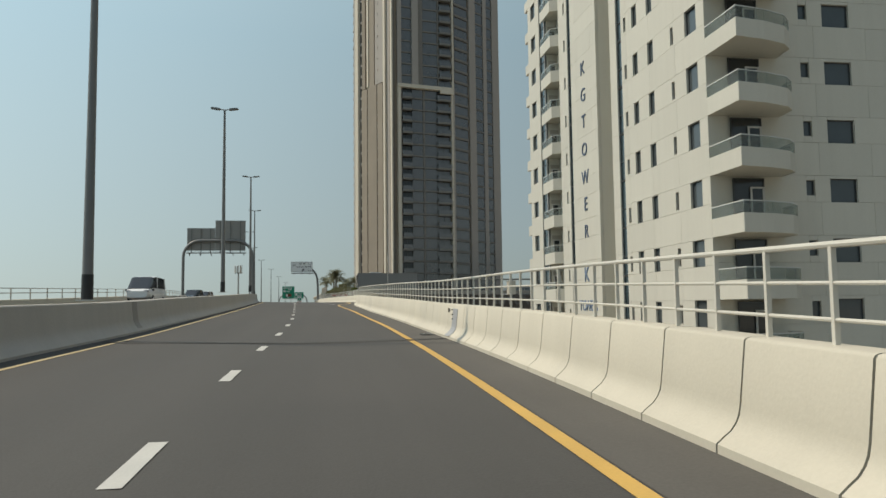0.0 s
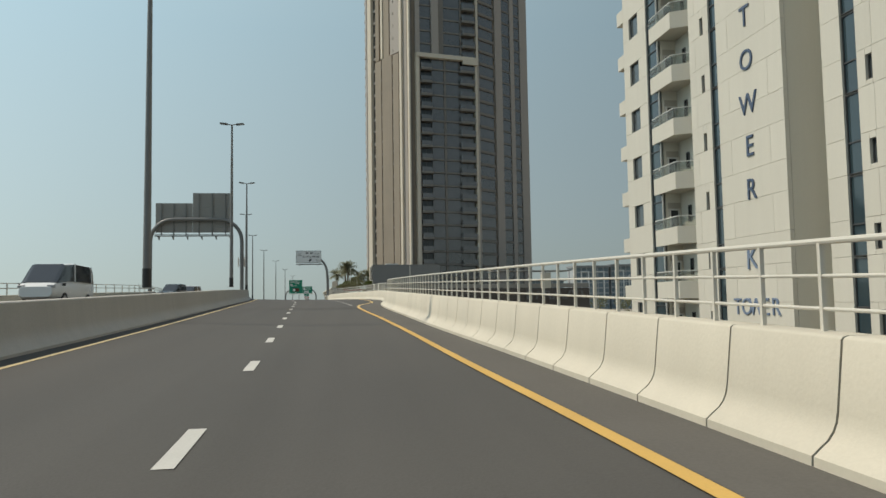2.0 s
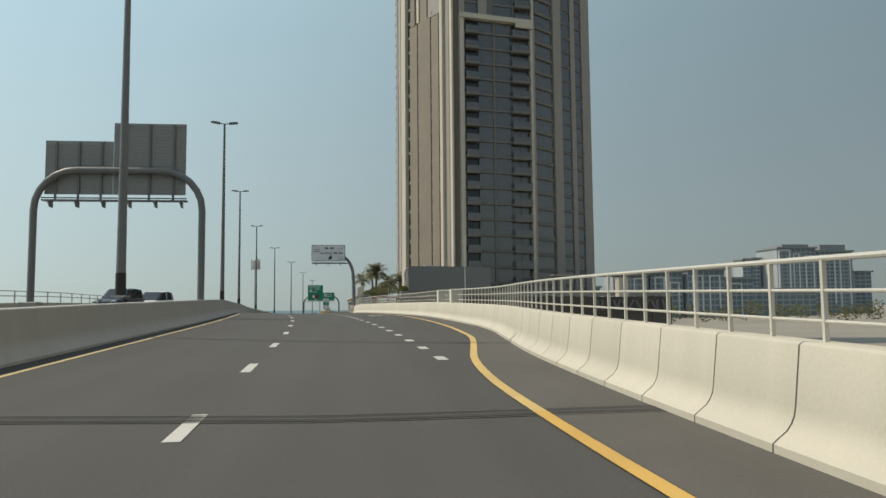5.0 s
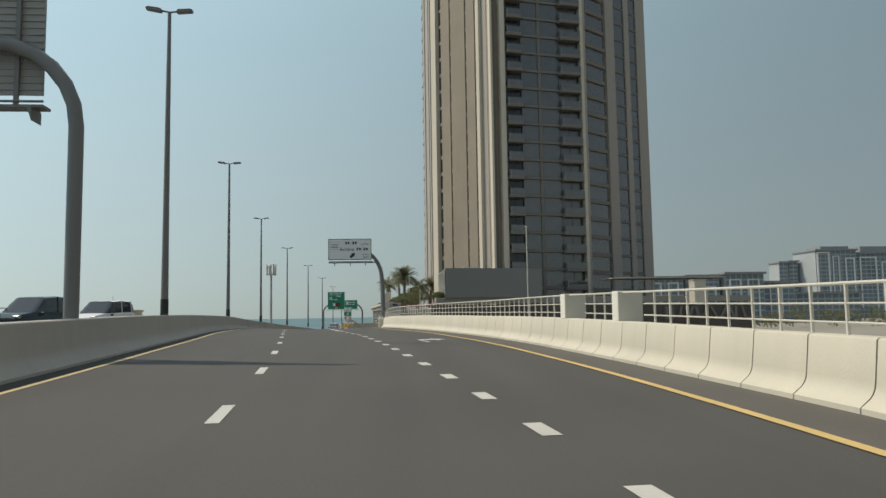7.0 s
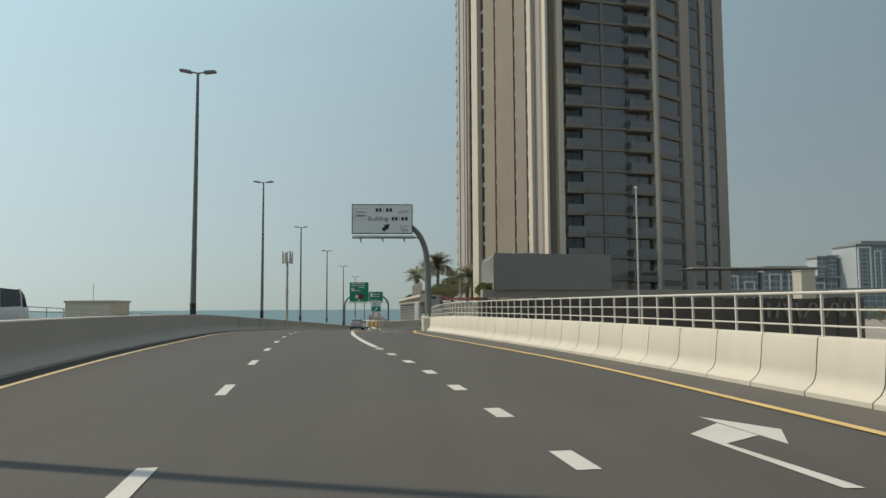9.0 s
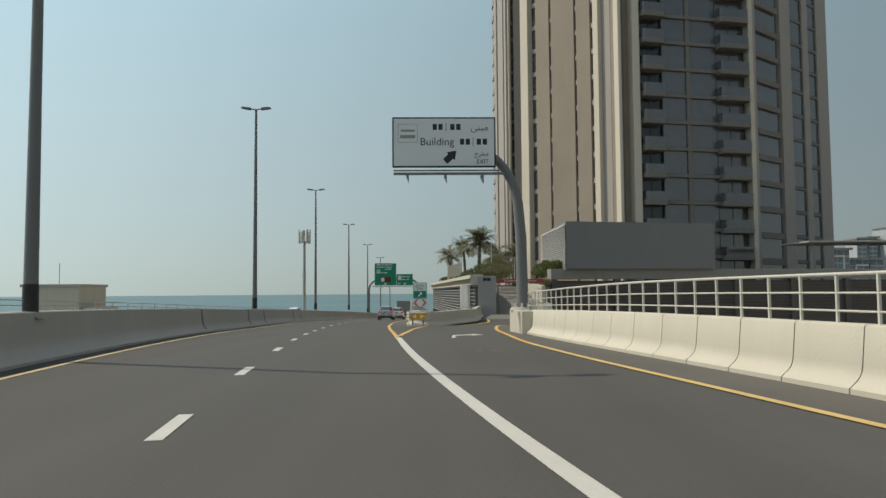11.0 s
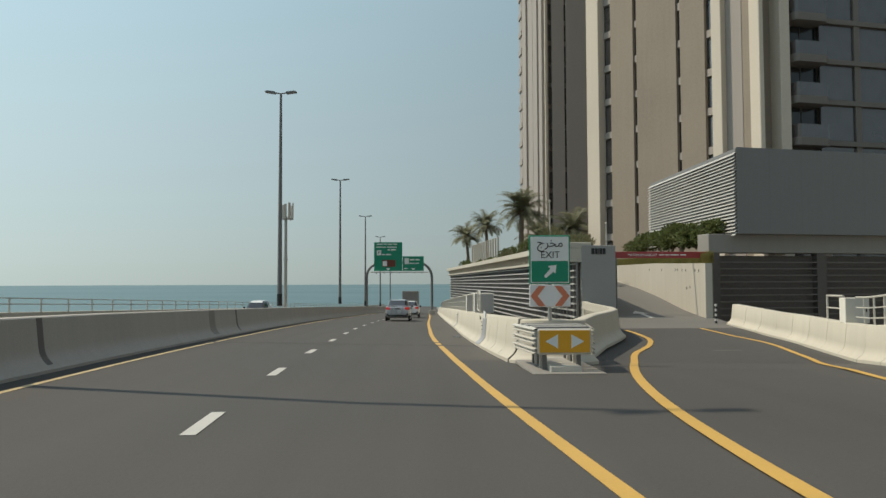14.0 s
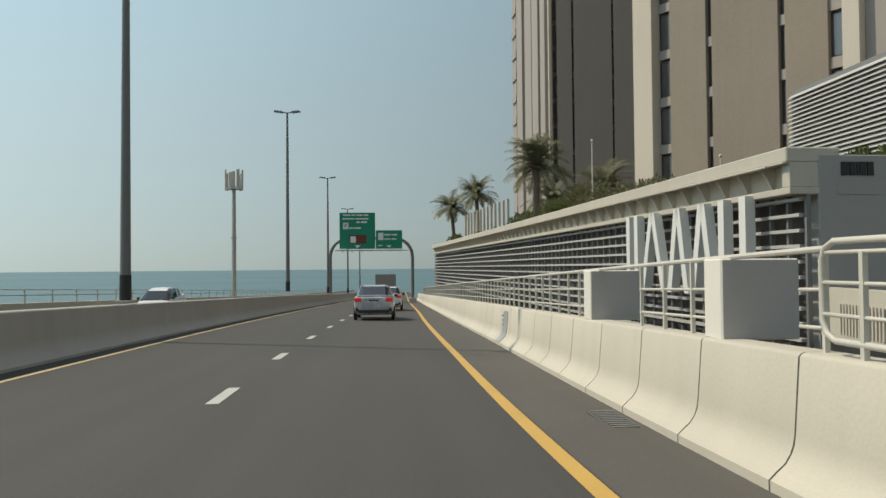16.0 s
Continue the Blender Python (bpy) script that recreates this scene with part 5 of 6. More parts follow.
box(slat, 0, -0.17, 0, LEN, -0.02, 0.065)
me = mesh_of("slat", slat, M_SLAT)
for k in range(11):
    share("slat", me, park, l_at @ Matrix.Translation((0, 0, -1.45 + 0.30 * k)))
bm = bmesh.new()
box(bm, -0.035, -0.10, -2.6, 0.035, -0.01, 1.9)
me = mesh_of("upright", bm, M_POLE)
for k in range(104):
    share("upright", me, park, l_at @ Matrix.Translation((0.3 + 0.6 * k, 0, 0)))
bm = bmesh.new()
box(bm, -0.2, -0.50, 2.28, LEN + 0.15, 0.6, 2.56, bevel=0.02)
part("parapet_beam", bm, M_STUCCO, park, "beige concrete parapet beam").matrix_basis = l_at
for name, x0, y0, z0, x1, y1, z1 in (("drip_edge", -0.2, -0.56, 2.24, LEN + 0.12, -0.44, 2.276), ("parapet_wall", -0.2, -0.16, 1.803, LEN - 0.13, 0.6, 2.277),
                                     ("parapet_ledge", -0.2, -0.44, 1.67, LEN + 0.15, 0.6, 1.80), ("end_block", LEN - 0.12, -0.43, 1.803, LEN + 0.14, 0.5, 2.277)):
    bm = bmesh.new()
    box(bm, x0, y0, z0, x1, y1, z1, bevel=0.01)
    part(name, bm, M_STUCCO, park).matrix_basis = l_at
bm = bmesh.new()
fin = [[bm.verts.new((x, y, z)) for y, z in ((-0.46, 0.0), (-0.46, -0.07), (-0.36, -0.20), (-0.24, -0.44), (-0.12, -0.49), (-0.12, 0.0))] for x in (-0.035, 0.035)]
bm.faces.new(fin[0]), bm.faces.new(fin[1][::-1])
for i in range(6):
    bm.faces.new((fin[0][i], fin[1][i], fin[1][(i + 1) % 6], fin[0][(i + 1) % 6]))
bmesh.ops.recalc_face_normals(bm, faces=bm.faces)
me = mesh_of("corbel", bm, M_STUCCO)
for k in range(66):
    share("corbel", me, park, l_at @ Matrix.Translation((61.2 - 0.93 * k, 0, 2.285)))
bm = bmesh.new()
tube(bm, [(57, -0.585, 2.24), (61.6, -0.585, 2.24)], 0.025)
part("pipe", bm, M_STUCCO, park).matrix_basis = l_at
# end panel of the louvred wall
bm = bmesh.new()
box(bm, 4.25, 171.45, -1.6, 5.80, 171.74, 2.42, bevel=0.02)
endp = part("end_panel", bm, M_SIGN_WALL, park, "grey metal end panel")
for x0, x1 in ((4.70, 4.84), (4.87, 4.98), (5.01, 5.04), (5.07, 5.19), (5.22, 5.34)):
    bm = bmesh.new()
    box(bm, x0, 171.42, 2.02, x1, 171.45, 2.28)
    part("number_bar", bm, M_SIGN_BLACK, endp, "black bar")
bm = bmesh.new()
box(bm, 4.62, 171.435, 1.66, 5.50, 171.45, 1.76)
part("emblem_bar", bm, M_SIGN_WALL, endp, "grey emblem bar")
# big white shapes standing in front of the louvres
for n, (a, b) in enumerate(((54.2, 55.1), (55.25, 56.85), (57.0, 58.2), (58.3, 59.5), (59.7, 60.9))):
    em = thing("sign_block", "large white upright block of a wall emblem", "sign", "white blocks on the louvred wall", at=l_at @ Matrix.Translation((a, 0, 0)))
    w = b - a
    bars = [(0, 0, 0.26, w * 0.0), (w - 0.30, w - 0.30, 0.26, 0)] if n in (0, 4) else [(0.0, w / 2 - 0.16, 0.24, 0), (w - 0.24, w / 2 - 0.08, 0.24, 0)]
    for lo_x, hi_x, bw, _ in bars:
        bm = bmesh.new()
        extrude_poly(bm, [(lo_x, -0.35), (lo_x + bw, -0.35), (hi_x + bw, 1.75), (hi_x, 1.75)], -0.62, -0.40, Matrix())
        part("bar", bm, M_LETTER, em)
    bm = bmesh.new()
    box(bm, w * 0.25, -0.40, 0.3, w * 0.75, -0.16, 0.36)
    part("mount", bm, M_SIGN_WALL, em)

# ramp wall
bm = bmesh.new()
rw = [((9.48, 170.4), 1.57), ((9.95, 175.0), 1.68), ((10.45, 180.3), 1.82), ((11.4, 190), 1.95), ((12.3, 199.5), 2.05), ((13.4, 212), 2.3)]
for (a, za), (b, zb) in zip(rw, rw[1:]):
    lo = [bm.verts.new((x, y, -2.5)) for x, y in (a, b, (b[0] + 0.3, b[1]), (a[0] + 0.3, a[1]))]
    hi = [bm.verts.new((x, y, z)) for (x, y), z in zip((a, b, (b[0] + 0.3, b[1]), (a[0] + 0.3, a[1])), (za, zb, zb, za))]
    bm.faces.new(hi), bm.faces.new(lo[::-1])
    for i in range(4):
        bm.faces.new((lo[i], lo[(i + 1) % 4], hi[(i + 1) % 4], hi[i]))
bmesh.ops.remove_doubles(bm, verts=bm.verts, dist=0.001)
rwall = part("ramp_wall", bm, M_STUCCO)
tagged(rwall, "beige stucco wall along the exit ramp, with small drain holes", "wall", kind="structure")
for y, z in ((171.4, 1.2), (172.0, 1.22), (173.6, 1.25), (174.3, 1.26), (175.2, 1.3), (175.6, 1.3), (172.9, 0.45), (173.5, 0.4), (178.5, 1.35), (181.5, 1.4)):
    bm = bmesh.new()
    x = float(np.interp(y, [169.2, 175, 180.3, 190], [9.35, 9.95, 10.45, 11.4]))
    box(bm, x - 0.012, y - 0.035, z, x + 0.03, y + 0.035, z + 0.13)
    part("drain_hole", bm, M_JOINT, rwall, "dark drain hole")

# deck edge, openings and slats facing the oncoming road
f_at = frame_of((10.75, 173.33), (0.981, 0.195, 0), (0.195, -0.981, 0))
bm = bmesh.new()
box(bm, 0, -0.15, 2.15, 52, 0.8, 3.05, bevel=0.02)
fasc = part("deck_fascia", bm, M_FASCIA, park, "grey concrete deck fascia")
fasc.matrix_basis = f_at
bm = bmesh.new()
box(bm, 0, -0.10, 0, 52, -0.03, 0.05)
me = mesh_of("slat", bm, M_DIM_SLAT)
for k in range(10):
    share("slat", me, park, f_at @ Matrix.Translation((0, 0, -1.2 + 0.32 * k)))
# columns take the same dark tone, coloured as if deep in shade
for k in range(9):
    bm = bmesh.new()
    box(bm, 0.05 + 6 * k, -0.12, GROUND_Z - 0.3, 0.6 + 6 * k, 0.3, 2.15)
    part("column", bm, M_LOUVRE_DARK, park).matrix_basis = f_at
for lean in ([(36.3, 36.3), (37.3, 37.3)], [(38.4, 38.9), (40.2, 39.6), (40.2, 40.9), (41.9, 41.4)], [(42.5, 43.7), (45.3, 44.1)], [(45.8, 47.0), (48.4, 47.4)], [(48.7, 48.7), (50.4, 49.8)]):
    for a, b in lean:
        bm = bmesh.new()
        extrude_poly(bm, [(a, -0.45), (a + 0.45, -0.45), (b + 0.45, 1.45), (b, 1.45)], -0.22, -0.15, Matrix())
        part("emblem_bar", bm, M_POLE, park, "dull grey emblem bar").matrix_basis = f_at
# dark grey plant box on the deck
plant = thing("plant_room", "dark grey clad plant room with a pale louvred side on the deck", "building")
B0 = Vector((12.02, 172.95, 0))
bm = bmesh.new()
prism(bm, [(12.1, 173.05), (26.35, 176.0), (24.5, 188), (12.15, 186.0)], 3.04, 7.15)
part("body", bm, M_BOX, plant, "dark grey cladding")
for k in range(8):
    bm = bmesh.new()
    box(bm, 0.002 + 1.82 * k, -0.03, 3.06, 1.818 + 1.82 * k, 0.0, 7.2)
    part("panel", bm, M_BOX, plant).matrix_basis = frame_of(B0 + Vector((0.1, 0.08, 0)), (0.979, 0.203, 0), (0.203, -0.979, 0))
bw_at = frame_of((12.13, 186.0), (0, -1, 0), (-1, 0, 0))
bm = bmesh.new()
extrude_poly(bm, [(0, 0), (13.0, 0), (13.0, 0.02), (0, 0.02)], -0.16, 0.0, Matrix.Rotation(0, 4, "X"))
for v in bm.verts:
    v.co.z += v.co.y * 0.9
me = mesh_of("slat", bm, M_SLAT)
for k in range(24):
    share("slat", me, plant, bw_at @ Matrix.Translation((0, 0, 3.1 + 0.168 * k)))
bm = bmesh.new()
box(bm, 15.2, 178.5, 7.15, 17.8, 181, 7.65)
part("hatch", bm, M_FRAME, plant, "pale roof hatch")
# height limit beam
beam = thing("height_beam", "red height-limit beam with white lettering above the ramp wall", "sign")
b_at = frame_of((5.96, 172.3), (1, 0.04, 0), (0.04, -1, 0))
bm = bmesh.new()
box(bm, 0, -0.08, 1.86, 4.6, 0.0, 2.16, bevel=0.01)
part("beam", bm, M_SIGN_RED, beam).matrix_basis = b_at
lettering("beam_text", "MAXIMUM HEIGHT", 0.165, M_SIGN_PLAIN, beam, b_at @ Matrix.Translation((0.62, -0.085, 1.95)) @ UPRIGHT, 0.003, "white lettering", "LEFT")
for x0, x1 in ((2.12, 2.36), (2.42, 2.60), (2.66, 3.05), (3.12, 3.40)):
    bm = bmesh.new()
    box(bm, x0, -0.084, 1.985, x1, -0.08, 2.035)
    part("text_bar", bm, M_SIGN_PLAIN, beam, "white bar").matrix_basis = b_at
for x in (0.08, 4.5):
    bm = bmesh.new()
    tube(bm, [(x, -0.04, -0.8), (x, -0.04, 1.86)], 0.05)
    part("hanger", bm, M_POLE, beam).matrix_basis = b_at


# ---- plants ----
rng = random.Random(7)


def leaf_cloud(bm, centre, radii, count, size, hollow=0.45, up=0.3):
    """Many small folded leaves filling an uneven ellipsoid."""
    c = Vector(centre)
    for _ in range(count):
        d = Vector((rng.gauss(0, 1), rng.gauss(0, 1), rng.gauss(0, 1))).normalized()
        r = (hollow + (1 - hollow) * rng.random() ** 0.6) * (0.72 + 0.28 * noise.noise(d * 2.3 + c))
        p = c + Vector((d.x * radii[0], d.y * radii[1], d.z * radii[2])) * r * 1.15
        a = (d + Vector((rng.uniform(-1, 1), rng.uniform(-1, 1), rng.uniform(-0.6, 1) + up))).normalized()
        b = a.cross(Vector((rng.uniform(-1, 1), rng.uniform(-1, 1), rng.uniform(-1, 1)))).normalized()
        s = size * rng.uniform(0.6, 1.3)
        n = a.cross(b) * s * 0.15
        v = [bm.verts.new(q) for q in (p, p + a * s * 0.5 + b * s * 0.28 + n, p + a * s, p + a * s * 0.5 - b * s * 0.28 + n)]
        bm.faces.new(v[:3]), bm.faces.new((v[0], v[2], v[3]))


def palm(at, trunk_h, frond, n, lean=(0, 0), r=0.2, label="date palm with grey-green arching fronds on the planted deck"):
    tree = thing("palm_tree", label, "palm tree", "palms on the deck", at=Matrix.Translation(at))
    top = Vector((lean[0], lean[1], trunk_h))
    bm = bmesh.new()
    rings = []
    for k in range(17):
        t = k / 16
        c = Vector((lean[0] * t * t, lean[1] * t * t, trunk_h * t))
        rad = r * (1.25 - 0.35 * t) * (1.10 if k % 2 else 0.92)
        rings.append([bm.verts.new(c + Vector((math.cos(a), math.sin(a), 0)) * rad) for a in (2 * math.pi * i / 9 for i in range(9))])
    for q, w in zip(rings, rings[1:]):
        for i in range(9):
            bm.faces.new((q[i], q[(i + 1) % 9], w[(i + 1) % 9], w[i]))
    bm.faces.new(rings[0][::-1]), bm.faces.new(rings[-1])
    part("trunk", bm, M_TRUNK, tree, "rough brown trunk")
    bm = bmesh.new()
    for i in range(n):
        az = 2.399 * i + rng.uniform(-0.3, 0.3)
        rise = rng.uniform(-0.35, 1.40)
        length = frond * rng.uniform(0.8, 1.1)
        h = Vector((math.cos(az), math.sin(az), 0))
        side = Vector((-h.y, h.x, 0))
        pts = []
        p, ang = top.copy(), rise
        for k in range(15):
            pts.append((p.copy(), ang))
            p = p + (h * math.cos(ang) + Vector((0, 0, math.sin(ang)))) * (length / 14)
            ang -= 0.035 + 0.0085 * k * (1.1 if rise > 0 else 0.4)
        for (a, _), (b, _) in zip(pts, pts[1:]):
            w = side * 0.018
            bm.faces.new([bm.verts.new(q) for q in (a - w, a + w, b + w, b - w)])
        for k in range(2, 15):
            q, an = pts[k]
            fwd = h * math.cos(an) + Vector((0, 0, math.sin(an)))
            ll = length * 0.27 * math.sin(math.pi * (0.18 + 0.78 * k / 15))
            for sg in (-1, 1):
                for j in range(3):
                    o = q - fwd * (length / 42) * j
                    tip = o + (side * sg * 0.75 + fwd * 0.6 + Vector((0, 0, rng.uniform(-0.35, 0.15)))).normalized() * ll * rng.uniform(0.85, 1.1)
                    w = fwd * 0.042
                    bm.faces.new([bm.verts.new(v) for v in (o - w, o + w, tip)])
    part("crown", bm, M_LEAF, tree, "feathery grey-green fronds")
    bm = bmesh.new()
    leaf_cloud(bm, top + Vector((0, 0, -0.25)), (0.36, 0.36, 0.4), 70, 0.4)
    part("leaf_base", bm, M_TRUNK, tree)
    return tree


def shrub(at, radii, count, size, mat=M_SHRUB, label="leafy green shrub on the planted deck"):
    bush = thing("shrub", label, "shrub", "shrubs on the deck", at=Matrix.Translation(at))
    bm = bmesh.new()
    for k in range(5):
        a = 2 * math.pi * k / 5 + rng.random()
        tube(bm, [(0, 0, 0), (0.3 * radii[0] * math.cos(a), 0.3 * radii[1] * math.sin(a), radii[2] * 0.7), (0.7 * radii[0] * math.cos(a), 0.7 * radii[1] * math.sin(a), radii[2] * 1.4)], 0.035, 5, 0.012)
    part("stem", bm, M_TRUNK, bush)
    bm = bmesh.new()
    for k in range(4):
        c = (rng.uniform(-0.45, 0.45) * radii[0], rng.uniform(-0.45, 0.45) * radii[1], radii[2] * rng.uniform(0.75, 1.35))
        leaf_cloud(bm, c, (radii[0] * 0.62, radii[1] * 0.62, radii[2] * 0.6), count // 4, size)
    part("foliage", bm, mat, bush)
    return bush


DECK = 2.0
palm((7.6, 213.6, DECK), 6.1, 3.1, 64, (0.2, 0.3), 0.24)
palm((7.65, 248, DECK), 7.2, 3.2, 60, (-0.3, 0.2), 0.24)
palm((5.2, 254, DECK), 6.0, 3.0, 56, (-0.4, 0.0), 0.22)
palm((10.6, 222, DECK), 4.0, 3.0, 54, (0.3, 0.0), 0.22)
palm((12.6, 214, DECK), 4.2, 3.2, 54, (0.5, 0.3), 0.24, "broad date palm half hidden by the deck planting")
EDGE_SHRUBS = [
    (11.3, 174.6, 0.7, 0.9, 0.62, 620, 0.24, M_SHRUB), (11.4, 176.4, 0.75, 1.0, 0.72, 700, 0.24, M_SHRUB), (11.5, 178.5, 0.8, 1.1, 0.66, 700, 0.24, M_SHRUB),
    (11.7, 180.8, 0.8, 1.2, 0.74, 700, 0.24, M_SHRUB), (11.9, 183.2, 0.8, 1.2, 0.6, 620, 0.24, M_SHRUB), (12.2, 186.0, 0.9, 1.5, 0.7, 620, 0.24, M_SHRUB),
    (12.6, 190.0, 1.0, 1.8, 0.7, 560, 0.26, M_SHRUB),
]
NEAR_BUSHES = [
    (6.3, 186.0, 0.9, 0.9, 1.05, 620, 0.22, M_TREE), (6.1, 190.5, 1.1, 1.3, 0.8, 620, 0.2, M_TREE), (6.6, 196.0, 1.5, 1.8, 1.1, 900, 0.2, M_TREE),
    (8.4, 200.5, 1.9, 2.0, 1.6, 1100, 0.2, M_TREE), (5.9, 201.0, 1.1, 1.6, 0.8, 700, 0.2, M_TREE), (5.3, 207.0, 1.0, 1.8, 0.7, 600, 0.22, M_TREE),
    (4.6, 213.0, 0.9, 1.6, 0.6, 560, 0.22, M_SHRUB),
]
FAR_BUSHES = [
    (4.2, 220.0, 0.9, 1.6, 0.7, 520, 0.24, M_SHRUB), (3.4, 232.0, 0.9, 1.4, 0.7, 480, 0.24, M_SHRUB), (9.5, 206.0, 2.0, 2.0, 1.5, 1400, 0.22, M_TREE),
    (7.6, 188.5, 1.5, 1.8, 1.35, 1200, 0.2, M_TREE), (8.3, 194.5, 1.9, 2.0, 1.7, 1500, 0.2, M_TREE), (10.2, 199.0, 1.9, 2.0, 1.9, 1500, 0.2, M_TREE),
    (6.2, 209.5, 1.4, 1.8, 1.1, 1000, 0.2, M_SHRUB), (7.0, 204.5, 1.5, 1.8, 1.35, 1100, 0.2, M_SHRUB),
]
for bed in (EDGE_SHRUBS, NEAR_BUSHES, FAR_BUSHES):
    for x, y, rx, ry, rz, n, s, mt in bed:
        tall = 1.2 if mt is M_SHRUB else 1.45
        low = 0.58 if bed is not EDGE_SHRUBS and y < 203 else 1.0
        shrub((x, y, DECK + (0.45 if bed is EDGE_SHRUBS else 0)), (rx * 1.15, ry * 1.1, rz * tall * low), int(n * 1.5 * low), s, mt,
              "leafy green shrub along the deck edge" if mt is M_SHRUB else "dense olive green bush behind the parapet")
# ground cover behind the ramp wall
bm = bmesh.new()
for k in range(9000):
    y = rng.uniform(170.6, 199)
    x = float(np.interp(y, [169.2, 175, 180.3, 190, 199.5], [9.7, 10.3, 10.8, 11.75, 12.65])) + rng.uniform(0, 0.05 + 0.65 * min(1, (y - 170.5) / 4.5))
    z = float(np.interp(y, [169, 199], [1.55, 2.05]))
    h = rng.uniform(0.2, 0.62)
    d = Vector((rng.uniform(-0.1, 0.1), rng.uniform(-0.1, 0.1), h))
    p = Vector((x, y, z))
    bm.faces.new([bm.verts.new(q) for q in (p + Vector((0.035, 0.03, 0)), p - Vector((0.035, 0.03, 0)), p + d)])
tagged(part("ground_cover", bm, M_COVER), "yellow-green ground cover along the top of the ramp wall", "grass", kind="stuff")
bm = bmesh.new()
rwl = [(9.8, 170.5), (10.26, 175.0), (10.76, 180.3), (11.71, 190), (12.61, 199.5)]
prism(bm, rwl + [(x + (1.0 if y > 171 else 0.06), y) for x, y in rwl[::-1]], -1.0, 1.5)
tagged(part("planter_bed", bm, M_GROUND), "soil bed behind the ramp wall", "planting bed", kind="structure")
# white posts of the deck's edge fence
post_me = slab_mesh("fence_post", -0.09, -0.09, 0, 0.09, 0.09, 3.2, M_TOWER_FIN, 0.01)
fence = thing("deck_fence", "row of cream posts along the planted deck", "fence")
for k in range(13):
    t = k / 12
    share("fence_post", post_me, fence, Matrix.Translation((4.9 - 1.24 * t, 210.4 + 16.2 * t, DECK)))
bm = bmesh.new()
tube(bm, [(4.9, 210.4, DECK + 1.2), (3.66, 226.6, DECK + 1.2)], 0.03)
part("rail", bm, M_TOWER_FIN, fence)


def mast(name, label, at, h, r, mat=M_RAIL):
    p = thing(name, label, "pole", at=Matrix.Translation(at))
    bm = bmesh.new()
    tube(bm, [(0, 0, 0), (0, 0, h * 0.5), (0, 0, h)], r, 8, r * 0.6)
    part("pole", bm, mat, p, "", True)
    bm = bmesh.new()
    bmesh.ops.create_uvsphere(bm, u_segments=8, v_segments=6, radius=r * 1.5, matrix=Matrix.Translation((0, 0, h)))
    part("finial", bm, mat, p)


mast("flag_pole", "slim pale flag pole without a flag", (15.75, 133.3, GROUND_Z), 17.4, 0.07)
mast("flag_pole", "slim white pole standing on the deck", (8.1, 200, DECK), 5.6, 0.06)
mast("slim_pole", "short cream pole beside the car park deck", (9.2, 186, DECK), 2.6, 0.05)

# antenna mast on the left
ant = thing("antenna_mast", "pale steel antenna mast with a ring of panel antennas", "mast")
bm = bmesh.new()
tube(bm, [(-25.3, 265.8, GROUND_Z), (-25.3, 265.8, 3), (-25.3, 265.8, 12.2)], 0.36, 12, 0.26)
part("shaft", bm, M_GALV, ant, "", True)
bm = bmesh.new()
tube(bm, [(-25.3, 265.8, 4.7), (-25.3, 265.8, 4.9)], 0.46, 12)
tube(bm, [(-25.3, 265.8, 11.7), (-25.3, 265.8, 11.85)], 1.25, 14)
part("ring", bm, M_GALV, ant)
for k in range(7):
    a = 2 * math.pi * k / 7
    bm = bmesh.new()
    box(bm, -0.22, -0.1, 11.6, 0.22, 0.1, 14.1 if k % 2 else 14.5, bevel=0.03)
    o = part("panel_antenna", bm, M_SLAT, ant)
    o.matrix_basis = Matrix.Translation((-25.3 + 1.2 * math.cos(a), 265.8 + 1.2 * math.sin(a), 0)) @ Matrix.Rotation(a + math.pi / 2, 4, "Z")

# low building on the left
hut = thing("service_building", "low beige flat-roofed building beyond the oncoming road", "building")
bm = bmesh.new()
box(bm, -38.2, 180, GROUND_Z - 0.2, -32.9, 186, 1.85)
part("wall", bm, M_STUCCO, hut)
bm = bmesh.new()
box(bm, -38.35, 179.85, 1.85, -32.75, 186.15, 2.12, bevel=0.02)
part("roof", bm, M_CONCRETE, hut)
bm = bmesh.new()
box(bm, -32.7, 180.4, GROUND_Z - 0.2, -31.2, 185, -0.1)
part("annex", bm, M_STUCCO, hut)
bm = bmesh.new()
tube(bm, [(-36.2, 183, 2.1), (-36.2, 183, 4.2)], 0.03)
part("aerial", bm, M_POLE, hut)

# railing of the oncoming side
orail = thing("railing", "thin pale railing on the far barrier of the oncoming road", "railing")
for h in (1.05, 1.28):
    bm = bmesh.new()
    tube(bm, [(p.x, p.y, p.z + h) for p, s in along(lambda y: xL(y) - 9.75, -20, 330, 4.0)], 0.025, 6)
    part("rail", bm, M_RAIL, orail)
bm = bmesh.new()
box(bm, -0.025, -0.025, 0.7, 0.025, 0.025, 1.28)
me = mesh_of("post", bm, M_RAIL)
for k in range(140):
    y = -20 + 2.5 * k
    x = xL(y) - 9.75
    share("post", me, orail, Matrix.Translation((x, y, zroad(x, y))))


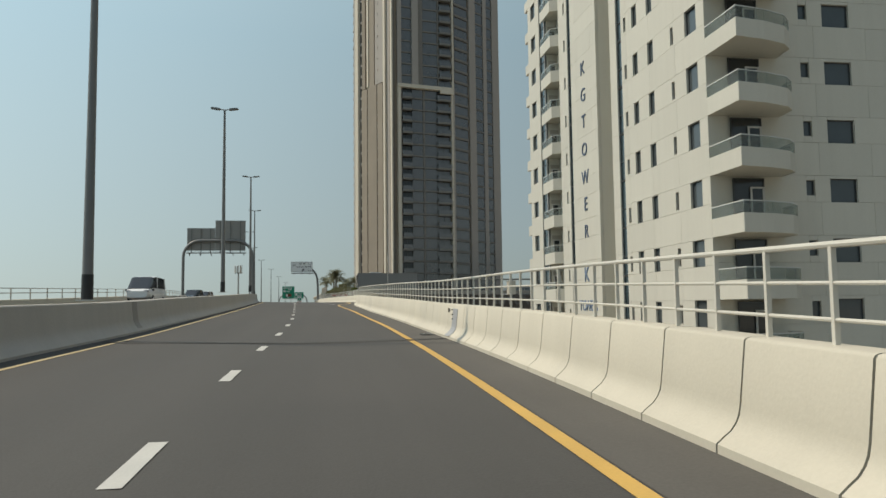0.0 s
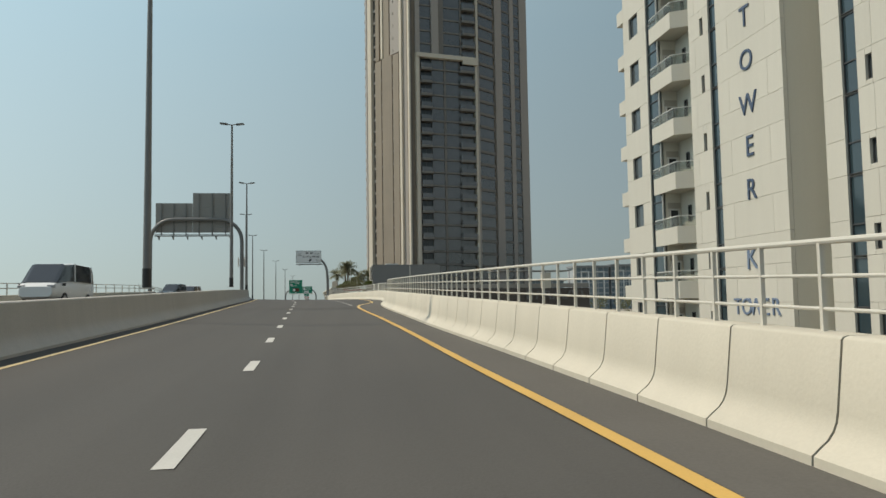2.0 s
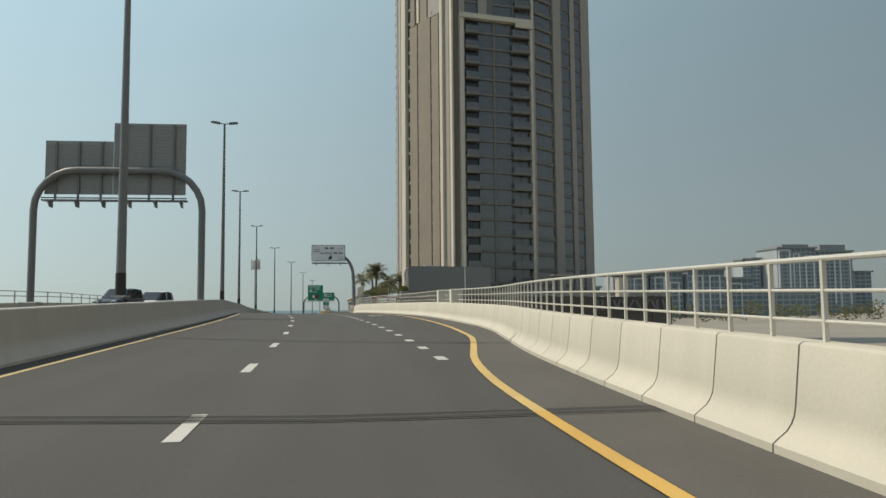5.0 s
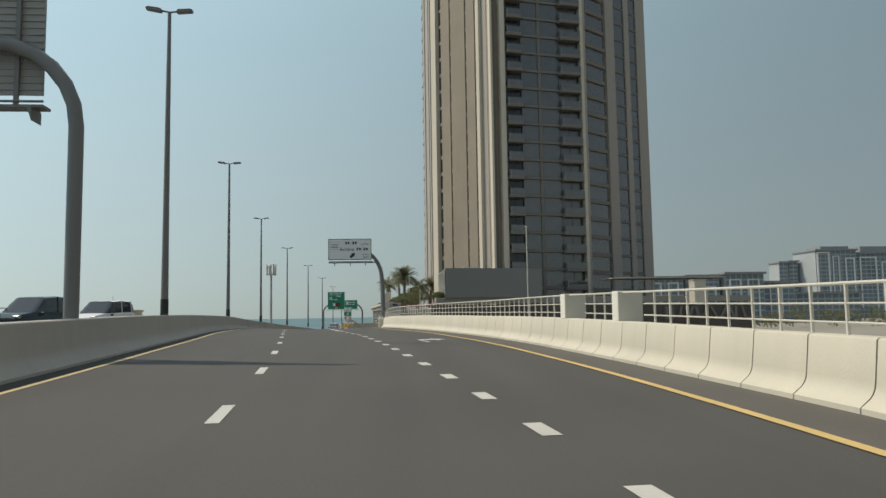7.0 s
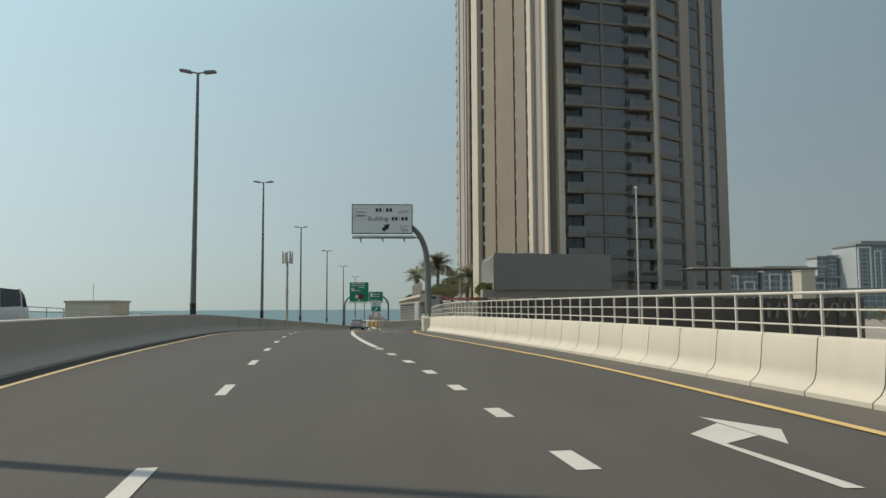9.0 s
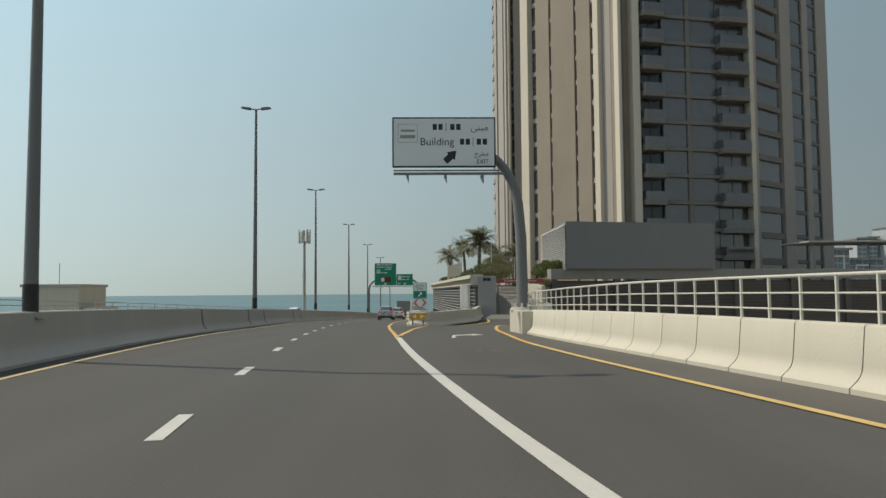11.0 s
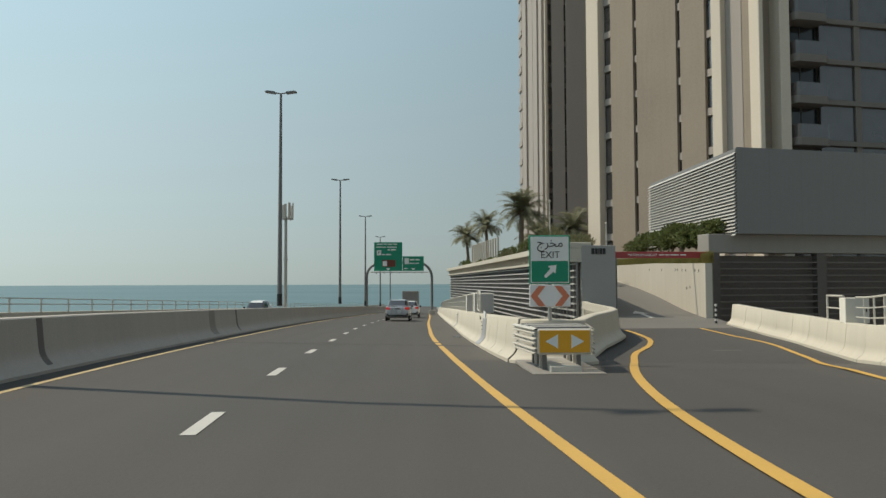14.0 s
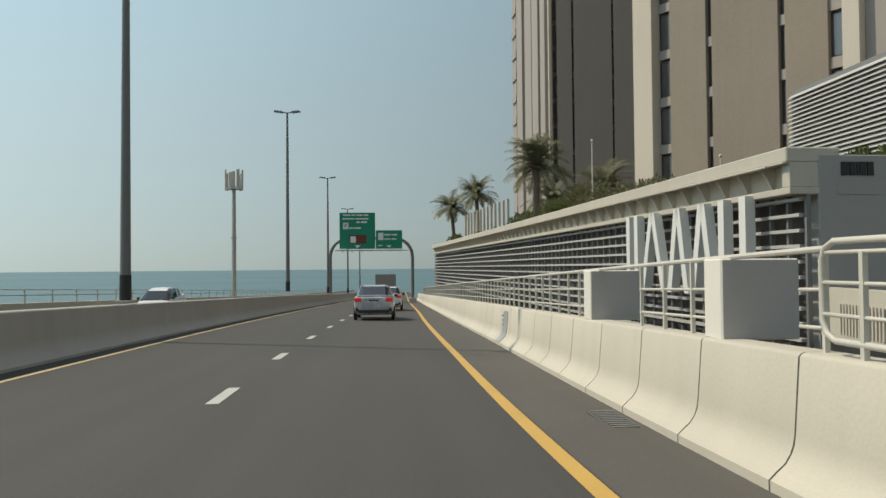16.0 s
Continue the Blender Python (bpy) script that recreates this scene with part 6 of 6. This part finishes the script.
# ---- distant buildings ----
def far_block(x, y, w, d, h, floors, bays, label, portals=(), top=0.0):
    """A distant block: glazed floors, slab edges, roof and white portal frames."""
    b = thing("distant_building", label, "building", "hazy distant blocks", at=Matrix.Translation((x, y, GROUND_Z)))
    bm = bmesh.new()
    box(bm, 0, 0.4, -0.3, w, d, h)
    part("wall", bm, M_FARB, b)
    bm = bmesh.new()
    box(bm, -1.2, -2.0, h, w + 1.2, d, h + 1.6)
    part("roof", bm, M_FARD, b, "dark overhanging roof slab")
    fh, bw = h / floors, w / bays
    me = slab_mesh("window", bw * 0.10, 0.15, fh * 0.22, bw * 0.90, 0.39, fh * 0.95, M_FARG)
    for i in range(floors):
        for j in range(bays):
            share("window", me, b, Matrix.Translation((bw * j, 0, fh * i)))
    for x0, x1, z0, z1, t in portals:
        bm = bmesh.new()
        extrude_poly(bm, [(x0, z0), (x0 + t, z0), (x0 + t, z1 - t), (x1 - t, z1 - t), (x1 - t, z0), (x1, z0), (x1, z1), (x0, z1)], -1.0, 0.1, Matrix())
        part("portal_frame", bm, M_FARW, b, "white portal frame")
    if top:
        bm = bmesh.new()
        box(bm, w * 0.25, d * 0.2, h + 1.6, w * 0.95, d * 0.8, h + top)
        part("penthouse", bm, M_FARD, b)


far_block(431, 765, 42, 40, 67, 17, 8, "tall grey glass apartment block with white portal frames", ((1, 14, 0, 66, 1.5), (17, 24, 0, 62, 1.0), (30, 40, 8, 60, 1.3)), 5)
far_block(475, 768, 41, 40, 64, 16, 8, "tall grey glass apartment block under a dark roof slab", ((3, 21, 10, 61, 1.4), (26, 38, 0, 56, 1.2)), 8)
far_block(407, 790, 9.5, 20, 57, 14, 2, "slender grey glass block in the distance")
far_block(418.5, 792, 9.5, 20, 58, 14, 2, "slender grey glass block in the distance")
for x, y, w, h, n, m, po in ((198, 600, 28, 34, 8, 6, ((4, 11, 2, 31, 0.9), (16, 24, 2, 31, 0.9))), (229, 603, 26, 35, 8, 6, ((3, 11, 2, 32, 0.9), (15, 23, 2, 28, 0.9))),
                             (258, 600, 30, 36.6, 8, 7, ((3, 12, 2, 33, 0.9), (17, 26, 2, 33, 0.9))), (291, 606, 24, 30, 7, 5, ((4, 14, 2, 27, 0.9),)),
                             (160, 620, 34, 24, 5, 7, ()), (330, 640, 60, 22, 5, 10, ()), (500, 800, 60, 44, 10, 9, ()), (110, 600, 40, 14, 3, 7, ())):
    far_block(x, y, w, 22, h, n, m, "low grey apartment block with white portal frames" if po else "low pale building block in the distance", po)
# stair house and canopy on the car park deck
stair = thing("stair_house", "small beige stair house on the car park deck", "building")
bm = bmesh.new()
box(bm, 48.4, 174, 1.9, 50.1, 176, 5.1)
part("wall", bm, M_STUCCO, stair)
bm = bmesh.new()
box(bm, 48.3, 173.9, 5.1, 50.2, 176.1, 5.25, bevel=0.02)
part("roof", bm, M_CONCRETE, stair)
canopy = thing("deck_canopy", "thin flat canopy on slim posts over the deck", "canopy")
bm = bmesh.new()
box(bm, 39.4, 184, 5.95, 58, 190, 6.12, bevel=0.02)
part("canopy_roof", bm, M_CONCRETE, canopy)
for x in (40, 46, 52, 57.6):
    bm = bmesh.new()
    tube(bm, [(x, 184.5, 2.0), (x, 184.5, 5.95)], 0.07, 8)
    part("post", bm, M_POLE, canopy)
# tree belt in front of the distant blocks
bm = bmesh.new()
for k in range(70):
    x = 120 + 7.5 * k + rng.uniform(-3, 3)
    leaf_cloud(bm, (x, 470 + rng.uniform(-20, 20), GROUND_Z + rng.uniform(3, 8)), (6, 4, rng.uniform(3, 6)), 110, 1.6)
tagged(part("distant_trees", bm, M_TREE), "belt of dark trees in the distance", "trees", kind="stuff")


# ---- vehicles ----
def loft(bm, rings):
    vs = [[bm.verts.new(p) for p in r] for r in rings]
    n = len(vs[0])
    for q, w in zip(vs, vs[1:]):
        for k in range(n):
            bm.faces.new((q[k], q[(k + 1) % n], w[(k + 1) % n], w[k]))
    bm.faces.new(vs[0][::-1]), bm.faces.new(vs[-1])


def ring(y, hw, zb, zt, tuck=0.9):
    half = [(hw * 0.80, zb), (hw * 0.96, zb + 0.10), (hw, zb + (zt - zb) * 0.45), (hw * 0.985, zt - 0.12), (hw * tuck, zt - 0.015), (hw * tuck * 0.6, zt + 0.012)]
    return [Vector((x, y, z)) for x, z in half] + [Vector((-x, y, z)) for x, z in half[::-1]]


def vehicle(name, label, category, paint, at, body, cabin, wheels, wr=0.30, wx=0.72, tail=True, rear_w=0.62, plate=True):
    """A car along +y, its tail at y = 0: lofted body, glazed cabin, wheels, lamps, mirrors."""
    car = thing(name, label, category, at=at)
    bm = bmesh.new()
    loft(bm, [ring(*r) for r in body])
    part("body", bm, paint, car, "", True)
    bm = bmesh.new()
    rs = []
    for y, hb, ht, zb, zt in cabin:
        half = [(hb, zb), (hb * 0.5 + ht * 0.5, zb + (zt - zb) * 0.5), (ht, zt - 0.05), (ht * 0.8, zt)]
        rs.append([Vector((x, y, z)) for x, z in half] + [Vector((-x, y, z)) for x, z in half[::-1]])
    loft(bm, rs)
    bm.normal_update()
    for f in bm.faces:
        f.material_index = 1 if abs(f.normal.z) > 0.93 else 0
    part("cabin", bm, [M_CAR_GLASS, paint], car, "dark glazing under a painted roof")
    for k in (1, 2):
        y, hb, ht, zb, zt = cabin[k]
        for s in (-1, 1):
            bm = bmesh.new()
            tube(bm, [(s * (hb + 0.005), y + 0.1 * k, zb), (s * (ht + 0.01), y + 0.05, zt - 0.03)], 0.035, 6)
            part("pillar", bm, paint, car)
    for y in wheels:
        for s in (-1, 1):
            bm = bmesh.new()
            tube(bm, [(s * wx, y, wr), (s * (wx + 0.13), y, wr)], wr, 18)
            t = part("tyre", bm, M_TYRE, car, "", True)
            bm = bmesh.new()
            tube(bm, [(s * (wx + 0.10), y, wr), (s * (wx + 0.14), y, wr)], wr * 0.62, 10)
            part("rim", bm, M_RIM, t)
    hw, zt = body[1][1], body[1][3]
    if tail:
        for s in (-1, 1):
            bm = bmesh.new()
            box(bm, s * hw * 0.62, -0.02, zt - 0.24, s * hw * 0.99, 0.22, zt - 0.08, bevel=0.02)
            part("tail_lamp", bm, M_TAIL, car, "red tail lamp")
    else:
        for s in (-1, 1):
            bm = bmesh.new()
            yf = body[-2][0]
            box(bm, s * hw * 0.55, yf + 0.05, body[-2][3] - 0.2, s * hw * 0.92, yf + 0.22, body[-2][3] - 0.06, bevel=0.02)
            part("headlight", bm, M_RIM, car, "clear headlight")
    if plate:
        bm = bmesh.new()
        box(bm, -0.26, -0.015, zt - 0.25, 0.26, 0.012, zt - 0.13)
        part("number_plate", bm, M_PLATE, car, "pale plate with dark bars")
        bm = bmesh.new()
        box(bm, -0.20, -0.02, zt - 0.22, 0.20, -0.014, zt - 0.16)
        part("plate_bar", bm, M_SIGN_BLACK, car)
        bm = bmesh.new()
        box(bm, -hw * 0.8, -0.03, body[1][2] + 0.04, hw * 0.8, 0.10, body[1][2] + 0.16, bevel=0.02)
        part("bumper_insert", bm, M_BLACK, car)
        for s in (-1, 1):
            bm = bmesh.new()
            extrude_poly(bm, [(s * hw * 0.70, 0.40), (s * hw * 0.93, 0.36), (s * hw * 0.90, 0.56)][:: s], -0.012, 0.06, Matrix())
            part("bumper_vent", bm, M_BLACK, car, "black corner vent")
        bm = bmesh.new()
        box(bm, -0.30, -0.028, zt - 0.115, 0.30, -0.004, zt - 0.09, bevel=0.004)
        part("trim_bar", bm, M_RIM, car, "chrome trim bar")
        bm = bmesh.new()
        box(bm, -hw * 0.86, 0.05, zt - 0.012, hw * 0.86, 0.24, zt + 0.022, bevel=0.012)
        part("boot_lip", bm, paint, car)
        bm = bmesh.new()
        box(bm, -0.16, cabin[1][0] - 0.03, cabin[1][4] - 0.06, 0.16, cabin[1][0], cabin[1][4] - 0.03)
        part("high_brake_lamp", bm, M_TAIL, car, "red high brake lamp")
    for s in (-1, 1):
        bm = bmesh.new()
        y = cabin[-1][0] - 0.35
        box(bm, s * (hw + 0.02), y, 0.93, s * (hw + 0.17), y + 0.08, 1.06, bevel=0.02)
        part("mirror", bm, M_BLACK, car)
    return car


SEDAN = [(0.0, 0.70, 0.42, 0.90), (0.10, 0.80, 0.27, 1.01), (0.40, 0.83, 0.22, 1.03), (1.1, 0.835, 0.20, 0.98), (2.5, 0.835, 0.20, 0.95), (3.3, 0.83, 0.20, 0.90), (4.0, 0.78, 0.24, 0.78), (4.3, 0.60, 0.32, 0.62)]
SEDAN_CAB = [(0.36, 0.66, 0.60, 0.98, 1.03), (1.0, 0.73, 0.57, 0.97, 1.40), (1.5, 0.75, 0.57, 0.96, 1.47), (2.3, 0.75, 0.57, 0.95, 1.46), (2.7, 0.75, 0.58, 0.94, 1.36), (3.35, 0.70, 0.66, 0.88, 0.93)]
SUV = [(0.0, 0.80, 0.45, 1.05), (0.12, 0.92, 0.32, 1.15), (0.5, 0.95, 0.28, 1.16), (2.5, 0.95, 0.28, 1.12), (3.6, 0.94, 0.28, 1.08), (4.5, 0.90, 0.34, 0.98), (4.8, 0.74, 0.42, 0.80)]
SUV_CAB = [(0.12, 0.84, 0.74, 1.12, 1.60), (0.35, 0.86, 0.72, 1.12, 1.82), (1.5, 0.86, 0.72, 1.10, 1.86), (2.6, 0.86, 0.72, 1.09, 1.80), (3.5, 0.84, 0.78, 1.05, 1.10)]
VAN = [(0.0, 0.80, 0.42, 1.2), (0.1, 0.85, 0.34, 1.26), (2.4, 0.86, 0.32, 1.22), (4.1, 0.86, 0.32, 1.15), (4.6, 0.82, 0.36, 1.02), (4.85, 0.70, 0.42, 0.86)]
VAN_CAB = [(0.05, 0.82, 0.74, 1.22, 1.95), (0.3, 0.84, 0.76, 1.22, 2.06), (2.4, 0.84, 0.76, 1.20, 2.08), (3.5, 0.83, 0.74, 1.16, 1.98), (4.45, 0.80, 0.74, 1.04, 1.10)]


def on_road(x, y, turn=0.0):
    """A pose on the road's surface, level across and pitched with it."""
    pitch = math.atan2(zroad(x, y + 3) - zroad(x, y - 1), 4)
    return Matrix.Translation((x, y, zroad(x, y) + 0.01)) @ Matrix.Rotation(radians(turn), 4, "Z") @ Matrix.Rotation(pitch, 4, "X")


vehicle("sedan", "silver-white compact sedan with its brake lights on", "car", M_CAR_SILVER, on_road(-4.42, 188.6, -1.5), SEDAN, SEDAN_CAB, (0.75, 3.35))
vehicle("hatchback", "white small car ahead of the silver sedan", "car", M_CAR_WHITE, on_road(-3.72, 203.2, -1.8), SEDAN, SEDAN_CAB, (0.75, 3.35))
vehicle("suv", "white sport utility car on the oncoming carriageway", "car", M_CAR_WHITE, on_road(-15.9, 201.0, 180), SEDAN, SEDAN_CAB, (0.75, 3.35), 0.30, 0.72, False)
vehicle("suv", "white sport utility car on the oncoming carriageway", "car", M_CAR_WHITE, on_road(-13.2, 118.5, 172), SUV, SUV_CAB, (0.85, 3.75), 0.36, 0.80, False)
vehicle("suv", "dark blue-grey car on the oncoming carriageway", "car", M_CAR_DARK, on_road(-13.4, 110, 172), SUV, SUV_CAB, (0.85, 3.75), 0.36, 0.80, False)
vehicle("van", "white minivan on the oncoming carriageway", "van", M_CAR_WHITE, on_road(-8.6, 60.5, 178), VAN, VAN_CAB, (0.9, 3.8), 0.32, 0.74, False)

# box truck far ahead
truck = thing("box_truck", "grey panelled box truck driving far ahead", "truck", at=on_road(-3.84, 239, -1.6))
bm = bmesh.new()
box(bm, -1.1, 0, 0.85, 1.1, 4.2, 3.05, bevel=0.03)
part("cargo_box", bm, M_TRUCK, truck, "grey panelled box")
for x in (-0.55, 0.55):
    bm = bmesh.new()
    box(bm, x - 0.5, -0.03, 0.92, x + 0.5, 0.0, 2.98, bevel=0.01)
    part("rear_door", bm, M_TRUCK, truck)
bm = bmesh.new()
box(bm, -0.95, 4.3, 0.5, 0.95, 5.7, 2.2, bevel=0.08)
part("cab", bm, M_CAR_WHITE, truck)
bm = bmesh.new()
box(bm, -0.5, 0.1, 0.55, 0.5, 5.2, 0.84)
box(bm, -1.0, -0.02, 0.45, 1.0, 0.08, 0.6)
part("chassis", bm, M_BLACK, truck)
for y in (0.9, 4.9):
    for s in (-1, 1):
        bm = bmesh.new()
        tube(bm, [(s * 0.75, y, 0.38), (s * 1.02, y, 0.38)], 0.38, 16)
        part("tyre", bm, M_TYRE, truck, "", True)

# ---- small things along the road ----
def drain(x, y):
    g = thing("drain_grate", "rusty iron drain grate beside the barrier", "drain", "road drains", at=Matrix.Translation((x, y, zroad(x, y) + 0.004)))
    bm = bmesh.new()
    box(bm, -0.16, -0.42, 0, 0.16, 0.42, 0.008)
    part("pan", bm, M_JOINT, g)
    for k in range(10):
        bm = bmesh.new()
        box(bm, -0.13, -0.40 + 0.085 * k, 0.008, 0.13, -0.36 + 0.085 * k, 0.02)
        part("bar", bm, M_POLE, g)


for y in (19.4, 165.35, 206):
    drain((xF if y < 139 else xM)(y) - 0.22, y)


def expansion(y, skew, steel=True):
    """A toothed steel expansion joint across the carriageway."""
    j = thing("expansion_joint", "dark steel expansion joint across the asphalt", "road joint", "expansion joints")
    for off, w in ((-0.20, 0.04), (-0.10, 0.10), (0.0, 0.07), (0.10, 0.10), (0.20, 0.04)):
        bm = bmesh.new()
        a, b = xL(y) - 0.4, (right_edge(y) - 0.28)
        rows = []
        for k in range(13):
            x = a + (b - a) * k / 12
            yy = y + off + skew * (x - xc(y))
            rows.append((bm.verts.new((x, yy - w / 2, zroad(x, yy) + 0.007)), bm.verts.new((x, yy + w / 2, zroad(x, yy) + 0.007))))
        for q, r in zip(rows, rows[1:]):
            bm.faces.new((q[0], r[0], r[1], q[1]))
        part("strip", bm, M_GUTTER if abs(off) == 0.1 else M_JOINT, j)


expansion(17.4, 0.0)
expansion(159.5, 0.0)
expansion(58.0, 0.0)


def seam_plate(f, y, label, half=0.35, mat=M_PLATE_BLUE):
    """A steel cover plate over the gap between barrier segments at an expansion joint."""
    p = thing("cover_plate", label, "cover plate", "barrier joint plates")
    st = along(f, y - half, y + half, half)
    bm = bmesh.new()
    line = (FACE if f is xF else FACE_TALL)[1:7] + [(0.228, 0.79 if f is not xF else 0.71)]
    prof = [(a - 0.012, h + 0.006) for a, h in line] + [(a + 0.012, h) for a, h in line[::-1]]
    sweep(bm, st, prof)
    part("plate", bm, mat, p)
    for k in range(3):
        bm = bmesh.new()
        q, s = st[-1]
        box(bm, -0.02, -0.012, 0, 0.01, 0.012, 0.024)
        o = part("bolt", bm, M_BLACK, p)
        o.matrix_basis = Matrix.Translation(q + s * 0.188 + Vector((0, -0.06, 0.45 + 0.11 * k)))
    return p


seam_plate(xF, 17.4, "blue-grey steel plate over a barrier joint", 0.32)
seam_plate(xM, 159.5, "blue-grey steel plate over a barrier joint", 0.5)
seam_plate(xM, 175.6, "grey steel plate over a barrier joint")
lettering("stencil", "9 BW", 0.15, M_SIGN_BLACK, RIGHT_BARRIER, Matrix.Translation((xF(18.3) + 0.214, 18.3, zroad(xF(18.3), 18.3) + 0.61)) @ Matrix.Rotation(radians(-90), 4, "Z") @ UPRIGHT, 0.002, "black stencil")
lettering("stencil", "10 BW", 0.15, M_SIGN_BLACK, GORE_BARRIER, Matrix.Translation((xM(160.8) + 0.218, 160.78, -0.36)) @ Matrix.Rotation(radians(-90), 4, "Z") @ UPRIGHT, 0.002, "black stencil")
gate = thing("loop_rail", "cream tubular loop rail standing on the barrier", "railing")
bm = bmesh.new()
lx = -1.2
loop = [(162.44, -0.14), (162.53, -0.10), (162.57, -0.02), (162.57, 0.36), (162.53, 0.44), (162.44, 0.48), (161.78, 0.48), (161.69, 0.44), (161.65, 0.36), (161.65, -0.02), (161.69, -0.10), (161.78, -0.14)]
tube(bm, [(lx, y, z) for y, z in loop + loop[:1]], 0.022, 10)
part("loop", bm, M_RAIL, gate, "", True)
for z in (0.02, 0.22, 0.41):
    bm = bmesh.new()
    tube(bm, [(lx, 162.57, z), (lx, 161.65, z)], 0.014, 8)
    part("mid_rail", bm, M_RAIL, gate, "", True)
for y in (161.86, 162.16):
    bm = bmesh.new()
    box(bm, lx - 0.018, y - 0.018, zroad(-1.2, y) + 0.86, lx + 0.018, y + 0.018, 0.41)
    part("post", bm, M_RAIL, gate)
exit_loop = thing("loop_rail", "cream tubular loop rail at the end of the outer railing", "railing")
ey = [(xF(y) + 0.40, y, zexit(xF(y), y) + TOP) for y in (156.7, 157.4, 158.1)]
bm = bmesh.new()
tube(bm, [ey[0][:2] + (ey[0][2] + 0.64,)] + [ey[2][:2] + (ey[2][2] + 0.64,), ey[2][:2] + (ey[2][2] - 0.05,)], 0.028, 8)
part("loop", bm, M_RAIL, exit_loop, "", True)
bm = bmesh.new()
tube(bm, [p[:2] + (p[2] + 0.32,) for p in ey], 0.02, 8)
part("mid_rail", bm, M_RAIL, exit_loop, "", True)
bm = bmesh.new()
for k in range(4):
    tube(bm, [(9.05, 168.3, zexit(9.0, 168) + 0.2 * k), (9.05, 168.3, zexit(9.0, 168) + 0.2 * k + 0.1)], 0.05, 10)
bol = thing("marker_post", "short black and white marker post at the ramp wall", "marker post")
part("black_band", bm, M_BLACK, bol)
bm = bmesh.new()
for k in range(4):
    tube(bm, [(9.05, 168.3, zexit(9.0, 168) + 0.2 * k + 0.1), (9.05, 168.3, zexit(9.0, 168) + 0.2 * (k + 1))], 0.05, 10)
part("white_band", bm, M_FRAME, bol)
cabinet(xF(156.1) + 0.26, 156.1, 0.55, 0.4, 0.62, radians(-12), foot=TOP - 0.004)
# ramp arrow
bm = bmesh.new()
for poly in ([(-0.1, -1.2), (0.1, -1.2), (0.1, 0.3), (-0.1, 0.3)], [(-0.4, 0.3), (0.4, 0.3), (0, 1.3)]):
    vs = []
    for px, py in poly:
        x, y = 7.2 + px + 0.08 * py, 172.0 + py * 1.3
        vs.append(bm.verts.new((x, y, zramp(y) + 0.02)))
    bm.faces.new(vs)
part("ramp_arrow", bm, M_WHITE_LINE, ROAD)

plate = thing("small_sign", "blank white sign plate hung over the barrier edge", "sign")
bm = bmesh.new()
box(bm, xM(159.5) + 0.205, 159.25, -0.27, xM(159.5) + 0.222, 159.72, -0.06, bevel=0.004)
part("plate", bm, M_SIGN_PLAIN, plate)
